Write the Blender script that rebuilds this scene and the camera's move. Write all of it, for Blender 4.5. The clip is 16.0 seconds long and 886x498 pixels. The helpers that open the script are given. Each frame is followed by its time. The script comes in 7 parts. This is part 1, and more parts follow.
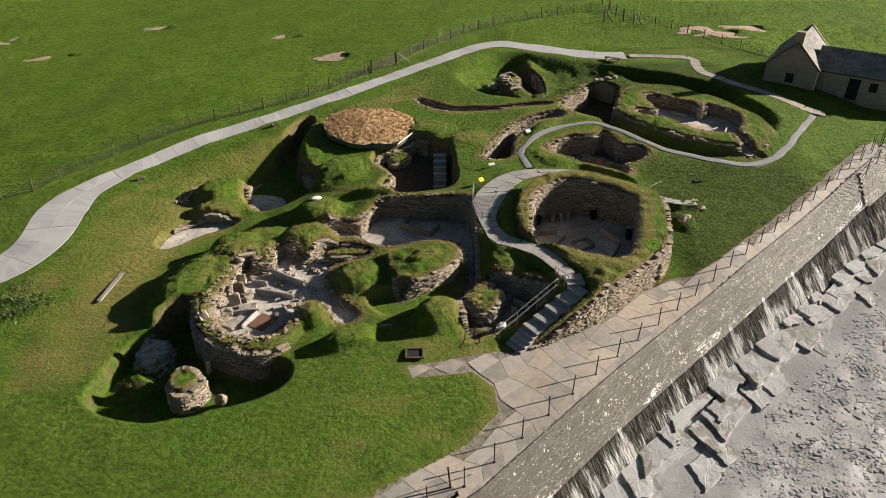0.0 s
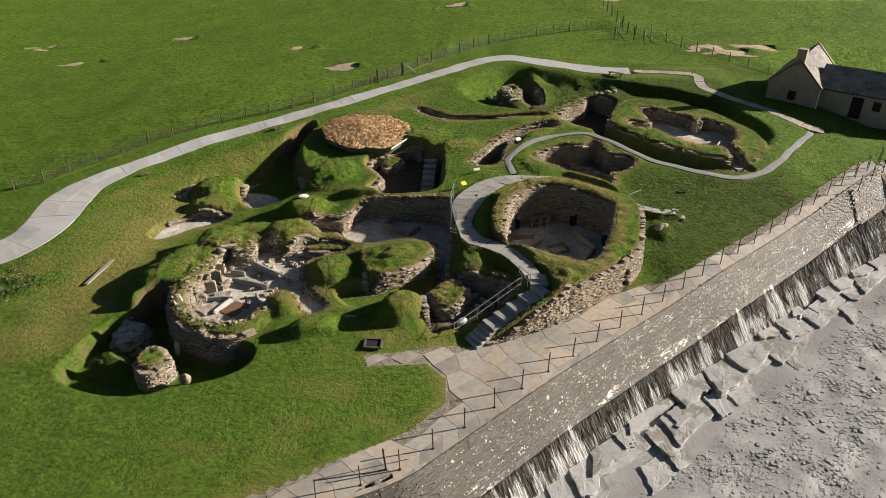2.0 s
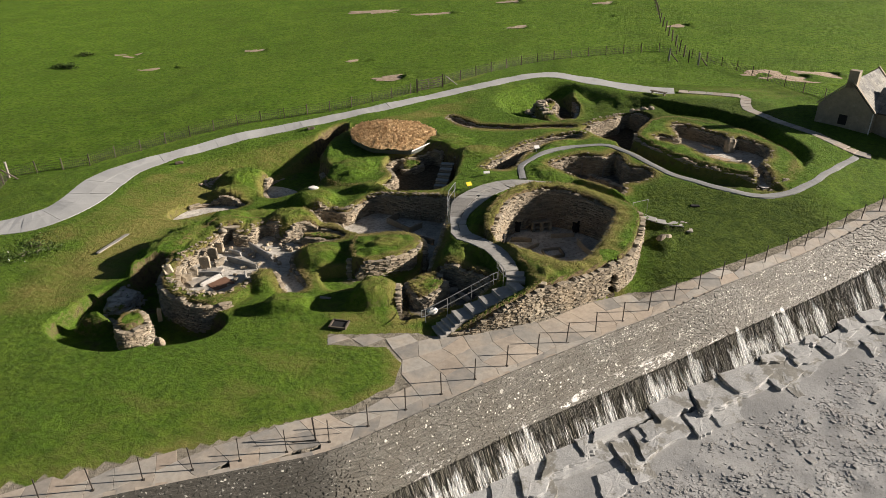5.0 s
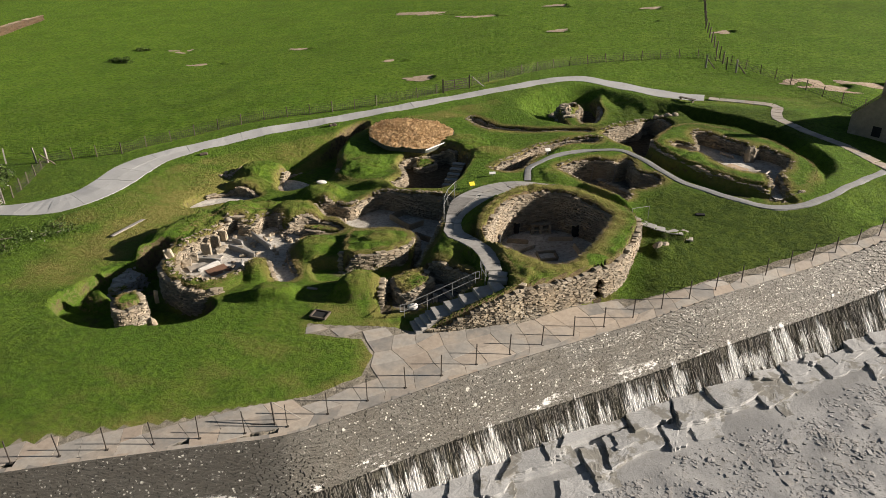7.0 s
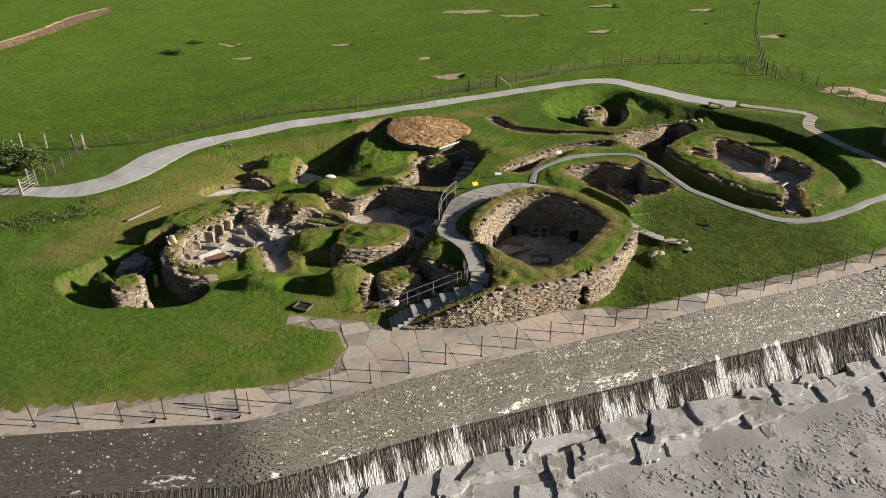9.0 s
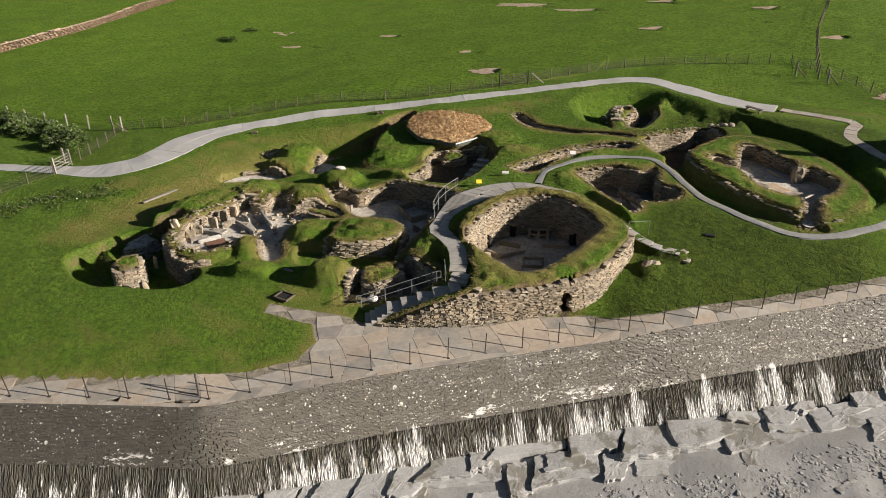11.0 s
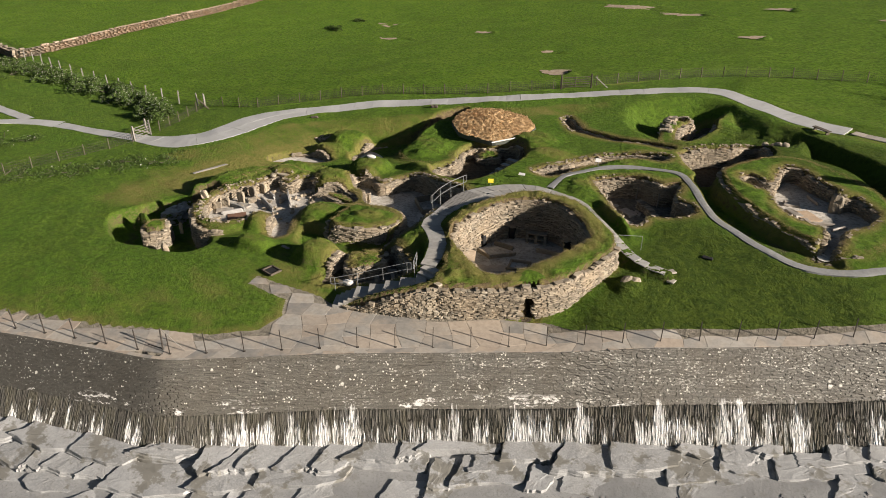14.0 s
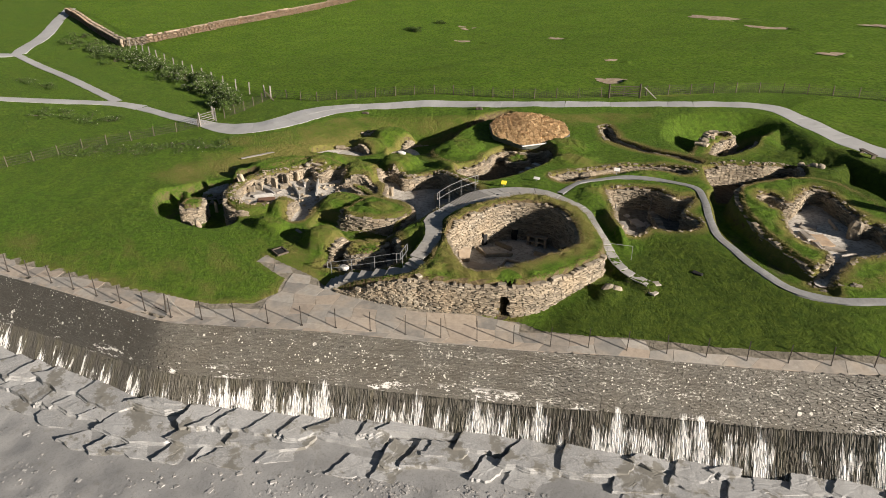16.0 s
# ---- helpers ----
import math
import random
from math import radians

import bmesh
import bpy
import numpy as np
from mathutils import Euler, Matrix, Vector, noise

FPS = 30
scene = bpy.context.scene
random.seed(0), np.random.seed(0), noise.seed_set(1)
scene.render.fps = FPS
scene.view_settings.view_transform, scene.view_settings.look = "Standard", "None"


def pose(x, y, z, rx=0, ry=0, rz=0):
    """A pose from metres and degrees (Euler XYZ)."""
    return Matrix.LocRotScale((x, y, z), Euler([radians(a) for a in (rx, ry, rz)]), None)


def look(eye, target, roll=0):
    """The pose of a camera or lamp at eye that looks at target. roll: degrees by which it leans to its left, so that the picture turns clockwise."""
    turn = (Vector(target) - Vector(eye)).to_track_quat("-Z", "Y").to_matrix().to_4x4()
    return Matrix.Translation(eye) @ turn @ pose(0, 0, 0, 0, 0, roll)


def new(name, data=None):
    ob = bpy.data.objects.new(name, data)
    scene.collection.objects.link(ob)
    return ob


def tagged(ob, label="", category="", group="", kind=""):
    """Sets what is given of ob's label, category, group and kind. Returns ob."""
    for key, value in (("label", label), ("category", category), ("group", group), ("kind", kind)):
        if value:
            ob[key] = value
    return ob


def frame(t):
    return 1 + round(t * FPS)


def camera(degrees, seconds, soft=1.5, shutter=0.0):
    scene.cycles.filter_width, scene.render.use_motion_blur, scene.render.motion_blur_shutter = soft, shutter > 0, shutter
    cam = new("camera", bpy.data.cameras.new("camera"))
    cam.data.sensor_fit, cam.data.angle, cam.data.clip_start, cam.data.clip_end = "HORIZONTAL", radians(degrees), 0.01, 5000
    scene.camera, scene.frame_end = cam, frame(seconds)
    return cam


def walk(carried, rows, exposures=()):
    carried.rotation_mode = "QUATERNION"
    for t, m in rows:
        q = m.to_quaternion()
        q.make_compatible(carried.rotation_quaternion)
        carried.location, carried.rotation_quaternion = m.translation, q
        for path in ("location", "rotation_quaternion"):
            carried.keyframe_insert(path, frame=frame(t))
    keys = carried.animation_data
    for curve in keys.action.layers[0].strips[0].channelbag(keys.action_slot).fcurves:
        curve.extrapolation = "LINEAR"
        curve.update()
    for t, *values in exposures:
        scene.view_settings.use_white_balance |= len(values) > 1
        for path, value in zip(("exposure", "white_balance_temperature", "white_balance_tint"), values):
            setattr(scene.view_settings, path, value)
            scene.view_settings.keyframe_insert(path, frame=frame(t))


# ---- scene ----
cam = camera(65.0, 16.0, soft=0.75)
PATH = [
    (0, (-0.126, 0.099, 29.637), (-0.129, 1.777, 28.549), -0.7),
    (0.5, (1.189, -0.467, 29.427), (1.174, 1.221, 28.355), -0.7),
    (1, (2.492, -0.911, 29.199), (2.456, 0.786, 28.143), -0.7),
    (1.5, (3.736, -1.312, 28.943), (3.658, 0.392, 27.9), -0.7),
    (2, (5.038, -1.646, 28.705), (4.916, 0.062, 27.672), -0.7),
    (2.5, (6.296, -1.954, 28.374), (6.13, -0.243, 27.352), -0.7),
    (3, (7.575, -2.13, 27.669), (7.366, -0.407, 26.674), -0.7),
    (3.5, (8.883, -2.217, 27.033), (8.629, -0.488, 26.059), -0.7),
    (4, (10.206, -2.187, 26.489), (9.907, -0.456, 25.532), -0.7),
    (6.5, (16.651, -1.255, 25.399), (16.136, 0.441, 24.472), -0.8),
    (7, (17.952, -1.014, 25.433), (17.394, 0.668, 24.505), -0.8),
    (7.5, (19.189, -0.694, 25.444), (18.591, 0.973, 24.516), -0.8),
    (8, (20.413, -0.281, 25.43), (19.774, 1.371, 24.501), -0.8),
    (8.5, (21.655, 0.216, 25.505), (20.974, 1.85, 24.574), -0.8),
    (9, (22.862, 0.756, 25.486), (22.14, 2.373, 24.555), -0.8),
    (11.5, (29.197, 5.109, 25.484), (28.252, 6.592, 24.533), -0.8),
    (12, (30.615, 6.048, 25.446), (29.621, 7.499, 24.494), -0.7),
    (12.5, (32.105, 6.969, 25.468), (31.059, 8.383, 24.516), -0.7),
    (13, (33.649, 7.912, 25.51), (32.551, 9.285, 24.556), -0.7),
    (13.5, (35.199, 8.861, 25.528), (34.051, 10.193, 24.576), -0.6),
    (14, (36.863, 9.803, 25.647), (35.664, 11.088, 24.694), -0.6),
    (14.5, (38.465, 10.784, 25.756), (37.217, 12.023, 24.802), -0.5),
    (15, (40.108, 11.842, 25.814), (38.81, 13.03, 24.863), -0.4),
    (15.5, (41.763, 12.923, 25.815), (40.415, 14.059, 24.87), -0.4),
    (16, (43.493, 14.079, 25.966), (42.098, 15.158, 25.023), -0.4),
]
walk(cam, [(t, look(eye, target, roll)) for t, eye, target, roll in PATH], [(0.0, 1.17), (8.0, 1.13), (16.0, 1.06)])

# ---- light ----
SUN_ELEVATION, SUN_AZIMUTH = 20.0, 17.2  # degrees above the ground, and from +x towards +y
to_sun = Vector((math.cos(radians(SUN_AZIMUTH)) * math.cos(radians(SUN_ELEVATION)), math.sin(radians(SUN_AZIMUTH)) * math.cos(radians(SUN_ELEVATION)), math.sin(radians(SUN_ELEVATION))))
sun_data = bpy.data.lights.new("sun", "SUN")
sun_data.energy, sun_data.angle, sun_data.color = 5.0, radians(0.6), (1.0, 0.89, 0.785)
sun = new("sun", sun_data)
sun.matrix_world = look(to_sun * 300, (0, 0, 0))
world = bpy.data.worlds.new("sky")
scene.world = world
world.use_nodes = True
sky = world.node_tree.nodes.new("ShaderNodeTexSky")
sky.sky_type, sky.sun_disc = "NISHITA", False
sky.sun_elevation, sky.sun_rotation = radians(SUN_ELEVATION), radians(90 - SUN_AZIMUTH)
world.node_tree.links.new(sky.outputs[0], world.node_tree.nodes["Background"].inputs[0])
world.node_tree.nodes["Background"].inputs[1].default_value = 0.022
scene.view_settings.exposure = 1.14

# ---- materials ----


class Nodes:
    """Short forms for building one node material."""

    def __init__(self, name):
        self.mat = bpy.data.materials.new(name)
        self.mat.use_nodes = True
        self.tree = self.mat.node_tree
        self.bsdf = self.tree.nodes["Principled BSDF"]
        self.space = self.node("ShaderNodeNewGeometry").outputs["Position"]

    def node(self, kind, **values):
        n = self.tree.nodes.new(kind)
        for key, value in values.items():
            setattr(n, key, value)
        return n

    def link(self, a, b):
        self.tree.links.new(a, b)

    def put(self, socket, value):
        if isinstance(value, bpy.types.NodeSocket):
            self.link(value, socket)
        else:
            socket.default_value = value

    def noise(self, scale, detail=4.0, rough=0.55, space=None):
        n = self.node("ShaderNodeTexNoise")
        n.inputs["Scale"].default_value, n.inputs["Detail"].default_value, n.inputs["Roughness"].default_value = scale, detail, rough
        self.link(space or self.space, n.inputs["Vector"])
        return n.outputs["Fac"]

    def cells(self, scale, space=None, feature="F1", randomness=1.0):
        n = self.node("ShaderNodeTexVoronoi", feature=feature)
        n.inputs["Scale"].default_value, n.inputs["Randomness"].default_value = scale, randomness
        self.link(space or self.space, n.inputs["Vector"])
        return n.outputs["Distance"]

    def scaled(self, x, y, z, space=None):
        n = self.node("ShaderNodeMapping")
        n.inputs["Scale"].default_value = (x, y, z)
        self.link(space or self.space, n.inputs["Vector"])
        return n.outputs[0]

    def ramp(self, fac, low, high, a=0.0, b=1.0):
        n = self.node("ShaderNodeMapRange")
        n.clamp = True
        self.link(fac, n.inputs["Value"])
        for key, value in (("From Min", low), ("From Max", high), ("To Min", a), ("To Max", b)):
            n.inputs[key].default_value = value
        return n.outputs[0]

    def mix(self, fac, a, b, blend="MIX"):
        n = self.node("ShaderNodeMix", data_type="RGBA", blend_type=blend)
        self.put(n.inputs["Factor"], fac)
        self.put(n.inputs["A"], (*a, 1) if isinstance(a, tuple) else a)
        self.put(n.inputs["B"], (*b, 1) if isinstance(b, tuple) else b)
        return n.outputs["Result"]

    def maths(self, op, a, b=0.5):
        n = self.node("ShaderNodeMath", operation=op)
        self.put(n.inputs[0], a)
        self.put(n.inputs[1], b)
        return n.outputs[0]

    def mask(self, name):
        return self.node("ShaderNodeAttribute", attribute_name=name).outputs["Fac"]

    def chance(self):
        """One number for each piece, be it an object or an island of a mesh."""
        both = self.maths("ADD", self.node("ShaderNodeObjectInfo").outputs["Random"], self.node("ShaderNodeNewGeometry").outputs["Random Per Island"])
        return self.maths("FRACT", both, 0.0)

    def done(self, colour, rough=0.9, bump=None, strength=0.5, distance=0.05, metal=0.0, spec=0.3):
        self.put(self.bsdf.inputs["Base Color"], (*colour, 1) if isinstance(colour, tuple) else colour)
        self.put(self.bsdf.inputs["Roughness"], rough)
        self.bsdf.inputs["Metallic"].default_value = metal
        self.bsdf.inputs["Specular IOR Level"].default_value = spec
        if bump is not None:
            n = self.node("ShaderNodeBump")
            n.inputs["Strength"].default_value, n.inputs["Distance"].default_value = strength, distance
            self.link(bump, n.inputs["Height"])
            self.link(n.outputs[0], self.bsdf.inputs["Normal"])
        return self.mat


def grass_material():
    n = Nodes("turf")
    broad, patch, tuft, fine = n.noise(0.09, 3), n.noise(0.55, 4), n.noise(2.6, 5, 0.65), n.noise(16, 4, 0.7)
    lush = n.mix(n.ramp(patch, 0.3, 0.7), (0.100, 0.180, 0.018), (0.162, 0.240, 0.028))
    lush = n.mix(n.ramp(broad, 0.35, 0.7, 0, 0.6), lush, (0.112, 0.232, 0.020))
    lush = n.mix(n.ramp(tuft, 0.42, 0.62, 0, 0.7), lush, (0.048, 0.085, 0.013))
    lush = n.mix(n.ramp(n.noise(1.3, 5, 0.7), 0.55, 0.72, 0, 0.6), lush, (0.150, 0.205, 0.035))
    dryness = n.maths("ADD", n.mask("dry"), n.ramp(n.noise(0.42, 5, 0.55, n.scaled(0.55, 1.1, 1.0)), 0.35, 0.75, -0.30, 0.36))
    straw = n.mix(n.ramp(tuft, 0.35, 0.65), (0.185, 0.190, 0.045), (0.29, 0.245, 0.08))
    lush = n.mix(n.ramp(n.noise(4.5, 5, 0.7), 0.5, 0.64, 0, 0.4), lush, (0.046, 0.096, 0.012))
    colour = n.mix(n.ramp(dryness, 0.25, 0.85, 0, 0.9), lush, straw)
    clump = n.noise(2.2, 6, 0.76, n.scaled(0.75, 1.15, 1.0))
    field = n.mix(n.ramp(n.noise(0.25, 5, 0.6), 0.35, 0.7), (0.135, 0.262, 0.018), (0.205, 0.335, 0.030))
    # shadows between clumps and sunlit tips are painted into the pasture colour
    field = n.mix(n.ramp(clump, 0.47, 0.58, 0, 0.8), field, (0.062, 0.125, 0.012))
    field = n.mix(n.ramp(n.noise(2.6, 5, 0.75), 0.54, 0.66, 0, 0.75), field, (0.27, 0.36, 0.06))
    field = n.mix(n.ramp(n.noise(0.11, 4, 0.6), 0.5, 0.75, 0, 0.5), field, (0.10, 0.155, 0.02))
    rank = n.mix(n.ramp(n.noise(1.8, 6, 0.72), 0.4, 0.6), (0.044, 0.074, 0.011), (0.098, 0.138, 0.018))
    colour = n.mix(n.ramp(n.maths("ADD", n.mask("rank"), n.ramp(patch, 0.3, 0.7, -0.2, 0.2)), 0.2, 0.9, 0, 0.85), colour, rank)
    colour = n.mix(n.mask("field"), colour, field)
    colour = n.mix(n.ramp(fine, 0.40, 0.66, 0.0, 0.6), colour, n.mix(0.6, colour, (0.025, 0.04, 0.008)))
    ground = n.mix(n.ramp(n.noise(3.5, 5, 0.7), 0.4, 0.65), (0.075, 0.062, 0.042), (0.16, 0.13, 0.09))
    colour = n.mix(n.ramp(n.maths("ADD", n.mask("soil"), n.ramp(patch, 0.3, 0.7, -0.25, 0.25)), 0.4, 0.65), colour, ground)
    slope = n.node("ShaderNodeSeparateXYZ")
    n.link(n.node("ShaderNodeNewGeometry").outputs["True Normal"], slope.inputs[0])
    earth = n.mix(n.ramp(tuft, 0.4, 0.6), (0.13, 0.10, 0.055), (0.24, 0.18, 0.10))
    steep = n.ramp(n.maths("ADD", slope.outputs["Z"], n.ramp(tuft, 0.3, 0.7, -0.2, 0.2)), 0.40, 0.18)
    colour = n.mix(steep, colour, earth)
    sand = n.mix(n.ramp(n.noise(3, 5), 0.35, 0.7), (0.21, 0.19, 0.15), (0.34, 0.305, 0.245))
    colour = n.mix(n.ramp(n.maths("ADD", n.mask("sand"), n.ramp(patch, 0.3, 0.7, -0.3, 0.3)), 0.4, 0.6), colour, sand)
    relief = n.maths("ADD", n.maths("MULTIPLY", tuft, 1.6), n.maths("MULTIPLY", fine, 0.8))
    tussock = n.maths("MULTIPLY", n.maths("ADD", n.maths("SUBTRACT", 1.0, clump), n.maths("MULTIPLY", n.noise(5.0, 4, 0.7), 0.7)), 4.6)
    rough = n.maths("MAXIMUM", n.mask("field"), n.maths("MULTIPLY", n.mask("rank"), 0.6))
    relief = n.maths("ADD", relief, n.maths("MULTIPLY", tussock, rough))
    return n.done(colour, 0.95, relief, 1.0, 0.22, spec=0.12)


def stone_material(name, dark, light, warm, grain=6.0, lichen=0.25, bump=0.5, rough=0.9, rusty=0.0):
    """Weathered flagstone: each piece has its own tone, with grain, stains and pale lichen."""
    n = Nodes(name)
    pick = n.chance()
    tone = n.mix(pick, dark, light)
    if rusty:
        # some pieces are of a warmer bed
        tone = n.mix(n.ramp(n.maths("FRACT", n.maths("MULTIPLY", pick, 7.31), 0.0), 0.62, 0.95, 0, rusty), tone, (0.47, 0.345, 0.235))
    tone = n.mix(n.ramp(n.noise(0.7, 4), 0.42, 0.68, 0, 0.7), tone, warm)
    tone = n.mix(n.ramp(n.noise(grain, 6, 0.65), 0.4, 0.72, 0, 0.5), tone, n.mix(0.55, tone, (0.04, 0.037, 0.03)))
    spots = n.maths("ADD", n.noise(grain * 0.6, 5, 0.7), n.ramp(n.noise(0.5, 2), 0.3, 0.7, -0.12, 0.12))
    tone = n.mix(n.ramp(spots, 0.60, 0.66, 0, lichen), tone, (0.56, 0.53, 0.44))
    relief = n.maths("ADD", n.noise(grain * 2.2, 6, 0.65), n.noise(grain * 0.5, 3))
    return n.done(tone, rough, relief, bump, 0.03, spec=0.5 if rough < 0.8 else 0.25)


def seawall_material():
    n = Nodes("seawall_stone")
    uv = n.node("ShaderNodeUVMap", uv_map="along").outputs[0]
    band = n.noise(1.0, 5, 0.7, n.scaled(0.22, 7.0, 1, uv))
    tone = n.mix(n.maths("ADD", n.maths("MULTIPLY", n.chance(), 0.55), n.ramp(band, 0.3, 0.7, 0.0, 0.45)), (0.075, 0.071, 0.060), (0.200, 0.188, 0.158))
    tone = n.mix(n.ramp(n.noise(0.35, 4, 0.6, uv), 0.38, 0.68, 0, 0.6), tone, (0.105, 0.088, 0.062))
    parts = n.node("ShaderNodeSeparateXYZ")
    n.link(uv, parts.inputs[0])
    down = parts.outputs["Y"]
    speck = n.noise(1.0, 5, 0.8, n.scaled(11, 26, 1, uv))
    tone = n.mix(n.ramp(speck, 0.40, 0.58, 0.6, 0.0), tone, (0.035, 0.033, 0.028))
    tone = n.mix(n.ramp(speck, 0.56, 0.70, 0.0, 0.7), tone, (0.36, 0.345, 0.30))
    # the old dark length beyond the seam
    tone = n.mix(n.ramp(parts.outputs["X"], 0.3, -0.3, 0, 0.6), tone, (0.058, 0.055, 0.047))
    # round white lichens on the upper courses
    warp = n.node("ShaderNodeTexNoise")
    warp.inputs["Scale"].default_value, warp.inputs["Detail"].default_value = 3.5, 4.0
    n.link(uv, warp.inputs["Vector"])
    bent = n.node("ShaderNodeVectorMath", operation="MULTIPLY_ADD")
    n.link(warp.outputs["Color"], bent.inputs[0])
    bent.inputs[1].default_value = (0.28, 0.2, 0.0)
    n.link(uv, bent.inputs[2])
    dots = bent.outputs[0]
    right = n.ramp(parts.outputs["X"], 2.0, 24.0, 0.0, 0.05)
    big = n.maths("MULTIPLY", n.ramp(n.cells(1.05, dots), 0.15, 0.10), n.ramp(n.noise(0.5, 2, 0.5, uv), 0.54, 0.60))
    small = n.maths("MULTIPLY", n.ramp(n.cells(4.2, dots), 0.26, 0.16), n.ramp(n.maths("ADD", right, n.noise(0.9, 3, 0.6, uv)), 0.48, 0.60))
    fleck = n.maths("ADD", right, n.noise(1.0, 6, 0.78, n.scaled(3.6, 9.0, 1, uv)))
    sheet = n.maths("ADD", n.maths("MULTIPLY", n.noise(1.0, 3, 0.6, n.scaled(0.45, 2.2, 1, uv)), 0.35), -0.175)
    crust = n.ramp(n.maths("ADD", fleck, sheet), 0.615, 0.69, 0, 0.75)
    lichen = n.maths("MULTIPLY", n.maths("MAXIMUM", n.maths("MAXIMUM", big, small), crust), n.ramp(down, 3.35, 3.0))
    tone = n.mix(lichen, tone, (0.66, 0.64, 0.57))
    # white salt runs down the upright slates, and crusts above them
    streak = n.noise(1.0, 6, 0.72, n.scaled(9.0, 0.55, 1, uv))
    group = n.noise(1.0, 4, 0.6, n.scaled(1.05, 0.16, 1, uv))
    stretch = n.noise(1.0, 2, 0.5, n.scaled(0.16, 0.02, 1, uv))
    total = n.maths("ADD", n.maths("ADD", n.maths("MULTIPLY", streak, 0.55), n.maths("MULTIPLY", group, 0.75)), n.maths("MULTIPLY", stretch, 0.35))
    total = n.maths("ADD", total, n.ramp(down, 3.2, 4.7, -0.075, 0.06))
    total = n.maths("ADD", total, n.ramp(parts.outputs["X"], 4.0, -3.0, 0, -0.06))
    white = n.maths("MULTIPLY", n.ramp(total, 0.86, 0.905), n.ramp(down, 3.0, 3.2))
    tone = n.mix(white, tone, (0.78, 0.775, 0.75))
    patchy = n.maths("ADD", n.noise(1.0, 6, 0.75, n.scaled(2.0, 4.5, 1, uv)), n.maths("MULTIPLY", n.noise(1.0, 2, 0.5, n.scaled(0.3, 0.9, 1, uv)), 0.9))
    salt = n.maths("MULTIPLY", n.ramp(patchy, 1.06, 1.11), n.maths("MULTIPLY", n.ramp(down, 2.5, 2.8), n.ramp(down, 3.45, 3.3)))
    tone = n.mix(salt, tone, (0.70, 0.68, 0.64))
    algae = n.maths("MULTIPLY", n.ramp(down, 3.2, 3.6), n.ramp(n.noise(0.8, 3, 0.6, n.scaled(1.5, 0.3, 1, uv)), 0.45, 0.7, 0, 0.35))
    tone = n.mix(algae, tone, (0.165, 0.15, 0.08))
    return n.done(tone, 0.65, n.noise(14, 6, 0.75), 0.9, 0.04, spec=0.4)


def beach_material():
    n = Nodes("shingle")
    tone = n.mix(n.ramp(n.noise(0.22, 4), 0.4, 0.65), (0.235, 0.236, 0.230), (0.325, 0.325, 0.315))
    tone = n.mix(n.ramp(n.noise(7, 6, 0.75), 0.5, 0.7, 0, 0.6), tone, (0.13, 0.128, 0.12))
    tone = n.mix(n.ramp(n.noise(1.4, 5, 0.7), 0.55, 0.72, 0, 0.5), tone, (0.16, 0.15, 0.125))
    relief = n.maths("ADD", n.noise(2.2, 6, 0.7), n.maths("MULTIPLY", n.noise(12, 5, 0.7), 0.5))
    return n.done(tone, 0.5, relief, 0.55, 0.06, spec=0.5)


def slab_material():
    """Bedded shore rock: pale grey sheets with joints, veins and silt lying on them."""
    n = Nodes("shore_slab")
    tone = n.mix(n.chance(), (0.225, 0.23, 0.228), (0.335, 0.34, 0.336))
    tone = n.mix(n.ramp(n.noise(0.8, 5, 0.65), 0.4, 0.68, 0, 0.7), tone, (0.24, 0.238, 0.225))
    tone = n.mix(n.ramp(n.noise(9, 6, 0.75), 0.45, 0.7, 0, 0.55), tone, (0.48, 0.475, 0.46))
    silt = n.ramp(n.noise(0.45, 5, 0.7), 0.53, 0.58, 0, 0.9)
    tone = n.mix(silt, tone, (0.165, 0.158, 0.135))
    wavy = n.node("ShaderNodeVectorMath", operation="ADD")
    n.link(n.space, wavy.inputs[0])
    n.link(n.node("ShaderNodeTexNoise").outputs["Color"], wavy.inputs[1])
    cells = n.node("ShaderNodeTexVoronoi", feature="DISTANCE_TO_EDGE")
    cells.inputs["Scale"].default_value = 0.55
    n.link(n.scaled(0.6, 1.5, 1.0, wavy.outputs[0]), cells.inputs["Vector"])
    joint = n.ramp(cells.outputs["Distance"], 0.0, 0.035)
    tone = n.mix(n.ramp(cells.outputs["Distance"], 0.012, 0.0, 0, 0.35), tone, (0.16, 0.157, 0.145))
    relief = n.maths("ADD", n.maths("ADD", n.noise(3.0, 6, 0.7), n.maths("MULTIPLY", n.noise(18, 5, 0.7), 0.4)), n.maths("MULTIPLY", joint, 0.12))
    return n.done(tone, 0.55, relief, 0.55, 0.05, spec=0.5)


def path_material():
    n = Nodes("path_surface")
    tone = n.mix(n.maths("ADD", n.maths("MULTIPLY", n.chance(), 0.5), n.ramp(n.noise(0.3, 4), 0.35, 0.65, 0, 0.5)), (0.345, 0.345, 0.335), (0.475, 0.475, 0.46))
    tone = n.mix(n.ramp(n.noise(30, 5, 0.7), 0.45, 0.7, 0, 0.4), tone, (0.24, 0.235, 0.22))
    tone = n.mix(n.ramp(n.noise(1.3, 5, 0.65), 0.56, 0.75, 0, 0.5), tone, (0.28, 0.27, 0.24))
    return n.done(tone, 0.6, n.noise(24, 5, 0.7), 0.3, 0.02, spec=0.5)


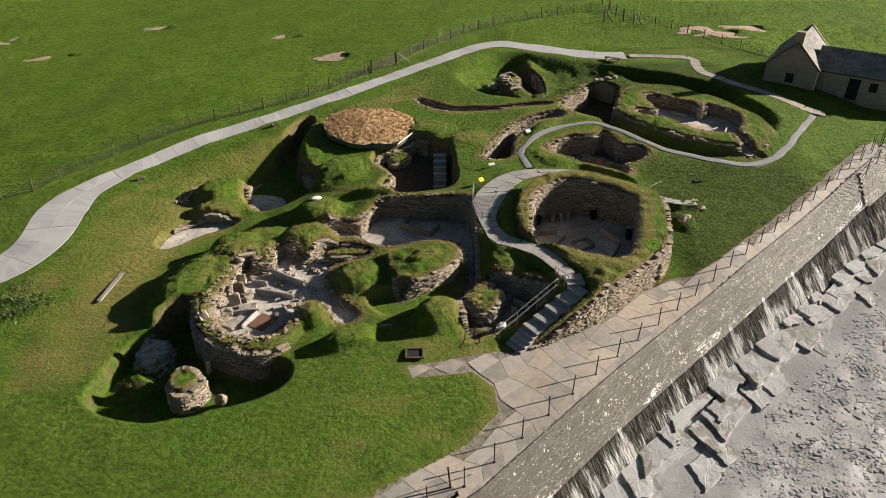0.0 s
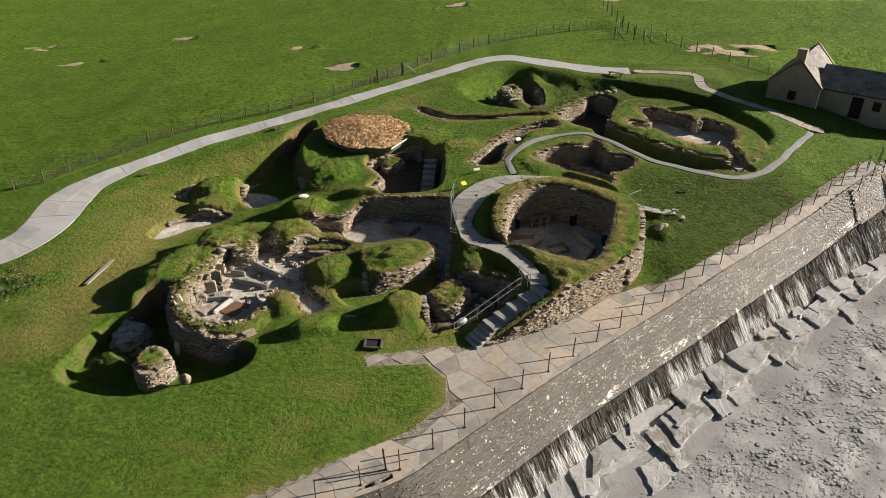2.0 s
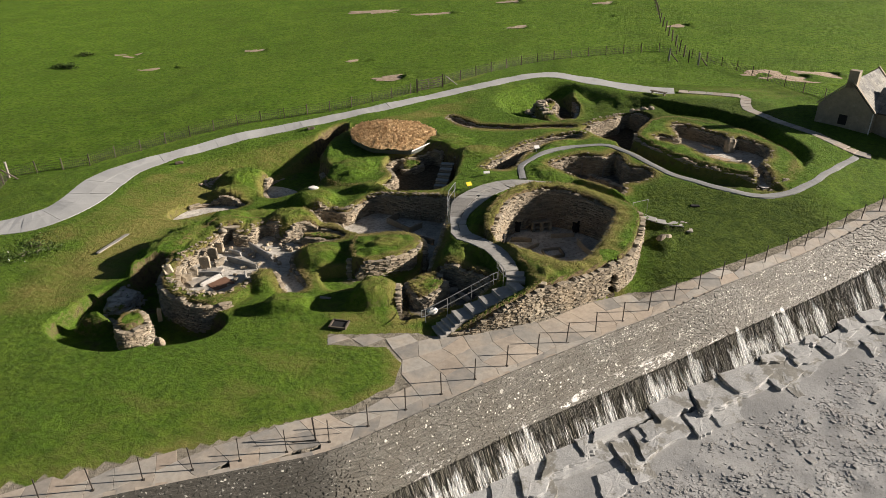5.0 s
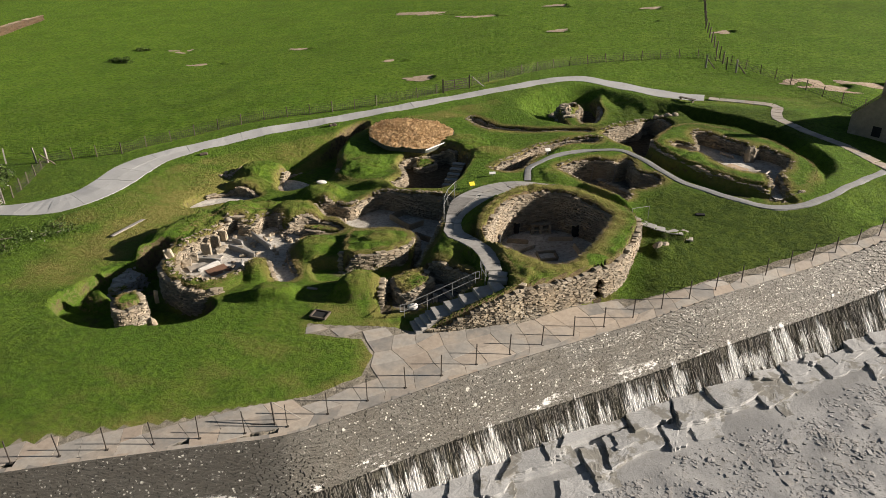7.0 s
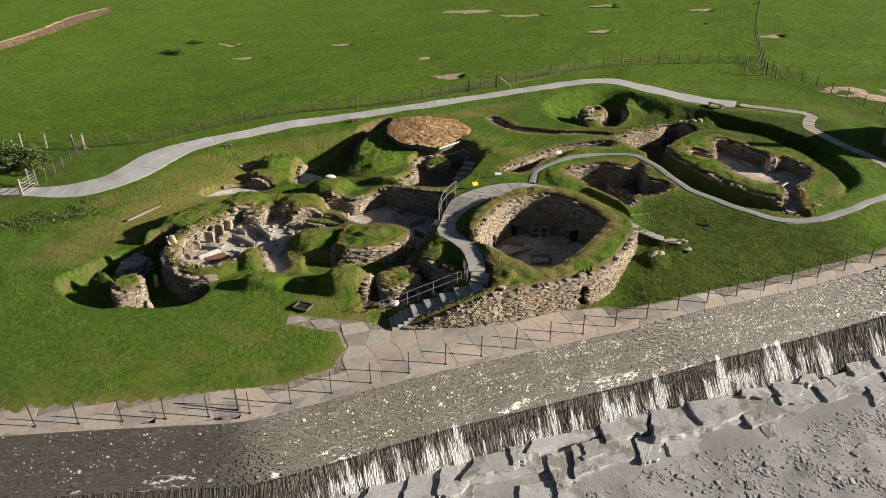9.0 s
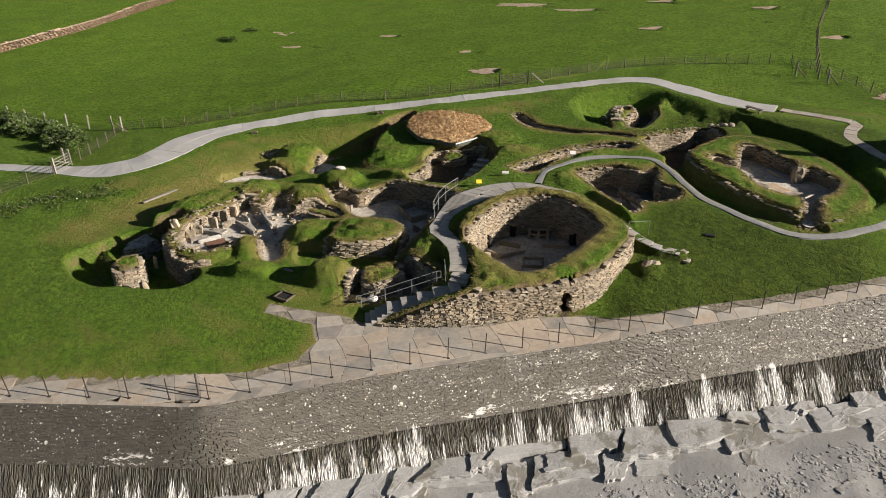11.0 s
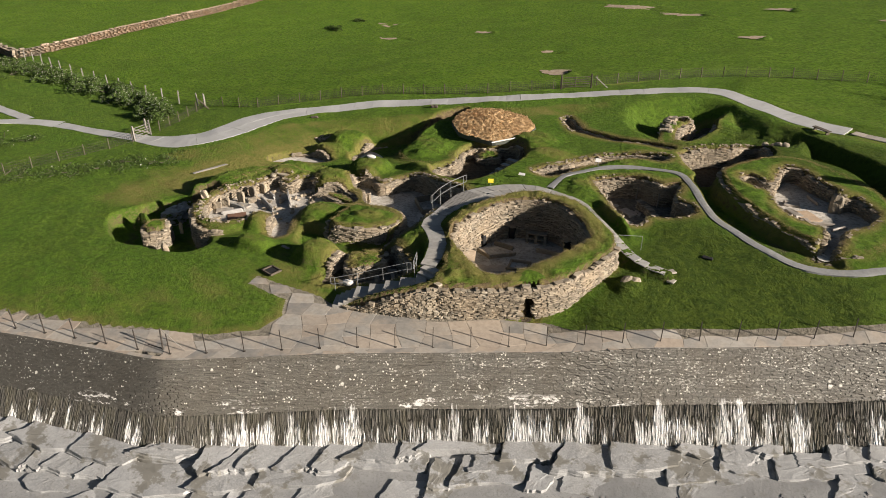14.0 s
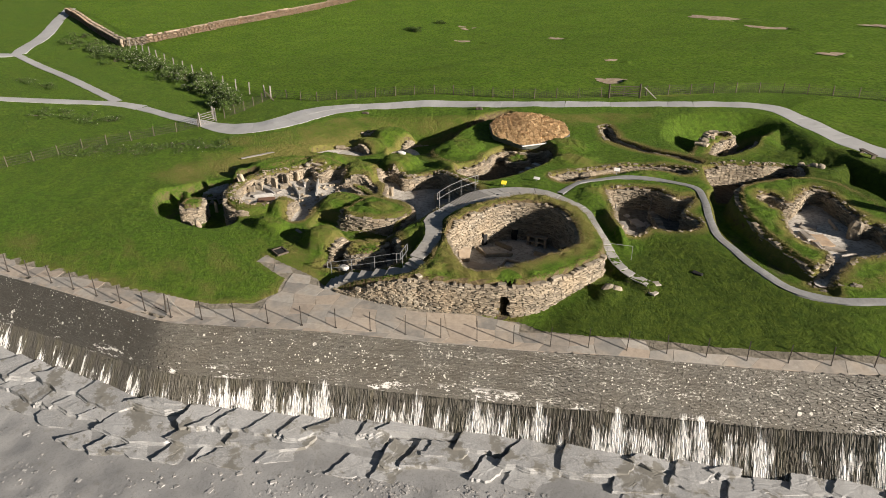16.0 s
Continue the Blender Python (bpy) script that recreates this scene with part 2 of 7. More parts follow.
def plain(name, colour, rough=0.7, metal=0.0, grain=8.0, vary=0.35):
    n = Nodes(name)
    dim = tuple(v * (1 - vary) for v in colour)
    tone = n.mix(n.ramp(n.noise(grain, 5, 0.65), 0.35, 0.7), dim, colour)
    return n.done(tone, rough, n.noise(grain * 3, 4), 0.2, 0.01, metal)


def thatch_material():
    n = Nodes("dead_turf")
    tone = n.mix(n.ramp(n.noise(2.2, 6, 0.7), 0.35, 0.65), (0.56, 0.36, 0.175), (0.80, 0.58, 0.33))
    tone = n.mix(n.ramp(n.noise(6, 6, 0.75), 0.5, 0.68, 0, 0.8), tone, (0.42, 0.265, 0.125))
    return n.done(tone, 1.0, n.noise(7, 6, 0.75), 1.0, 0.22, spec=0.05)


def sandfloor_material():
    n = Nodes("pale_clay")
    tone = n.mix(n.ramp(n.noise(0.6, 4), 0.35, 0.65), (0.36, 0.335, 0.29), (0.60, 0.565, 0.50))
    tone = n.mix(n.ramp(n.noise(4, 6, 0.7), 0.46, 0.66, 0, 0.75), tone, (0.17, 0.15, 0.115))
    return n.done(tone, 0.95, n.noise(9, 5, 0.7), 0.4, 0.03)


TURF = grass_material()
RUIN = stone_material("ruin_stone", (0.15, 0.13, 0.10), (0.42, 0.36, 0.27), (0.42, 0.34, 0.235), 9.0, 0.3, 0.9)
FLAG = stone_material("flagstone", (0.22, 0.21, 0.19), (0.38, 0.355, 0.31), (0.41, 0.345, 0.27), 3.0, 0.15, 0.35, 0.62, 0.4)
GREYFLAG = stone_material("grey_flagstone", (0.27, 0.265, 0.25), (0.38, 0.37, 0.345), (0.34, 0.32, 0.28), 3.0, 0.1, 0.3, 0.6)
RINGPATH = stone_material("ring_path_stone", (0.20, 0.205, 0.205), (0.27, 0.275, 0.27), (0.25, 0.245, 0.23), 3.0, 0.1, 0.3)
SLAB = slab_material()
PEBBLE = stone_material("beach_stone", (0.19, 0.19, 0.187), (0.42, 0.415, 0.40), (0.30, 0.285, 0.26), 5.0, 0.1, 0.4)
DYKE = stone_material("dyke_stone", (0.30, 0.235, 0.165), (0.46, 0.37, 0.27), (0.48, 0.34, 0.22), 4.0, 0.2)
SEAWALL = seawall_material()
BEACH = beach_material()
PATHWAY = path_material()
DEADTURF = thatch_material()
CLAY = sandfloor_material()
# clay coloured darker to carry the shade on two sunken floors
SHADECLAY = plain("clay_darkened_for_shade", (0.23, 0.205, 0.165), 0.95, grain=2.5, vary=0.6)
IRON = plain("dark_iron", (0.07, 0.06, 0.05), 0.65, 0.3)
STEEL = plain("galvanised_steel", (0.42, 0.43, 0.42), 0.45, 0.6)
WOOD = plain("weathered_wood", (0.29, 0.27, 0.235), 0.85)
POST = plain("fence_timber", (0.12, 0.10, 0.075), 0.9)
BOARD = plain("grey_decking", (0.27, 0.26, 0.24), 0.85)
WHITE = plain("white_paint", (0.72, 0.71, 0.68), 0.6, vary=0.12)
YELLOW = plain("yellow_sign_paint", (0.80, 0.62, 0.05), 0.5, vary=0.05)
BLACK = plain("black_parts_and_cell_shade", (0.02, 0.02, 0.02), 0.9)
FASCIA = plain("green_grey_edge", (0.10, 0.11, 0.09), 0.8)
QUARTZ = plain("white_stone", (0.66, 0.64, 0.60), 0.8, vary=0.2)
SLATE = stone_material("roof_slate", (0.15, 0.15, 0.145), (0.26, 0.255, 0.24), (0.36, 0.34, 0.29), 3.0, 0.45, 0.3)
HARL = stone_material("cottage_stone", (0.22, 0.19, 0.15), (0.33, 0.29, 0.225), (0.36, 0.3, 0.22), 3.0, 0.15)

# ---- building aids ----


def thing(name, label, category, group="", kind="", place=(0, 0, 0)):
    ob = new(name)
    ob.location = place
    ob.empty_display_size = 0.2
    return tagged(ob, label, category, group, kind)


def child(ob, parent):
    ob.parent = parent
    ob.matrix_parent_inverse = Matrix.Translation(-parent.location)
    return ob


def part(name, bm, material, parent, label=""):
    """Links a bmesh, in world coordinates, as one mesh under a thing or a part."""
    me = bpy.data.meshes.new(name)
    bm.to_mesh(me)
    bm.free()
    me.materials.append(material)
    ob = new(name, me)
    if parent is not None:
        ob.parent = parent
        up = parent
        shift = Vector((0, 0, 0))
        while up is not None:
            shift += up.location
            up = up.parent
        ob.matrix_parent_inverse = Matrix.Translation(-shift)
    return tagged(ob, label)


def from_arrays(name, verts, quads, material, smooth=False):
    """A mesh from numpy arrays of corners and of four-cornered faces."""
    me = bpy.data.meshes.new(name)
    verts, quads = np.asarray(verts, np.float32), np.asarray(quads, np.int32)
    me.vertices.add(len(verts))
    me.vertices.foreach_set("co", verts.ravel())
    me.loops.add(quads.size)
    me.loops.foreach_set("vertex_index", quads.ravel())
    me.polygons.add(len(quads))
    me.polygons.foreach_set("loop_start", np.arange(0, quads.size, 4, dtype=np.int32))
    me.polygons.foreach_set("use_smooth", np.full(len(quads), smooth))
    me.update(calc_edges=True)
    me.materials.append(material)
    return me


def box(bm, centre, size, turn=0.0, taper=1.0, tilt=(0, 0), bevel=0.0):
    """Adds a box to bm; turn in degrees round the upright."""
    made = bmesh.ops.create_cube(bm, size=1.0)["verts"]
    m = pose(*centre, tilt[0], tilt[1], turn) @ Matrix.Diagonal((*size, 1))
    for v in made:
        if v.co.z > 0:
            v.co.x *= taper
            v.co.y *= taper
    bmesh.ops.transform(bm, matrix=m, verts=made)
    if bevel:
        edges = list({e for v in made for e in v.link_edges})
        bmesh.ops.bevel(bm, geom=edges, offset=bevel, segments=1, affect="EDGES")
    return made


def rod(bm, a, b, radius, sides=6):
    """Adds a round bar from a to b to bm."""
    a, b = Vector(a), Vector(b)
    made = bmesh.ops.create_cone(bm, cap_ends=True, segments=sides, radius1=radius, radius2=radius, depth=(b - a).length)["verts"]
    turn = (b - a).to_track_quat("Z", "Y").to_matrix().to_4x4()
    bmesh.ops.transform(bm, matrix=Matrix.Translation((a + b) / 2) @ turn, verts=made)


def curve(points, step, closed=True):
    """Points along a smooth curve through those given, about a step apart."""
    p = np.array(points, float)
    n = len(p)
    out = []
    for i in range(n if closed else n - 1):
        q = [p[(i + k) % n] if closed else p[min(max(i + k, 0), n - 1)] for k in (-1, 0, 1, 2)]
        count = max(2, int(np.linalg.norm(q[2] - q[1]) / step))
        for t in np.arange(count) / count:
            out.append(0.5 * (2 * q[1] + (q[2] - q[0]) * t + (2 * q[0] - 5 * q[1] + 4 * q[2] - q[3]) * t * t + (3 * q[1] - q[0] - 3 * q[2] + q[3]) * t**3))
    if not closed:
        out.append(p[-1])
    return np.array(out)


def inside(poly, x, y):
    """Signed distance to a closed outline, negative within it."""
    x, y = np.asarray(x, float), np.asarray(y, float)
    best, within = np.full(x.shape, 1e9), np.zeros(x.shape, bool)
    for (ax, ay), (bx, by) in zip(poly, np.roll(poly, -1, axis=0)):
        ex, ey = bx - ax, by - ay
        t = np.clip(((x - ax) * ex + (y - ay) * ey) / (ex * ex + ey * ey + 1e-12), 0, 1)
        best = np.minimum(best, (x - ax - t * ex) ** 2 + (y - ay - t * ey) ** 2)
        cross = (ay > y) != (by > y)
        with np.errstate(divide="ignore", invalid="ignore"):
            within ^= cross & (x < ex * (y - ay) / (ey if ey else 1e-12) + ax)
    return np.where(within, -1, 1) * np.sqrt(best)


def near(line, x, y):
    """Distance to an open line, and how far along it the nearest place lies."""
    best, along, run = np.full(np.shape(x), 1e9), np.zeros(np.shape(x)), 0.0
    for (ax, ay), (bx, by) in zip(line[:-1, :2], line[1:, :2]):
        ex, ey = bx - ax, by - ay
        long = math.hypot(ex, ey)
        t = np.clip(((x - ax) * ex + (y - ay) * ey) / (long * long + 1e-12), 0, 1)
        d = np.hypot(x - ax - t * ex, y - ay - t * ey)
        along = np.where(d < best, run + t * long, along)
        best = np.minimum(best, d)
        run += long
    return best, along


def ease(t):
    t = np.clip(t, 0, 1)
    return t * t * (3 - 2 * t)


WAVES = [(random.uniform(0, 6.28), random.uniform(0.6, 1.6), random.uniform(0, 6.28)) for _ in range(14)]


def ripple(x, y, size):
    """Soft random swells of about that size, from -1 to 1."""
    z = np.zeros(np.shape(x))
    for way, rate, start in WAVES:
        z = z + np.sin((x * math.cos(way) + y * math.sin(way)) * rate * 6.28 / size + start + 1.7 * np.sin((y * math.cos(way) - x * math.sin(way)) * 2.4 / size + start))
    return z / 5


# ---- the lie of the land ----
# -- grade
LAWN = [
    (-45, 0, -0.6), (-14, 17, -0.45), (0, 24, -0.3), (8, 31, 0.0), (16, 38.5, 0.05), (25, 46.5, 0.25), (33, 53.5, 0.45), (60, 78, 1.0),
    (-8, 26, 0.0), (-14, 25, -0.15), (-21, 29, -0.4), (-25, 40, -0.55), (-2, 33, 0.2), (3, 33, 0.1), (19, 45.5, 1.2), (22, 53.4, 1.9), (28.4, 52.5, 0.95),
    (25, 56.0, 2.45), (31.5, 58.5, 2.6), (38, 62, 1.9), (7, 54, 2.7), (4, 46, 2.4), (-27.3, 44.5, 0.1), (-34, 48, 0.0), (-31.5, 55, 0.3), (-22, 50, -0.6), (-20.5, 57, -0.3),
]
FIELD = [
    (-42.6, 44.7, -0.8), (-24.8, 64.5, 1.6), (-11.4, 73.6, 2.65), (-0.7, 82.3, 3.3), (7.2, 87.7, 3.5), (21.5, 83, 3.4), (29.5, 80.8, 3.6), (35, 74, 3.1), (44, 68, 2.6),
    (-8, 82, 3.0), (-15, 85, 2.5), (-53, 97, -0.2), (-34, 105, 1.4), (25.6, 104, 4.0), (0, 112, 3.9), (60, 110, 4.6), (-90, 55, -1.5), (-110, 120, -0.5), (-60, 20, -1.2),
    (0, 220, 5.5), (150, 250, 9.0), (-200, 250, 1.0), (2, 64, 2.2), (-3, 70, 2.2), (10, 66, 3.0), (-90, 10, -1.6),
]
LEVEL = [(4.4, 33.6, 0.03), (8, 35, 0.05), (10, 36.7, 0.05), (12.1, 38.6, 0.05), (14, 40.1, 0.05), (15.4, 41.5, 0.06), (17.6, 42.1, 0.12)]  # paving at the walls' foot
CONTROL = np.array(LAWN + FIELD + LEVEL, float)


def bend(r):
    return r * r * np.log(r + 1e-9)


def grade_weights():
    p, n = CONTROL, len(CONTROL)
    k = np.zeros((n + 3, n + 3))
    k[:n, :n] = bend(np.hypot(p[:, None, 0] - p[None, :, 0], p[:, None, 1] - p[None, :, 1])) + np.diag([20.0] * (n - len(LEVEL)) + [0.5] * len(LEVEL))
    k[:n, n], k[:n, n + 1 :] = 1, p[:, :2]
    k[n:, :n] = k[:n, n:].T
    return np.linalg.solve(k, np.r_[p[:, 2], 0, 0, 0])


WEIGHT = grade_weights()


def grade(x, y):
    """The general level of the ground, without banks and diggings."""
    n = len(CONTROL)
    z = WEIGHT[n] + WEIGHT[n + 1] * x + WEIGHT[n + 2] * y
    for w, (px, py, _) in zip(WEIGHT, CONTROL):
        z = z + w * bend(np.hypot(x - px, y - py))
    return z
# -- end grade

# Top edge of the sea wall, from the far bay to the headland
SEA_LINE = curve([(-300, -140), (-45, -1.6), (-13.3, 15.5), (-3, 20.9), (0.9, 23.0), (3.6, 25.5), (12.6, 34.2), (23, 43.6), (33, 52.7), (41.5, 60.3), (75, 90), (420, 400)], 1.0, closed=False)
SEA_AREA = np.vstack([[(-300, -140)], SEA_LINE[(SEA_LINE[:, 0] > -40) & (SEA_LINE[:, 0] < 70)][::3], [(420, 400), (600, 380), (600, -500), (-300, -500)]])

MOUNDS = [  # x, y, half length, half width, turn, top, fall
    (-18.2, 41.2, 5.0, 2.5, 74, 1.2, 1.6), (-16.4, 45.8, 2.4, 1.8, 30, 1.2, 1.4), (-15.4, 44.4, 2.4, 1.4, 20, 1.45, 1.5), (-10.8, 46.2, 3.0, 2.0, 15, 1.75, 1.8), (-14.4, 47.6, 3.4, 1.6, 10, 0.7, 1.5),
    (-8.9, 37.0, 1.5, 1.3, 0, 1.35, 1.4), (-6.2, 34.7, 2.3, 1.2, 20, 1.1, 1.2), (-6.2, 41.2, 2.4, 2.3, 15, 1.35, 1.4),
    (-1.4, 42.3, 2.0, 1.2, 30, 2.05, 0.9), (-0.6, 36.5, 2.1, 1.6, 25, 1.9, 1.6), (-10.4, 50.6, 2.6, 2.2, 0, 1.75, 1.6), (-5.0, 53.0, 3.6, 1.3, -5, 1.75, 1.6),
    (-9.3, 57.4, 2.6, 2.6, 0, 1.75, 0.7), (-20.4, 56.2, 2.7, 2.0, 35, 0.75, 1.4), (-19.8, 53.2, 2.6, 1.5, 10, 0.25, 0.9),
    (-1.2, 64.6, 3.8, 3.2, 0, 2.45, 1.6), (2.2, 61.5, 3.4, 2.6, 40, 2.6, 1.4), (4.4, 42.4, 1.9, 3.2, 0, 2.1, 1.4), (5.5, 38.6, 3.2, 1.9, 40, 2.0, 1.4),
    (14.7, 73.0, 3.2, 0.9, 48, 2.95, 0.9), (11.9, 69.6, 1.4, 1.1, 60, 2.7, 1.0), (9.6, 62.6, 3.2, 1.2, 50, 3.1, 1.2), (18.9, 47.2, 1.0, 1.2, 0, 1.6, 0.8),
    (9.2, 56.2, 1.4, 3.0, 35, 2.9, 0.9), (5.1, 47.4, 1.0, 3.6, -5, 2.8, 0.7), (13.9, 53.4, 3.2, 0.5, -33, 3.05, 0.9),
]
HOLLOWS = [  # outline, floor, width of the bank
    ([(1.0, 78.5), (4.3, 83.4), (7.5, 85.2), (10.8, 84.2), (11, 78), (10.6, 72), (9.5, 69.9), (5, 71.5), (2.5, 74)], 1.25, 3.2),
    ([(9.5, 84.8), (15.3, 82.2), (20.2, 80.2), (20.2, 75.6), (17, 73.2), (13, 70.6), (10.2, 70.0), (9.6, 76)], 2.3, 3.4),
    ([(19, 79.5), (24, 77.6), (27.8, 75.0), (31.4, 70.3), (33.4, 64.8), (31.2, 60.5), (30.6, 64), (27.8, 68.6), (24.4, 72), (20.5, 73.5)], 1.8, 2.4),
    ([(-22.6, 49.4), (-25, 54), (-23.5, 59.5), (-18, 64.5), (-12, 69.5), (-9, 68), (-12.5, 62), (-14, 55), (-18.5, 50)], -0.75, 4.5),
]
TERRACE = [(4.9, 33.9), (7.6, 35.0), (10.6, 37.2), (10.6, 39.6), (8.8, 40.0), (6.8, 37.6), (5.1, 35.5)]
SHELVES = {  # raised ground with steep or walled sides: outline, level at its middle, rise to the east and to the north, width of the edge
    "big_house": ([(9.0, 39.4), (9.9, 38.1), (10.75, 37.35), (13.4, 39.5), (15.4, 41.3), (16.4, 42.8), (16.9, 45), (17.2, 48.2), (15.6, 50.4), (12.5, 52.0), (9.8, 52.2), (7.2, 51), (5.7, 48), (5.4, 44.8), (6.6, 42)], 3.05, -0.02, 0.085, 0.34),
    "terrace": (TERRACE, 1.76, 0.29, 0.08, 0.22),
    "west_house": ([(-17.5, 38.4), (-16.6, 35.6), (-14.6, 33.9), (-12, 33.2), (-10, 34.4), (-9.0, 37), (-9.2, 40), (-11, 44), (-13, 46), (-16.5, 45), (-17.6, 42)], 0.95, 0.0, 0.03, 0.4),
    "pier": ([(-3.3, 39.1), (-1.8, 39.6), (-0.2, 40.7), (0.85, 41.9), (0.95, 43.1), (0.2, 44.1), (-1.5, 44.2), (-3.2, 43.8), (-4.4, 43.4), (-4.2, 41.4), (-3.7, 40.4)], 1.7, 0.06, 0.0, 0.4),
    "roof_mound": ([(-6.0, 61.2), (-5.9, 58.9), (-6.3, 57.7), (-5.2, 56.9), (-4.9, 55.7), (-6.7, 54.2), (-9, 54.0), (-11.2, 54.6), (-12.6, 56.8), (-13.6, 59), (-14.5, 61.5), (-14.9, 64.5), (-13.8, 67.4), (-11.5, 68.4), (-8.5, 68), (-6, 65)], 1.2, -0.04, 0.07, 1.3),
    "back_stub": ([(6.1, 76.4), (6.6, 78.3), (7.9, 78.9), (8.7, 77.9), (8.5, 75.6), (9.3, 73.2), (10.2, 71.4), (10.8, 69.6), (9.6, 69.0), (8.2, 71.3), (7.0, 73.8)], 2.7, 0.0, 0.06, 0.35),
    "east_house": ([(17.0, 65.4), (17.8, 68.4), (19.4, 71.2), (21.6, 72.2), (24.6, 71.2), (27.4, 69.4), (29.8, 67.2), (31.1, 65.0), (31.0, 61.6), (30.0, 59.2), (28.4, 57.9), (26.5, 58.1), (24.2, 58.9), (21.8, 60.0), (19.2, 61.9), (17.7, 63.7)], 3.3, -0.06, 0.02, 0.45),
}
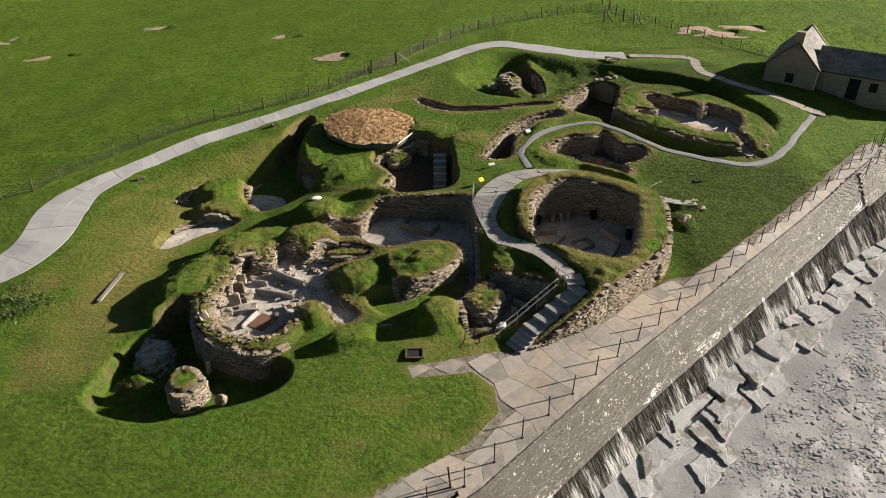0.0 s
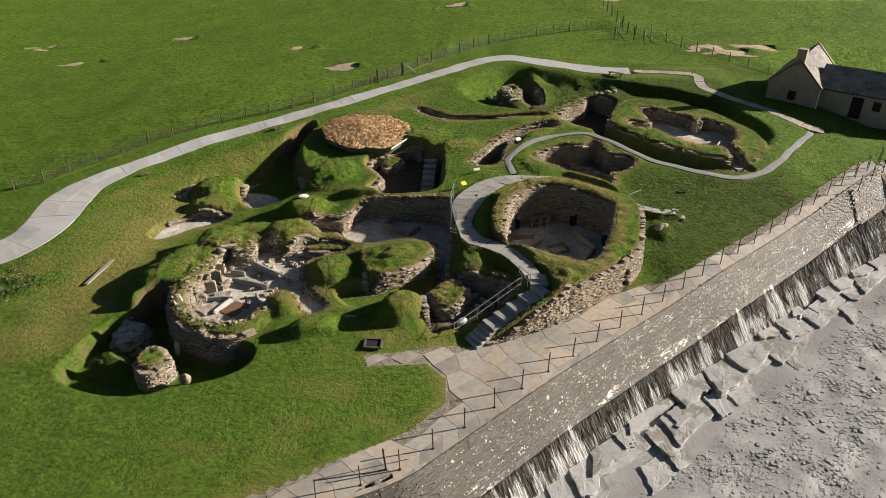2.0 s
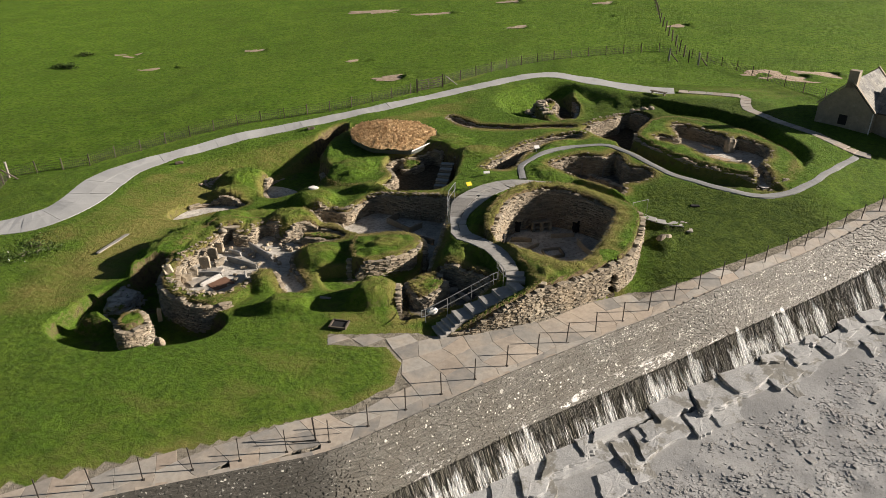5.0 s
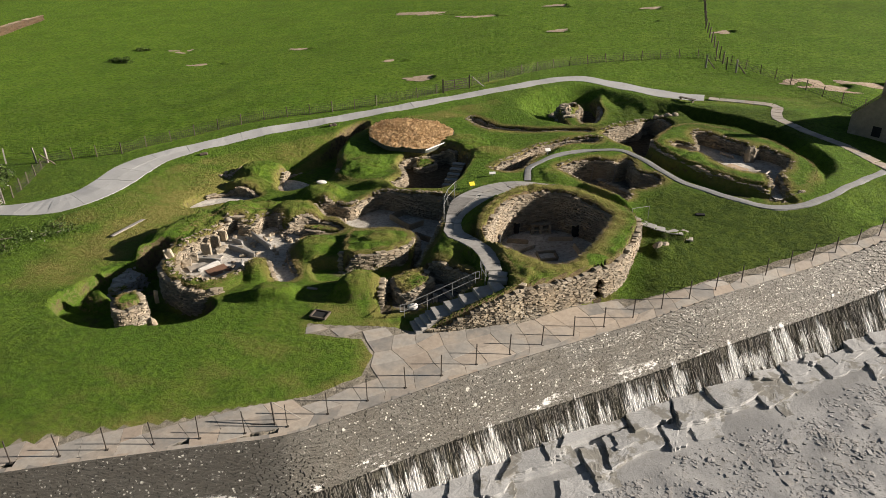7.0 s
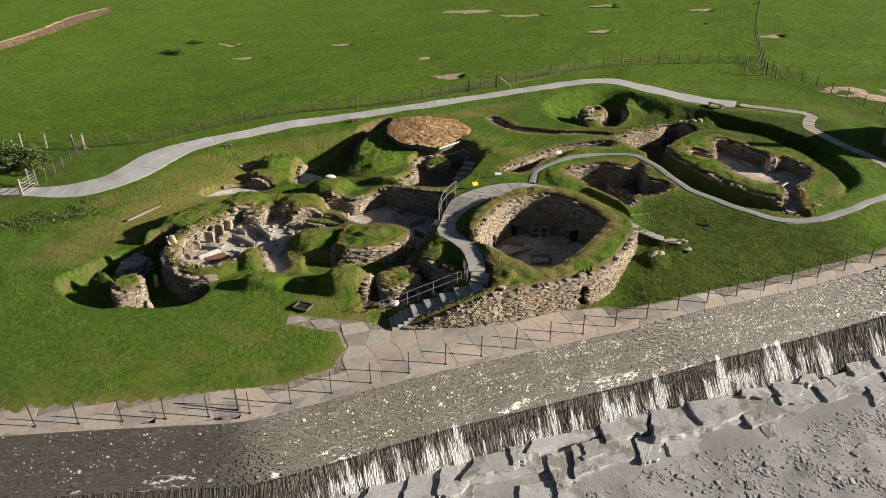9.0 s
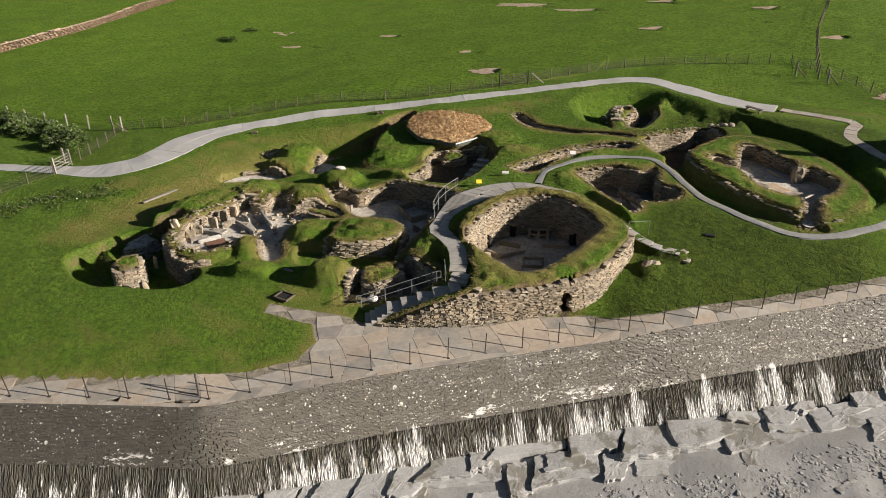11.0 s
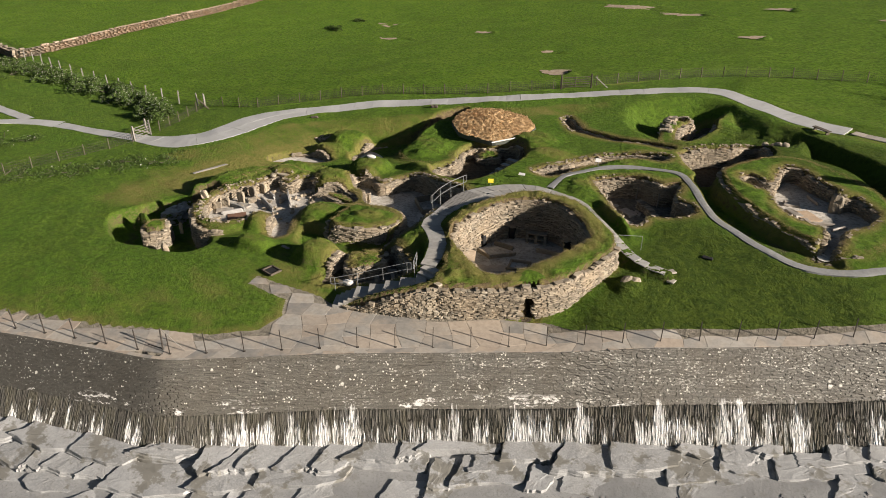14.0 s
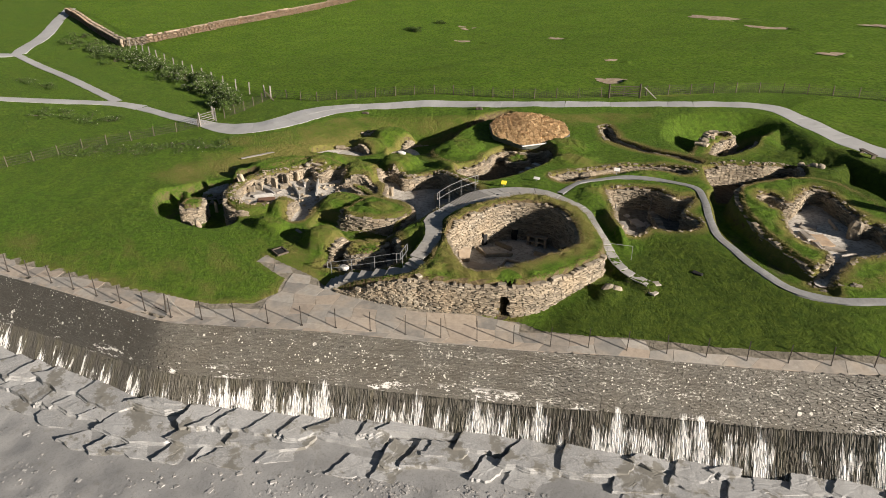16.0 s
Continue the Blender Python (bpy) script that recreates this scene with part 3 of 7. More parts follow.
PITS = {  # dug floors: outline, floor level, width of the side, and whether stone lines it
    "west_pit": ([(-21.4, 30.4), (-18.8, 29.1), (-15.7, 28.8), (-14.2, 29.6), (-12.8, 29.9), (-11.3, 30.5), (-10.2, 31.6), (-10.6, 32.8), (-13, 33.1), (-15.0, 33.8), (-16.7, 35.6), (-17.7, 38.2), (-18.8, 38.2), (-19.6, 36.6), (-20.9, 34.9), (-21.4, 32.6)], -1.7, 0.6, False),
    "west_house": ([(-15.7, 36.9), (-14.9, 35.6), (-13.7, 34.8), (-12.2, 34.5), (-10.9, 35.0), (-10.4, 36.1), (-9.8, 37.4), (-9.0, 38.4), (-8.0, 37.2), (-6.6, 36.4), (-6.0, 37.4), (-7.4, 39.0), (-8.3, 40.2), (-8.7, 41.4), (-8.6, 42.6), (-7.8, 43.2), (-6.4, 43.5), (-5.5, 44.4), (-6.6, 45.3), (-8.4, 45.7), (-9.6, 45.2), (-10.3, 44.2), (-11.0, 43.7), (-11.4, 44.5), (-12.2, 45.0), (-12.9, 44.3), (-13.0, 43.0), (-14.2, 42.8), (-14.5, 43.8), (-15.1, 43.7), (-15.2, 42.6), (-15.3, 41), (-15.8, 39.6), (-16.1, 38.2)], -0.05, 0.22, True),
    "middle_house": ([(-7.0, 46.6), (-8.6, 46.9), (-9.7, 47.6), (-9.8, 48.5), (-8.6, 49.1), (-7.2, 48.5), (-6.6, 48.9), (-6.2, 50.3), (-5.0, 51.5), (-1.9, 50.9), (1.2, 50.5), (2.2, 49.2), (2.3, 46.0), (2.3, 42.5), (2.2, 39.8), (1.5, 37.6), (0.9, 38.2), (1.4, 40.2), (1.5, 42.4), (1.0, 43.9), (-0.2, 44.7), (-1.9, 44.9), (-4.0, 44.6), (-5.6, 45.4)], -0.35, 0.22, True),
    "lower_cell": ([(1.6, 37.2), (2.0, 38.6), (2.4, 39.8), (3.2, 40.4), (4.6, 39.9), (6.2, 39.1), (7.0, 38.2), (6.0, 37.2), (4.5, 36.2), (3.1, 35.6), (2.1, 36.0)], -0.1, 0.22, True),
    "centre_passage": ([(-6.1, 60.9), (-6.3, 59.3), (-5.2, 57.5), (-4.6, 56.2), (-5.3, 54.9), (-5.0, 53.7), (-3.6, 52.7), (-1.5, 52.4), (0.2, 52.7), (0.6, 54.2), (0.45, 57), (0.2, 60.0), (-1.2, 62.0), (-2.6, 62.9), (-3.6, 62.2), (-5.0, 61.4)], 0.1, 0.6, False),
    "back_passage": ([(-18.0, 57.6), (-17.0, 60.2), (-16.0, 63.0), (-15.4, 66.0), (-14.4, 68.0), (-13.8, 67.8), (-14.4, 65.5), (-14.7, 62.5), (-14.2, 60.2), (-12.9, 58.4), (-11.9, 56.6), (-12.6, 55.0), (-14.5, 53.4), (-16.2, 53.2), (-17.8, 55.6)], -1.1, 0.55, False),
    "pale_cell": ([(-23.4, 48.6), (-22.9, 50.4), (-21.2, 51.7), (-19.4, 52.0), (-17.9, 51.4), (-18.4, 50.5), (-20.6, 49.3), (-22.2, 47.4), (-23.2, 47.6)], -1.15, 0.3, False),
    "north_passage": ([(3.6, 57.6), (5.2, 56.7), (6.3, 57.7), (6.7, 60.6), (9.2, 64.6), (11.8, 65.3), (11.4, 66.6), (8.6, 65.6), (6.2, 63.4), (4.6, 60)], 1.0, 0.22, True),
    "long_crack": ([(-2.4, 72.1), (-0.4, 70.7), (1.2, 69.6), (5.4, 68.9), (8.3, 69.2), (10.8, 69.0), (10.7, 68.5), (8.2, 68.5), (5.2, 68.2), (1.0, 68.7), (-1.0, 69.8), (-2.7, 71.3)], 1.5, 0.22, True),
    "ruined_cell": ([(12.2, 68.4), (13.7, 70.5), (15.4, 72.2), (15.7, 73.9), (16.6, 74.6), (17.4, 74.0), (18.5, 72.3), (17.9, 70.0), (17.2, 67.5), (16.6, 65.2), (15.6, 64.4), (13.8, 66.0), (12.6, 67.4)], 1.3, 0.3, False),
    "mound_cut": ([(0.75, 38.4), (1.6, 38.4), (2.2, 35.6), (2.0, 35.0), (1.55, 35.0), (1.1, 36.6)], 0.0, 0.22, False),
    "pier_yard": ([(-5.2, 38.8), (-3.8, 39.4), (-1.9, 39.3), (-0.1, 40.4), (1.0, 41.6), (1.2, 40.2), (0.5, 38.9), (-0.9, 38.4), (-2.6, 37.9), (-4.2, 37.5)], 0.15, 0.5, False),
    "stub_trench": ([(8.3, 82.0), (9.1, 82.2), (10.2, 79.6), (10.95, 77.6), (11.0, 74.8), (10.8, 72.6), (10.4, 71.6), (9.8, 72.4), (9.0, 74.8), (8.8, 77.6), (8.6, 79.6)], 1.0, 0.3, False),
    "stub_cell": ([(7.0, 77.9), (7.8, 78.3), (8.1, 77.6), (7.4, 77.1)], 2.3, 0.2, True),
    "east_house": ([(21.2, 65.6), (21.0, 67.2), (20.8, 69.2), (21.7, 69.8), (22.6, 69.2), (24.2, 68.1), (25.4, 67.5), (25.6, 66.7), (26.3, 66.4), (26.8, 67.0), (28.0, 66.3), (28.9, 65.2), (28.9, 63.4), (28.4, 62.2), (27.9, 61.4), (28.1, 59.8), (28.1, 57.6), (27.3, 57.6), (27.2, 59.6), (26.7, 60.7), (25.2, 60.8), (23.9, 61.1), (22.8, 62.2), (21.9, 63.5), (21.2, 63.9), (20.0, 64.0), (19.0, 64.6), (19.2, 65.6), (20.0, 65.6), (20.6, 65.2)], 2.15, 0.22, True),
    "doorway": ([(15.0, 40.6), (15.42, 40.95), (15.1, 41.9), (14.8, 42.3), (14.4, 42.1), (14.7, 41.5)], 0.03, 0.12, False),
    "east_trench": ([(16.3, 65.5), (16.9, 63.4), (19.0, 61.0), (24.0, 58.2), (26.4, 57.6), (28.5, 57.4), (28.3, 56.9), (25.9, 56.5), (22.5, 57.5), (19.7, 59.0), (17.7, 61.3), (15.9, 63.6)], 2.05, 0.6, False),
    "small_house": ([(9.5, 57.9), (10.1, 59.4), (12, 60.7), (14.2, 60.6), (15.3, 61.4), (16.2, 58.9), (17.8, 58.4), (18.3, 57.3), (17.1, 55.9), (15.9, 55.4), (15.8, 53.9), (14.3, 53.5), (12.3, 55.6)], 0.9, 0.22, True),
    "big_house": ([(6.5, 43.4), (6.5, 45), (6.9, 48.1), (8.2, 49.9), (10.3, 50.8), (12.7, 50.0), (14.5, 48.7), (15.0, 47.8), (14.7, 45.8), (13.9, 42.9), (12.7, 40.7), (10.7, 40.9), (7.8, 42.2)], 0.1, 0.22, True),
}
SHELF_LINES = {k: (curve(v[0], 0.3), *v[1:]) for k, v in SHELVES.items()}
PIT_LINES = {k: (curve(v[0], 0.25), *v[1:]) for k, v in PITS.items()}
HOLLOW_LINES = [(curve(p, 0.6), z, w) for p, z, w in HOLLOWS]
BLOCKS = [  # grass-topped stubs of wall that stand in the diggings: outline, top, width of the edge
    ([(-17.1, 31.2), (-16.9, 32.2), (-16.2, 32.7), (-15.5, 32.3), (-15.0, 31.7), (-15.3, 30.8), (-16.0, 30.3), (-16.7, 30.6)], 0.2, 0.4),
    ([(-21.0, 31.6), (-20.2, 32.5), (-19.0, 32.8), (-18.0, 32.4), (-18.3, 31.6), (-19.6, 31.2)], 0.05, 0.9),
    ([(1.2, 38.2), (1.8, 39.2), (2.7, 40.0), (3.2, 39.8), (3.1, 39.1), (3.9, 39.0), (3.7, 38.1), (3.1, 36.8), (2.3, 36.6), (1.6, 37.4)], 1.1, 0.25),
    ([(-9.3, 44.2), (-8.2, 44.9), (-6.3, 44.8), (-5.5, 44.2), (-7.0, 43.9), (-8.5, 43.8)], 0.85, 0.3),
    ([(-5.2, 61.4), (-4.2, 62.0), (-3.3, 61.2), (-3.8, 60.2), (-4.7, 59.6), (-5.2, 60.2)], 0.95, 0.3),
    ([(-20.5, 36.4), (-18.9, 36.5), (-18.1, 35.0), (-18.4, 33.6), (-19.3, 33.2), (-20.6, 34.4)], -0.85, 0.6),
]
BLOCK_LINES = [(curve(p, 0.2), z, w) for p, z, w in BLOCKS]

# Walking surfaces: line and width
MAIN_PATH = curve([(-54, 38.2), (-46, 40.2), (-40.5, 41.7), (-36.5, 42.6), (-33.6, 44.6), (-32.6, 48), (-33.0, 52), (-32.2, 55.6), (-29.2, 59.4), (-24.6, 63.6), (-18, 68.3), (-11.2, 73.2), (-5.3, 78.3), (-0.3, 82.6), (3.8, 86.4), (7.0, 87.9), (10.0, 86.9), (14.8, 84.6), (18.6, 83.1), (21.9, 82.8)], 0.8, closed=False)
MAIN_WIDTH = [(0, 1.6), (12, 1.6), (16, 2.4), (21, 4.0), (30, 4.4), (33, 2.9), (37, 1.9), (75, 1.8), (85, 2.1), (94, 2.6), (110, 2.7), (200, 2.7)]
RING_PATH = curve([(7.4, 54.4), (6.9, 57.4), (8.4, 60.3), (10.8, 62.2), (14.4, 63.0), (17.1, 60.5), (19.6, 57.9), (22.9, 56.4), (25.9, 55.7), (28.6, 56.3), (31.4, 58.5), (33.8, 61.6), (37.0, 65.6)], 0.6, closed=False)
LOW_PATH = curve([(9.6, 53.7), (11.2, 53.3), (13.0, 52.1), (15.6, 50.5), (17.6, 49.4), (19.0, 49.2), (20.4, 49.4)], 0.5, closed=False)
STAIR_LINE = np.array([(4.2, 33.95), (5.5, 35.05), (7.2, 36.4), (8.9, 37.8), (8.6, 38.9)])
STAIR_LEVEL = [(0, 0.0), (0.4, 0.1), (1.8, 0.62), (3.0, 0.85), (4.2, 1.12), (5.2, 1.4), (6.1, 1.7), (7.0, 2.1)]
LOW_LEVEL = [(0, 2.75), (3.5, 2.78), (6.5, 2.66), (9.0, 2.4), (10.5, 2.12), (12.5, 1.95)]
HOUSE_EDGES = curve([  # the path round the largest dwelling: outer edge, inner edge, level
    (10.3, 53.9, 9.7, 52.5, 2.75), (6.3, 53.9, 7.4, 52.6, 2.72), (3.7, 52.0, 5.9, 51.3, 2.65), (2.3, 49.3, 4.9, 49.6, 2.52), (2.4, 47.2, 4.1, 47.3, 2.38), (2.76, 45.65, 3.95, 46.0, 2.28),
    (3.37, 43.3, 4.5, 44.3, 2.27), (4.9, 42.2, 5.9, 43.1, 2.36), (6.2, 41.2, 7.35, 41.8, 2.43), (7.2, 39.9, 8.3, 40.4, 2.38), (7.8, 38.7, 8.8, 39.1, 2.3)], 0.35, closed=False)
HOUSE_PATH = (HOUSE_EDGES[:, 0:2] + HOUSE_EDGES[:, 2:4]) / 2
HOUSE_AREA = np.vstack([HOUSE_EDGES[:, 0:2], HOUSE_EDGES[::-1, 2:4]])
EAST_PATH = curve([(22.4, 82.7), (26.2, 82.0), (29.3, 81.0), (29.1, 78.6), (29.3, 76.2), (31.4, 73.4), (34.4, 70.2), (36.8, 66.8), (38.4, 66.0)], 0.5, closed=False)
WAYS = [(MAIN_PATH, None), (RING_PATH, 0.7), (LOW_PATH, 0.7), (EAST_PATH, 1.15)]
PAVING = np.array([(-45, 0.6), (-13.3, 17.9), (-5.5, 22.1), (1.1, 26.4), (2.9, 28.6), (2.8, 30.6), (1.5, 31.8), (-2.2, 31.3), (-2.5, 32.3), (0.6, 33.0), (3.0, 33.6), (4.4, 33.6), (7.6, 34.9), (10.4, 37.1), (13.2, 39.3), (16.3, 41.3), (18.0, 41.8), (20.5, 43.4), (26, 48.3), (33, 54.6), (41, 61.9), (75, 91.6), (76, 90), (41.5, 60.0), (33, 52.3), (23, 43.4), (12.6, 34.0), (3.5, 25.3), (0.8, 22.9), (-3.1, 20.8), (-13.4, 15.4), (-45, -1.6)])


def main_width(along):
    return np.interp(along, *zip(*MAIN_WIDTH))


def terrain(x, y, leave=()):
    """The ground with its banks and diggings, before the paths are laid."""
    x, y = np.asarray(x, float), np.asarray(y, float)
    z = np.clip(grade(x, y), -2.5, 12)
    z = z + 0.05 * ripple(x, y, 5.0) + 0.3 * ripple(x, y, 40.0) * ease((np.hypot(x, y - 55) - 50) / 60)

    def some(line, margin):
        return (x > line[:, 0].min() - margin) & (x < line[:, 0].max() + margin) & (y > line[:, 1].min() - margin) & (y < line[:, 1].max() + margin)

    for line, floor, bank in HOLLOW_LINES:
        m = some(line, 0.1)
        z[m] += (np.minimum(floor + 0.1 * ripple(x[m], y[m], 3.0) + 0.04 * ripple(x[m], y[m], 1.1), z[m]) - z[m]) * ease(-inside(line, x[m], y[m]) / bank)
    for cx, cy, rx, ry, turn, top, fall in MOUNDS:
        c, s = math.cos(radians(turn)), math.sin(radians(turn))
        u, v = ((x - cx) * c + (y - cy) * s) / rx, ((y - cy) * c - (x - cx) * s) / ry
        d = np.hypot(u, v) * (1 + 0.10 * ripple(x, y, 2.6))
        m = d < 2.2
        dome = top - fall * d[m] ** 3.4 + 0.05 * ripple(x[m], y[m], 1.3)
        z[m] = (z[m] + dome + np.sqrt((z[m] - dome) ** 2 + 0.09)) / 2
    for line, level, east, north, edge in SHELF_LINES.values():
        m = some(line, 1.0)
        mid = line.mean(axis=0)
        d = -inside(line, x[m], y[m])
        up = level + east * (x[m] - mid[0]) + north * (y[m] - mid[1]) + 0.06 * ripple(x[m], y[m], 1.7) + 0.12 * ease(d / 1.2)
        z[m] += (np.maximum(up, z[m]) - z[m]) * ease(d / edge)
    m = some(HOUSE_AREA, 1.0)
    d, along = near(HOUSE_PATH, x[m], y[m])
    run = np.r_[0, np.cumsum(np.hypot(*np.diff(HOUSE_PATH, axis=0).T))]
    z[m] += (np.interp(along, run, HOUSE_EDGES[:, 4]) - z[m]) * ease(1 - inside(HOUSE_AREA, x[m], y[m]) / 0.45)
    m = some(STAIR_LINE, 1.6)
    d, along = near(STAIR_LINE, x[m], y[m])
    z[m] += (np.interp(along, *zip(*STAIR_LEVEL)) - z[m]) * ease(2.4 - d / 0.45)
    m = some(LOW_PATH, 1.0)
    d, along = near(LOW_PATH, x[m], y[m])
    z[m] += (np.interp(along, *zip(*LOW_LEVEL)) - z[m]) * ease(1.6 - d / 0.4)
    for line, floor, side, _ in [v for k, v in PIT_LINES.items() if k not in leave]:
        m = some(line, 2.0)
        d = inside(line, x[m], y[m])
        rim = z[m] - 0.06 * ease(1 - d / 0.9)
        z[m] = rim + (np.minimum(floor, rim) - rim) * ease(1 - d / side)
    for line, top, edge in BLOCK_LINES:
        m = some(line, 0.6)
        d = -inside(line, x[m], y[m])
        z[m] += (top + 0.08 * ripple(x[m], y[m], 0.9) - z[m]) * ease(d / edge)
    return z


def height(x, y):
    """The ground as it lies under grass: dropped under paving, paths and the shore."""
    z = terrain(x, y)
    for line, width in WAYS:
        m = (x > line[:, 0].min() - 4) & (x < line[:, 0].max() + 4) & (y > line[:, 1].min() - 4) & (y < line[:, 1].max() + 4)
        d, along = near(line, x[m], y[m])
        half = (main_width(along) if width is None else width) / 2
        z[m] -= 0.10 * ease((half - d) / 0.12)
    m = (x > 1) & (x < 12) & (y > 37) & (y < 55)
    z[m] -= 0.10 * ease(-inside(HOUSE_AREA, x[m], y[m]) / 0.12)
    m = (x > -50) & (x < 80) & (y > -5) & (y < 95)
    z[m] += (np.minimum(grade(x[m], y[m]) - 0.05, z[m]) - z[m]) * ease(-inside(PAVING, x[m], y[m]) / 0.15)
    shore = inside(SEA_AREA, x, y)
    return z + (-7.5 - z) * ease((0.45 - shore) / 0.3)


def level(x, y, under=terrain):
    return float(under(np.array([float(x)]), np.array([float(y)]))[0])


def spread(low, fine_low, fine_high, high, step, growth=1.13):
    """Grid lines, close together in the middle and ever wider outside."""
    lines = list(np.arange(fine_low, fine_high, step))
    for end, sign in ((low, -1), (high, 1)):
        at, gap = (fine_low, step) if sign < 0 else (lines[-1], step)
        while sign * at < sign * end:
            gap = min(gap * growth, 60)
            at += sign * gap
            lines.append(at)
    return np.array(sorted(lines))


def build_ground():
    xs, ys = spread(-1500, -37, 40, 1500, 0.14, 1.07), spread(-300, 27, 89, 2600, 0.14, 1.07)
    gx, gy = np.meshgrid(xs, ys)
    x, y = gx.ravel(), gy.ravel()
    z = height(x, y)
    n, rows = len(xs), len(ys)
    i = (np.arange(rows - 1)[:, None] * n + np.arange(n - 1)[None, :]).ravel()
    me = from_arrays("ground", np.column_stack([x, y, z]), np.column_stack([i, i + 1, i + n + 1, i + n]), TURF, smooth=True)
    # where the turf is parched, where it is pasture, and where bare sand shows
    soil = np.zeros(len(x))
    dry = 0.95 * np.exp(-(((x + 24.4 - 0.10 * (y - 40)) / 3.8) ** 2)) * ease((y - 28) / 8) * ease((62 - y) / 8)
    d, _ = near(MAIN_PATH, x, y)
    dry = np.maximum(dry, 0.62 * ease((d - 2.2) / 1.5) * ease((9 - d) / 4) * ease((2 - x) / 6) * (y > 40) * (x > -32))
    dry = np.maximum(dry, 0.6 * np.exp(-((inside(PAVING, x, y) / 0.9) ** 2)) * (x < 4))
    for name_, (line, *_) in PIT_LINES.items():
        m = (x > line[:, 0].min() - 2) & (x < line[:, 0].max() + 2) & (y > line[:, 1].min() - 2) & (y < line[:, 1].max() + 2)
        d = inside(line, x[m], y[m])
        dry[m] = np.maximum(dry[m], (1.15 if name_ == "big_house" else 0.85) * np.exp(-(((d - 0.4) / (1.1 if name_ == "big_house" else 0.6)) ** 2)) * (name_ != "west_pit"))
        soil[m] = np.maximum(soil[m], ease(0.6 - d / 0.3) * (0.35 if name_ in ("east_trench", "pier_yard", "west_pit", "back_passage") else 1.0))
    for line, *_ in BLOCK_LINES:
        m = (np.abs(x - line[:, 0].mean()) < 4) & (np.abs(y - line[:, 1].mean()) < 4)
        soil[m] *= ease((inside(line, x[m], y[m]) + 0.1) / 0.1)
    for line, *_ in SHELF_LINES.values():
        m = (x > line[:, 0].min() - 2) & (x < line[:, 0].max() + 2) & (y > line[:, 1].min() - 2) & (y < line[:, 1].max() + 2)
        dry[m] = np.maximum(dry[m], 0.55 * np.exp(-((inside(line, x[m], y[m]) / 0.8) ** 2)))
    top = np.zeros(len(x))
    for cx, cy, rx, ry, turn, *_ in MOUNDS:
        top = np.maximum(top, np.exp(-(((x - cx) / rx) ** 2 + ((y - cy) / ry) ** 2) * 0.9))
    dry = np.maximum(dry, 0.54 * top)
    pasture = ease((y - np.interp(x, FENCE_LINE[:, 0], FENCE_LINE[:, 1])) / 1.5 + 0.5)
    dry = np.maximum(dry, 0.35 * (1 - pasture) * ease((y - 79) / 3) * ease((x - 8) / 4))
    dry = np.maximum(dry, 0.42 * np.exp(-((inside(PAVING, x, y) / 6.0) ** 2)) * ease((3 - x) / 4))
    rank = ease((x - 16) / 3) * ease((36 - x) / 6) * ease((60 - y) / 6) * ease((y - 36) / 5)
    rank = np.maximum(rank, 0.8 * ease((x - 8) / 4) * ease((34 - x) / 4) * ease((y - 68) / 4) * ease((81 - y) / 2))
    sand = ease(0.5 - inside(PAVING, x, y) / 0.1)
    for name, values in (("dry", dry), ("rank", rank), ("field", np.maximum(pasture, 0.75 * ease((y - 84) / 2) * ease((x - 4) / 5) * ease((40 - x) / 8))), ("sand", sand), ("soil", soil)):
        me.attributes.new(name, "FLOAT", "POINT").data.foreach_set("value", values.astype(np.float32))
    lumpy = (1 - sand) * (1 - ease(soil * 2)) * ease((np.minimum(x + 36, 39 - x)) / 4) * ease(np.minimum(y - 27, 89 - y) / 3) * ease((inside(SEA_AREA, x, y) - 0.8) / 0.8)
    z = z + lumpy * (0.012 + 0.030 * ease(top * 1.6) + 0.022 * rank) * (0.7 * ripple(x, y, 0.75) + 0.5 * ripple(x + 31, y - 7, 0.42))
    me.vertices.foreach_set("co", np.column_stack([x, y, z]).astype(np.float32).ravel())
    me.update()
    tagged(new("ground", me), "green turf with parched straw-coloured patches", "ground", kind="structure")


FENCE_LINE = curve([(-44.2, 52.6), (-42.2, 53.7), (-37.4, 55.6), (-34.6, 58.8), (-26.6, 66.0), (-15.1, 72.8), (-7.5, 80.1), (-2.0, 86.9), (3.8, 93.2), (10.4, 97.5), (19.4, 101.3), (22.2, 101.5), (25.9, 98.2), (30.4, 92.5), (36.3, 84.4), (44, 78)], 1.0, closed=False)
SCRAPES = [  # bare sandy scrapes in the pasture: place and half sizes
    (-66.5, 106.2, 3.4, 2.6), (-54.8, 96.3, 4.6, 1.5), (-43.1, 106.9, 2.6, 1.3), (-21.8, 96.3, 2.8, 1.1), (-13.9, 85.9, 3.2, 1.6), (-30.3, 136.7, 6.5, 3.4), (-17.9, 131.4, 5.0, 1.6), (-0.5, 116.7, 2.4, 1.6), (34.7, 91.1, 5.5, 2.6),
    (-5, 140.7, 3.0, 1.6), (13, 125.4, 2.6, 1.2), (13.1, 137, 2.4, 1.4), (20, 146, 2.4, 2.6), (24.6, 118, 2.6, 1.4), (40, 93, 3.4, 1.6),
]
build_ground()


# ---- stonework ----
STONE_FACES = np.array([(0, 1, 5, 4), (1, 2, 6, 5), (2, 3, 7, 6), (3, 0, 4, 7), (4, 5, 9, 8), (5, 6, 10, 9), (6, 7, 11, 10), (7, 4, 8, 11), (8, 9, 10, 11)])
RNG = np.random.default_rng(7)


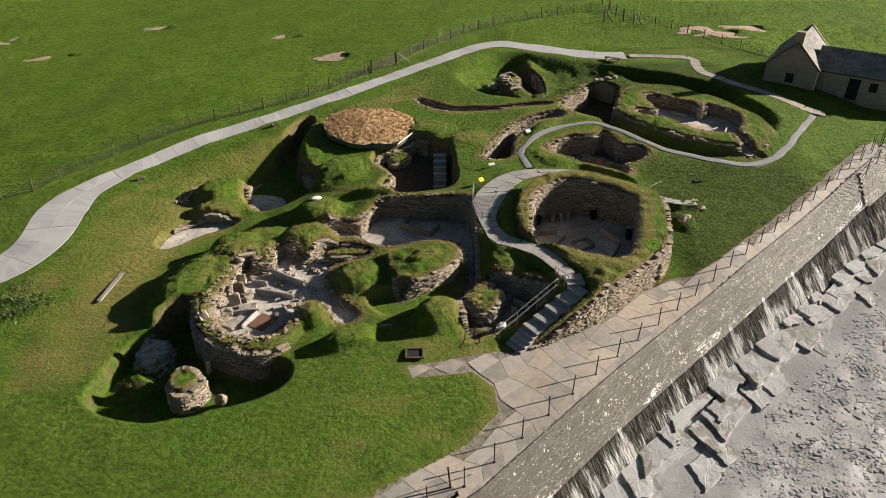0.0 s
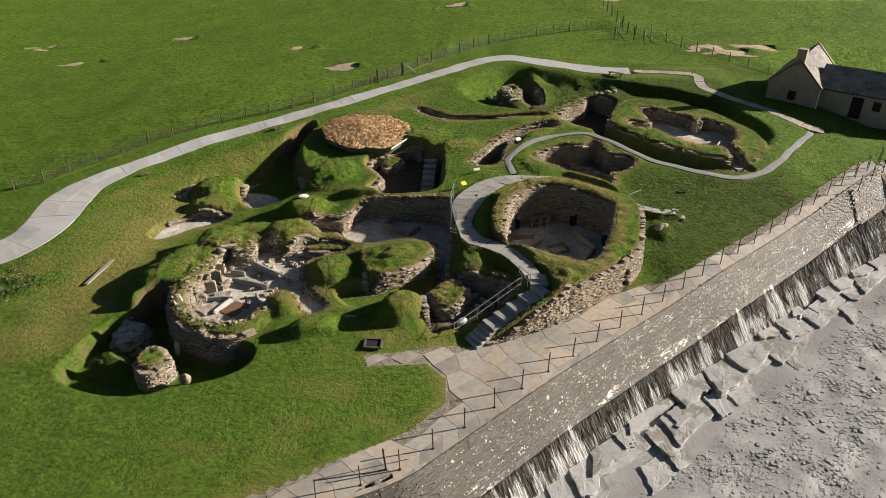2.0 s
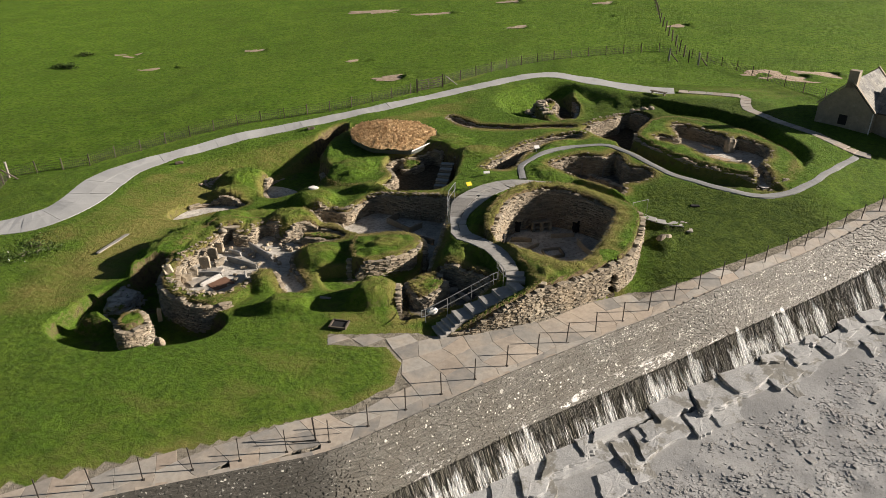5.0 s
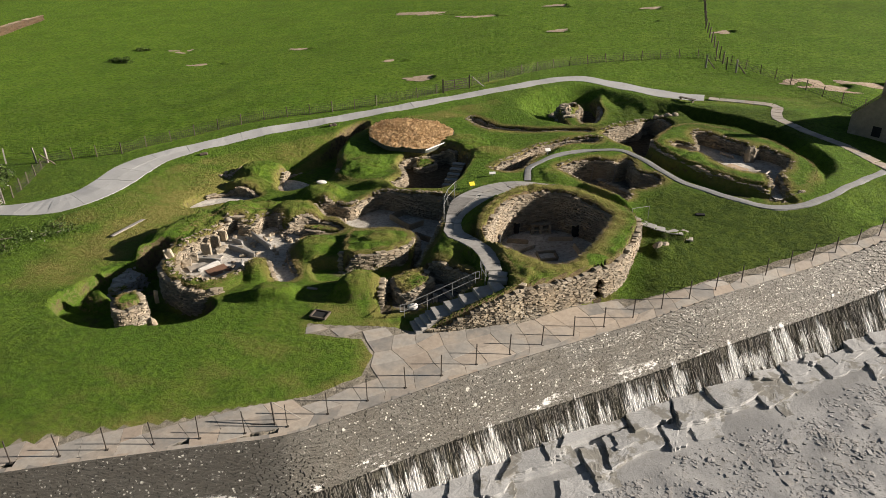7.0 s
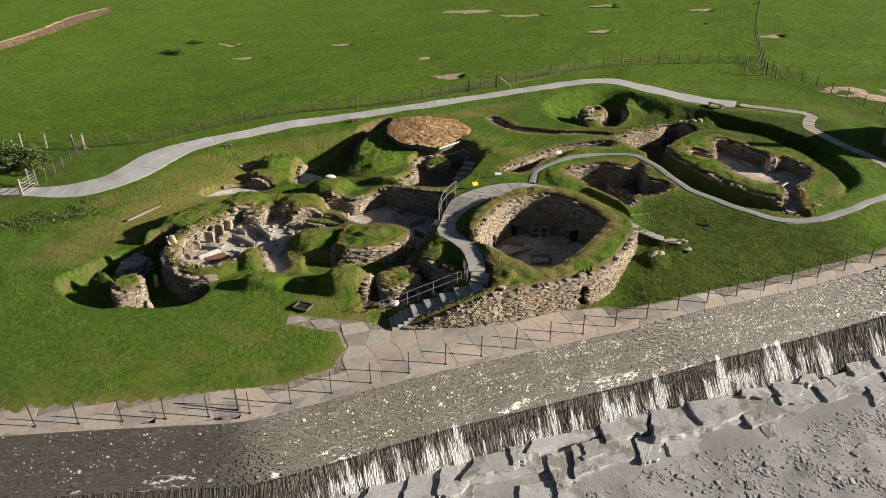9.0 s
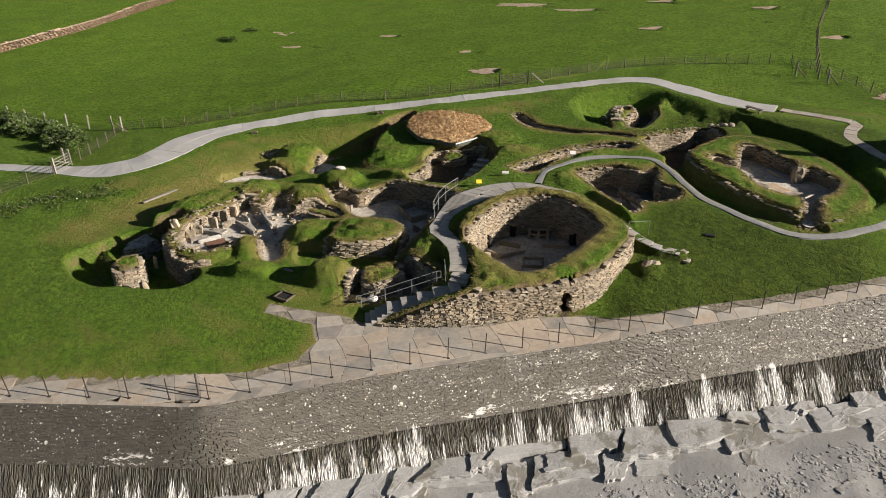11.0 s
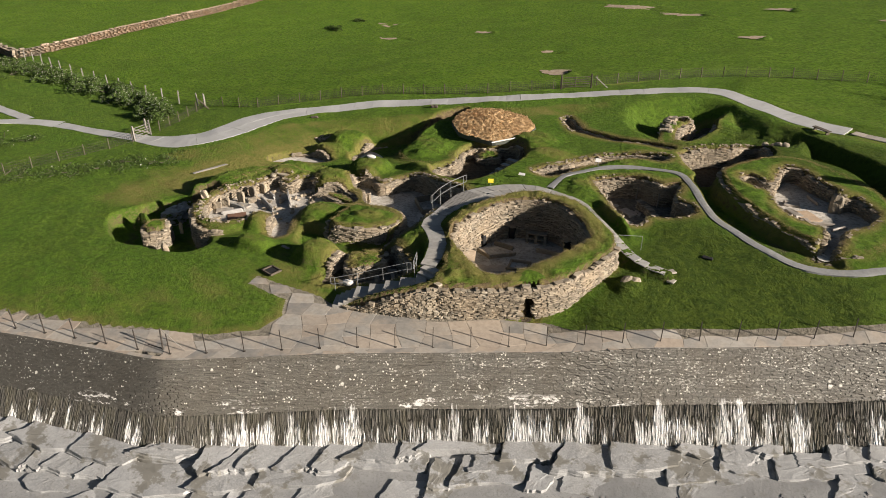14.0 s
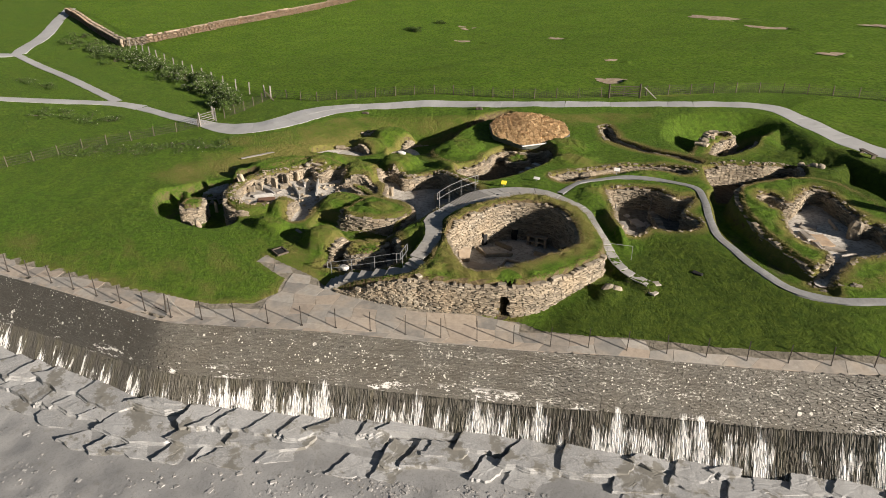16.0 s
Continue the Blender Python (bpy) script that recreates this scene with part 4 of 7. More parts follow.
def stone_shape(count, rough=0.12, inset=0.86):
    """Corners of that many rough stones, each in a unit box with its face towards +y."""
    ring = np.array([(-0.5, -0.5), (0.5, -0.5), (0.5, 0.5), (-0.5, 0.5)])
    v = np.zeros((count, 12, 3))
    for k, (y, s) in enumerate(((-0.5, 1.0), (0.22, 1.0), (0.5, inset))):
        v[:, 4 * k : 4 * k + 4, 0], v[:, 4 * k : 4 * k + 4, 1], v[:, 4 * k : 4 * k + 4, 2] = ring[:, 0] * s, y, ring[:, 1] * s
    v[:, 4:] += RNG.uniform(-rough, rough, (count, 8, 3)) * (0.5, 0.9, 1.0)
    return v


def laid(centres, along, out, sizes, rough=0.12, inset=0.86, spin=0.05):
    """World corners of stones at those centres; along and out are unit vectors in the plan, sizes are length, depth and height."""
    n = len(centres)
    v = stone_shape(n, rough, inset) * np.asarray(sizes)[:, None, :]
    a = RNG.normal(0, spin, n)[:, None]
    v[:, :, 0], v[:, :, 2] = v[:, :, 0] * np.cos(a) - v[:, :, 2] * np.sin(a), v[:, :, 0] * np.sin(a) + v[:, :, 2] * np.cos(a)
    world_v = v[:, :, 0:1] * np.asarray(along)[:, None, :] + v[:, :, 1:2] * np.asarray(out)[:, None, :]
    world_v[:, :, 2] += v[:, :, 2]
    return world_v + np.asarray(centres)[:, None, :]


def stones_mesh(name, corners, material):
    n = len(corners)
    quads = (STONE_FACES[None] + 12 * np.arange(n)[:, None, None]).reshape(-1, 4)
    return from_arrays(name, corners.reshape(-1, 3), quads, material)


STONE_FORMS = []
for _shape in stone_shape(10, 0.13, 0.84):
    STONE_FORMS.append(from_arrays("stone", _shape, STONE_FACES, RUIN))


def courses(line, closed, side, top=None, base=None, course=(0.05, 0.115), length=(0.13, 0.46), depth=0.34, batter=0.03, behind=0.42, before=0.3, low_edge=0.23, skip=None, leave=()):
    """Where the stones of a dry wall lie: centres, directions along and outwards, and sizes. side: +1 if the earth it holds lies left of the line."""
    pts = np.vstack([line, line[:1]]) if closed else line
    seg = np.diff(pts, axis=0)
    run = np.r_[0, np.cumsum(np.hypot(seg[:, 0], seg[:, 1]))]

    def at(s):
        s = np.asarray(s)
        p = np.column_stack([np.interp(s, run, pts[:, 0]), np.interp(s, run, pts[:, 1])])
        q = np.column_stack([np.interp(np.minimum(s + 0.2, run[-1]), run, pts[:, 0]), np.interp(np.minimum(s + 0.2, run[-1]), run, pts[:, 1])]) - np.column_stack([np.interp(np.maximum(s - 0.2, 0), run, pts[:, 0]), np.interp(np.maximum(s - 0.2, 0), run, pts[:, 1])])
        q /= np.linalg.norm(q, axis=1)[:, None] + 1e-9
        return p, q

    s = np.arange(0, run[-1], 0.15)
    p, q = at(s)
    earth = np.column_stack([-q[:, 1], q[:, 0]]) * side
    high = terrain(*(p + earth * behind).T, leave) - low_edge + 0.09 * ripple(p[:, 0], p[:, 1], 2.2) if top is None else top(*p.T)
    low = terrain(*(p - earth * before).T) - 0.12 if base is None else base(*p.T)
    high = np.convolve(np.pad(high, 2, mode="edge"), np.ones(5) / 5, "valid")
    z = low.min()
    got = []
    while z < high.max():
        h = RNG.uniform(*course)
        u = RNG.uniform(-0.3, 0)
        while u < run[-1]:
            long = RNG.uniform(*length) * (0.75 + 0.5 * h / course[1])
            mid = u + long / 2
            k = min(max(int(mid / 0.15), 0), len(s) - 1)
            if z + h * 0.5 < high[k] + RNG.uniform(-0.08, 0.06) and z + h > low[k]:
                got.append((mid, z + h / 2 + RNG.uniform(-0.01, 0.01), long - RNG.uniform(0.005, 0.035), h - RNG.uniform(0.004, 0.022), z - low[k]))
            u += long
        z += h
    got = np.array(got).reshape(-1, 5)
    p, q = at(np.clip(got[:, 0], 0, run[-1]))
    earth = np.column_stack([-q[:, 1], q[:, 0]]) * side
    shift = 0.02 + got[:, 4] * batter + RNG.normal(0, 0.04, len(got))
    p = p + earth * shift[:, None]
    if skip is not None:
        keep = ~skip(np.column_stack([p, got[:, 1]]))
        got, p, q, earth = got[keep], p[keep], q[keep], earth[keep]
    zero = np.zeros((len(got), 1))
    return np.column_stack([p, got[:, 1]]), np.hstack([q, zero]), np.hstack([-earth, zero]), np.column_stack([got[:, 2], np.full(len(got), depth), got[:, 3]])


def dry_wall(label, line, closed, side, pieces=0, material=None, name="dry_stone_wall", **how):
    """A dry wall: some stones as parts of their own, the rest joined."""
    centres, along, out, sizes = courses(line, closed, side, **how)
    if not len(centres):
        return None
    order = np.argsort(centres[:, 1] - 0.25 * centres[:, 2])
    single, rest = order[:pieces], order[pieces:]
    ob = thing(name, label, "wall", "dry stone walls", place=tuple(float(v) for v in centres.mean(axis=0)))
    if len(rest):
        child(tagged(new("stonework", stones_mesh("stonework", laid(centres[rest], along[rest], out[rest], sizes[rest]), material or RUIN)), kind="stuff"), ob)
    for i in single:
        piece = new("stone", STONE_FORMS[i % len(STONE_FORMS)])
        a, o = Vector(along[i]), Vector(out[i])
        m = Matrix((a, o, (0, 0, 1))).transposed().to_4x4()
        child(piece, ob)
        piece.matrix_basis = Matrix.Translation(centres[i]) @ m @ Matrix.Diagonal((*sizes[i], 1))
    return ob


def sub(line, start, end):
    """The stretch of a closed line between the points nearest to two places."""
    i, j = (int(np.argmin(np.hypot(*(line - np.array(p)).T))) for p in (start, end))
    return line[i : j + 1] if i <= j else np.vstack([line[i:], line[: j + 1]])


def left_side(line):
    """+1 if a closed line runs clockwise, so that what lies outside it is on its left."""
    x, y = line.T
    return 1 if np.sum(x * np.roll(y, -1) - np.roll(x, -1) * y) < 0 else -1


LINING = {
    "west_house": "tan dry-stone lining of an open roofless dwelling", "middle_house": "dark dry-stone lining of a deep roofless dwelling", "lower_cell": "rough stone lining of a small sunken cell beside the stairs",
    "back_passage": "stone sides of a shaded sunken passage", 
    "north_passage": "broken stone sides of a narrow winding passage", "long_crack": "low stone sides of a narrow trench in turf", "east_house": "stone lining of an oval dwelling in a grassy mound",
    "stub_cell": "ring of stones round a tiny cell", "small_house": "stone lining of a small dwelling beside the path", "big_house": "high coursed stone lining of the largest dwelling",
}
for _name, (_line, _floor, _side, _walled) in PIT_LINES.items():
    if _walled:
        dry_wall(LINING[_name], _line, True, left_side(_line), pieces=220 if _name == "big_house" else 60)


def shelf_wall(name, start, end, label, pieces=0, **how):
    line = SHELF_LINES[name][0]
    dry_wall(label, sub(line, start, end), False, -left_side(line), pieces, **how)


shelf_wall("big_house", (10.4, 37.6), (17.2, 48.4), "high tan dry-stone front wall above the paved sea path", 300, length=(0.15, 0.5), course=(0.055, 0.125), skip=lambda p: (np.hypot(p[:, 0] - 15.1, p[:, 1] - 41.08) < 0.36) & (p[:, 2] < 1.62), low_edge=0.3, leave=("doorway",))
shelf_wall("back_stub", (6.1, 76.6), (10.6, 69.3), "ruined flank of a grassy wall stub", 60)
_line = PIT_LINES["stub_trench"][0]
dry_wall("stone side of a trench below a turf bank", sub(_line, (10.4, 79.0), (10.3, 71.8)), False, left_side(_line), 60)
dry_wall("stone side of a trench beside the grassy stub", sub(_line, (9.6, 72.8), (8.7, 78.6)), False, left_side(_line), 60)
shelf_wall("terrace", (4.9, 33.9), (10.5, 37.4), "rough rubble retaining wall below the stone stairs", 200, course=(0.06, 0.15), length=(0.13, 0.38))
shelf_wall("west_house", (-17.5, 38.4), (-10.2, 34.2), "curved grey outer stone wall above a deep pit", 120)
shelf_wall("pier", (-3.6, 40.0), (-1.0, 44.2), "rounded end of a thick wall with a grass top", 150)
shelf_wall("east_house", (30.2, 61.5), (17.3, 65.8), "long curved outer stone wall of the grassy mound", 60)
for (_line, _top, _edge), _label in zip(BLOCK_LINES, ("rough stub of masonry with tufted grass on top", "",  "stub of masonry with a grassy top", "low turf-topped arm of wall beside a doorway", "small turf-topped masonry stub below the roof")):
    if _label:
        dry_wall(_label, _line, True, -left_side(_line), 60, behind=0.35)
_line = PIT_LINES["ruined_cell"][0]
dry_wall("broken stone back wall of a ruined cell", sub(_line, (12.2, 68.2), (18.4, 72.5)), False, left_side(_line), 60)
dry_wall("slumped stone edge of a grassy mound", curve([(0.55, 38.6), (0.75, 38.0), (1.05, 36.7), (1.5, 35.0)], 0.2, closed=False), False, -1, 40, behind=0.5, before=0.4)
_line = PIT_LINES["pale_cell"][0]
dry_wall("low stone backing of a pale clay floor", sub(_line, (-22.9, 50.5), (-18.2, 50.7)), False, left_side(_line), 40)
_line = PIT_LINES["back_passage"][0]
dry_wall("stone facing at the foot of a shaded pit", sub(_line, (-13.2, 58.8), (-13.2, 54.4)), False, left_side(_line), 40, low_edge=0.7)
dry_wall("broken stone edge of a shaded pit", sub(_line, (-16.6, 53.4), (-17.6, 59.0)), False, left_side(_line), 40)
_line = PIT_LINES["centre_passage"][0]
dry_wall("stone sides of a deep passage below the turf roof", sub(_line, (-1.6, 62.4), (-4.8, 53.6)), False, left_side(_line), 60)
shelf_wall("roof_mound", (-6.0, 61.0), (-5.0, 55.9), "stone end of the mound below the turf roof", 40)



RUBBLE = {}


def rubble(place, count, size=(0.1, 0.3), material=None, sink=0.5):
    """Loose flat stones bedded in the ground at those places."""
    p = place[RNG.integers(0, len(place), count)] + RNG.normal(0, 0.06, (count, 2))
    a = RNG.uniform(0, 6.28, count)
    long = RNG.uniform(*size, count)
    sizes = np.column_stack([long, long * RNG.uniform(0.45, 0.85, count), RNG.uniform(0.05, 0.14, count)])
    z = terrain(*p.T) + sizes[:, 2] * (0.5 - sink)
    zero = np.zeros(count)
    along, out = np.column_stack([np.cos(a), np.sin(a), zero]), np.column_stack([-np.sin(a), np.cos(a), zero])
    RUBBLE.setdefault(material or RUIN, []).append(laid(np.column_stack([p, z]), along, out, sizes, 0.14, 0.9, 0.12))


def beside(line, low, high, count=400):
    """Places within a strip along a line, on its left by low to high metres."""
    run = np.r_[0, np.cumsum(np.hypot(*np.diff(line, axis=0).T))]
    s = RNG.uniform(0, run[-1], count)
    p = np.column_stack([np.interp(s, run, line[:, k]) for k in (0, 1)])
    q = np.column_stack([np.interp(s + 0.1, run, line[:, k]) - np.interp(s - 0.1, run, line[:, k]) for k in (0, 1)])
    q /= np.linalg.norm(q, axis=1)[:, None] + 1e-9
    return p + np.column_stack([-q[:, 1], q[:, 0]]) * (low + (high - low) * RNG.uniform(0, 1, (count, 1)))


def lip(name, start, end, deep, count):
    """Stones along the edge of a dug room, up to so deep into the turf."""
    line = PIT_LINES[name][0]
    side = left_side(line)
    rubble(beside(sub(line, start, end), 0.08 * side, deep * side), count)


lip("west_house", (-15.6, 36.9), (-10.0, 37.0), 0.7, 110)
lip("west_house", (-14.0, 42.9), (-16.1, 38.0), 0.7, 80)
lip("west_house", (-10.4, 44.2), (-14.2, 42.8), 0.4, 50)
lip("middle_house", (-9.7, 47.8), (-6.3, 49.8), 0.4, 80)
lip("middle_house", (-5.8, 50.9), (1.0, 50.6), 0.45, 80)
lip("ruined_cell", (12.4, 68.8), (17.0, 74.4), 0.6, 120)
lip("long_crack", (1.0, 68.7), (-2.4, 72.0), 0.4, 60)
for _name, _n in (("north_passage", 150), ("east_house", 200), ("centre_passage", 80), ("small_house", 80)):
    _line = PIT_LINES[_name][0]
    rubble(beside(_line, 0.05 * left_side(_line), 0.33 * left_side(_line)), _n)
_line = SHELF_LINES["back_stub"][0]
rubble(beside(sub(_line, (6.1, 76.6), (8.6, 77.8)), -0.1 * left_side(_line), -0.8 * left_side(_line)), 60, (0.2, 0.5))
_gx, _gy = RNG.uniform(-20.4, -18.2, 900), RNG.uniform(33.2, 36.6, 900)
_in = inside(BLOCK_LINES[5][0], _gx, _gy) < -0.05
rubble(np.column_stack([_gx, _gy])[_in], 260, (0.2, 0.6), GREYFLAG)
_in = RNG.uniform(0, 1, (200, 1))
rubble(np.hstack([-23.6 + 1.0 * _in, 54.4 + 2.6 * _in]) + RNG.normal(0, 0.25, (200, 2)), 60, (0.15, 0.4), DYKE)
for _material, _label in ((RUIN, "small weathered stones bedded along turf wall heads"), (GREYFLAG, "grey rubble lying in a shaded pit"), (DYKE, "sandy stones at the mouth of a hollow")):
    tagged(new("rubble", stones_mesh("rubble", np.concatenate(RUBBLE[_material]), _material)), _label, "rubble", kind="stuff")

# ---- sea wall, paved path and shore ----
def offset_line(line, d):
    t = np.gradient(line, axis=0)
    t /= np.linalg.norm(t, axis=1)[:, None]
    return line + np.column_stack([t[:, 1], -t[:, 0]]) * d


SHORE = SEA_LINE[(SEA_LINE[:, 0] > -30) & (SEA_LINE[:, 0] < 56)]
SHORE_RUN = np.r_[0, np.cumsum(np.hypot(*np.diff(SHORE, axis=0).T))]
SHORE_T = np.gradient(SHORE, axis=0)
SHORE_T /= np.linalg.norm(SHORE_T, axis=1)[:, None]
SEAM = float(SHORE_RUN[np.argmin(np.hypot(*(SHORE - np.array((0.9, 23.0))).T))])
PROFILE = np.array([(0.0, 0.0), (0.5, -0.85), (1.05, -1.9), (1.65, -2.9), (2.5, -4.05), (3.4, -5.3)])  # outwards and down
PROFILE_RUN = np.r_[0, np.cumsum(np.hypot(*np.diff(PROFILE, axis=0).T))]


def on_shore(s, out=0.0):
    """Places at a run s along the sea wall and that far out, with the wall's direction there."""
    p = np.column_stack([np.interp(s, SHORE_RUN, SHORE[:, k]) for k in (0, 1)])
    t = np.column_stack([np.interp(s, SHORE_RUN, SHORE_T[:, k]) for k in (0, 1)])
    t /= np.linalg.norm(t, axis=1)[:, None]
    n = np.column_stack([t[:, 1], -t[:, 0]])
    return p + n * np.asarray(out)[..., None], t, n


def wall_top(s):
    p, _, _ = on_shore(s)
    return grade(p[:, 0], p[:, 1])


def face_stones(s, run, long, deep, tall, rough, inset, spin):
    """Corners of stones bedded in the sloping face, with their places along and down the wall."""
    out, drop = np.interp(run, PROFILE_RUN, PROFILE[:, 0]), np.interp(run, PROFILE_RUN, PROFILE[:, 1])
    lie = np.interp(run, PROFILE_RUN, np.arctan2(-np.gradient(PROFILE[:, 1]), np.gradient(PROFILE[:, 0])))
    p, t, n = on_shore(s, out)
    v = stone_shape(len(s), rough, inset) * np.column_stack([long, deep, tall])[:, None, :]
    a = RNG.normal(0, spin, len(s))[:, None]
    v[:, :, 0], v[:, :, 2] = v[:, :, 0] * np.cos(a) - v[:, :, 2] * np.sin(a), v[:, :, 0] * np.sin(a) + v[:, :, 2] * np.cos(a)
    c, q = np.cos(lie)[:, None], np.sin(lie)[:, None]
    sea, up = v[:, :, 1] * q - v[:, :, 2] * c, v[:, :, 1] * c + v[:, :, 2] * q
    x = p[:, None, 0] + t[:, None, 0] * v[:, :, 0] + n[:, None, 0] * sea
    y = p[:, None, 1] + t[:, None, 1] * v[:, :, 0] + n[:, None, 1] * sea
    z = (wall_top(s) + drop)[:, None] + up
    uv = np.stack([s[:, None] + v[:, :, 0] - SEAM, run[:, None] - v[:, :, 2]], axis=2)
    return np.stack([x, y, z], axis=2), uv


def with_along(me, uv):
    layer = me.uv_layers.new(name="along")
    index = np.zeros(len(me.loops), np.int32)
    me.loops.foreach_get("vertex_index", index)
    layer.data.foreach_set("uv", uv.reshape(-1, 2)[index].astype(np.float32).ravel())
    return me


def build_sea_wall():
    s = np.arange(0.5, SHORE_RUN[-1], 0.5)
    # bedding behind the stones
    grid, uv = [], []
    for out, drop, run in zip(PROFILE[:, 0], PROFILE[:, 1], PROFILE_RUN):
        p, _, _ = on_shore(s, np.full(len(s), out - 0.06))
        grid.append(np.column_stack([p, wall_top(s) + drop - 0.05]))
        uv.append(np.column_stack([s - SEAM, np.full(len(s), run)]))
    n, rows = len(s), len(PROFILE)
    i = (np.arange(rows - 1)[:, None] * n + np.arange(n - 1)[None, :]).ravel()
    wall = tagged(new("wall_sea", with_along(from_arrays("wall_sea", np.vstack(grid), np.column_stack([i, i + n, i + n + 1, i + 1]), SEAWALL), np.vstack(uv))), "sloping sea wall of lichened stone courses above upright slates with white runs", "sea wall", kind="structure")
    # level courses above
    S, R, L, D, H = [], [], [], [], []
    run = 0.0
    while run < 3.35:
        h = RNG.uniform(0.05, 0.10)
        u = RNG.uniform(0, 0.4)
        while u < SHORE_RUN[-1] - 0.5:
            long = RNG.uniform(0.2, 0.85)
            S.append(u + long / 2), R.append(run + h / 2), L.append(long - 0.004), H.append(h - 0.003), D.append(RNG.uniform(0.16, 0.23))
            u += long
        run += h
    stones, uv = face_stones(np.array(S), np.array(R), np.array(L), np.array(D), np.array(H), 0.06, 0.95, 0.006)
    upper = new("coursed_stones", with_along(stones_mesh("coursed_stones", stones, SEAWALL), uv))
    upper.parent = wall
    tagged(upper, kind="stuff")
    # slates on edge below
    S, R, L, D, H = [], [], [], [], []
    u = 0.5
    while u < SHORE_RUN[-1] - 0.5:
        w = RNG.uniform(0.022, 0.052)
        run = 3.35 + RNG.uniform(-0.05, 0.1)
        while run < PROFILE_RUN[-1]:
            tall = RNG.uniform(0.4, 1.2)
            S.append(u + w / 2), R.append(run + tall / 2), L.append(w - 0.006), H.append(tall - 0.02), D.append(RNG.uniform(0.15, 0.23))
            run += tall
        u += w
    slates, uv = face_stones(np.array(S), np.array(R), np.array(L), np.array(D), np.array(H), 0.10, 0.8, 0.025)
    lower = new("upright_slates", with_along(stones_mesh("upright_slates", slates, SEAWALL), uv))
    lower.parent = wall
    tagged(lower, kind="stuff")
    # kerb of pale dressed stones along the top, piece by piece
    u, k = 1.0, 0
    while u < SHORE_RUN[-1] - 1:
        long = RNG.uniform(0.5, 1.1)
        p, t, nn = on_shore(np.array([u + long / 2]), np.array([-0.12]))
        kerb = new("kerb_stone", KERB_FORMS[k % len(KERB_FORMS)])
        kerb.parent = wall
        z = float(wall_top(np.array([u + long / 2]))[0])
        m = Matrix(((*t[0], 0), (*nn[0], 0), (0, 0, 1))).transposed().to_4x4()
        kerb.matrix_basis = Matrix.Translation((*p[0], z - 0.095)) @ m @ Matrix.Diagonal((long + 0.01, 0.40, 0.16, 1))
        u, k = u + long, k + 1


KERB_FORMS = [from_arrays("kerb_stone", v, np.vstack([STONE_FACES, [(3, 2, 1, 0)]]), FLAG) for v in stone_shape(5, 0.06, 0.94)]
build_sea_wall()


def crazy_paving(parent, outline, size, turn, top, material, name="flagstone", thick=0.10, gap=0.006):
    """Irregular flags laid over an outline, each an object of its own."""
    c, s = math.cos(radians(turn)), math.sin(radians(turn))
    mid = outline.mean(axis=0)
    u = (outline - mid) @ np.array([[c, -s], [s, c]])
    lo, hi = u.min(axis=0) - 1, u.max(axis=0) + 1
    nx, ny = int((hi[0] - lo[0]) / size[0]) + 1, int((hi[1] - lo[1]) / size[1]) + 1
    gx, gy = np.meshgrid(lo[0] + np.arange(nx + 1) * size[0], lo[1] + np.arange(ny + 1) * size[1])
    gx = gx + RNG.uniform(-0.22, 0.22, gx.shape) * size[0] + np.cumsum(RNG.uniform(-0.25, 0.35, (ny + 1, 1)), axis=0) * size[0]
    gy = gy + RNG.uniform(-0.18, 0.18, gy.shape) * size[1]
    count = 0
    for j in range(ny):
        for i in range(nx):
            q = np.array([(gx[j, i], gy[j, i]), (gx[j, i + 1], gy[j, i + 1]), (gx[j + 1, i + 1], gy[j + 1, i + 1]), (gx[j + 1, i], gy[j + 1, i])])
            centre = q.mean(axis=0)
            w = centre @ np.array([[c, s], [-s, c]]) + mid
            if inside(outline, w[:1], w[1:])[0] > -0.04:
                continue
            q = centre + (q - centre) * (1 - 2 * gap / np.linalg.norm(q - centre, axis=1).mean())
            q = q @ np.array([[c, s], [-s, c]]) + mid
            # trimmed to the outline
            for _ in range(3):
                for past in (lambda p: inside(outline, p[:, 0], p[:, 1]), lambda p: 0.12 - inside(SEA_AREA, p[:, 0], p[:, 1])):
                    over = np.maximum(past(q), 0)
                    if over.any():
                        ax = (past(q + (0.02, 0)) - past(q - (0.02, 0))) / 0.04
                        ay = (past(q + (0, 0.02)) - past(q - (0, 0.02))) / 0.04
                        q = q - np.column_stack([ax, ay]) * over[:, None]
            w = q.mean(axis=0)
            z = top(q[:, 0], q[:, 1]) + RNG.uniform(-0.004, 0.004)
            core = w + (q - w) * 0.992
            v = np.vstack([np.column_stack([q, z - thick]), np.column_stack([q, z - 0.012]), np.column_stack([core, z])])
            v[:, :2] -= w
            v[:, 2] -= z.mean()
            flag = new(name, from_arrays(name, v, STONE_FACES, material))
            flag.parent = parent
            flag.location = (*w, z.mean())
            count += 1
    return count


pavement = thing("pavement", "sea path and apron of irregular sandstone flags", "pavement", kind="structure")
_strip = PAVING[(PAVING[:, 0] > -46)]
crazy_paving(pavement, _strip[(_strip[:, 0] < 60)], (1.6, 1.2), 43, lambda x, y: grade(x, y) - 0.02, FLAG)


def beach_level(x, y):
    d = -inside(SEA_AREA, x, y)
    return -5.15 - 0.06 * np.clip(d - 3, 0, 12) - 0.015 * np.clip(d - 15, 0, 60) + 0.07 * ripple(x, y, 3.3) * ease((d - 6) / 3) + 0.02 * (x - 10) * ease((d - 3) / 5) * (d < 40)


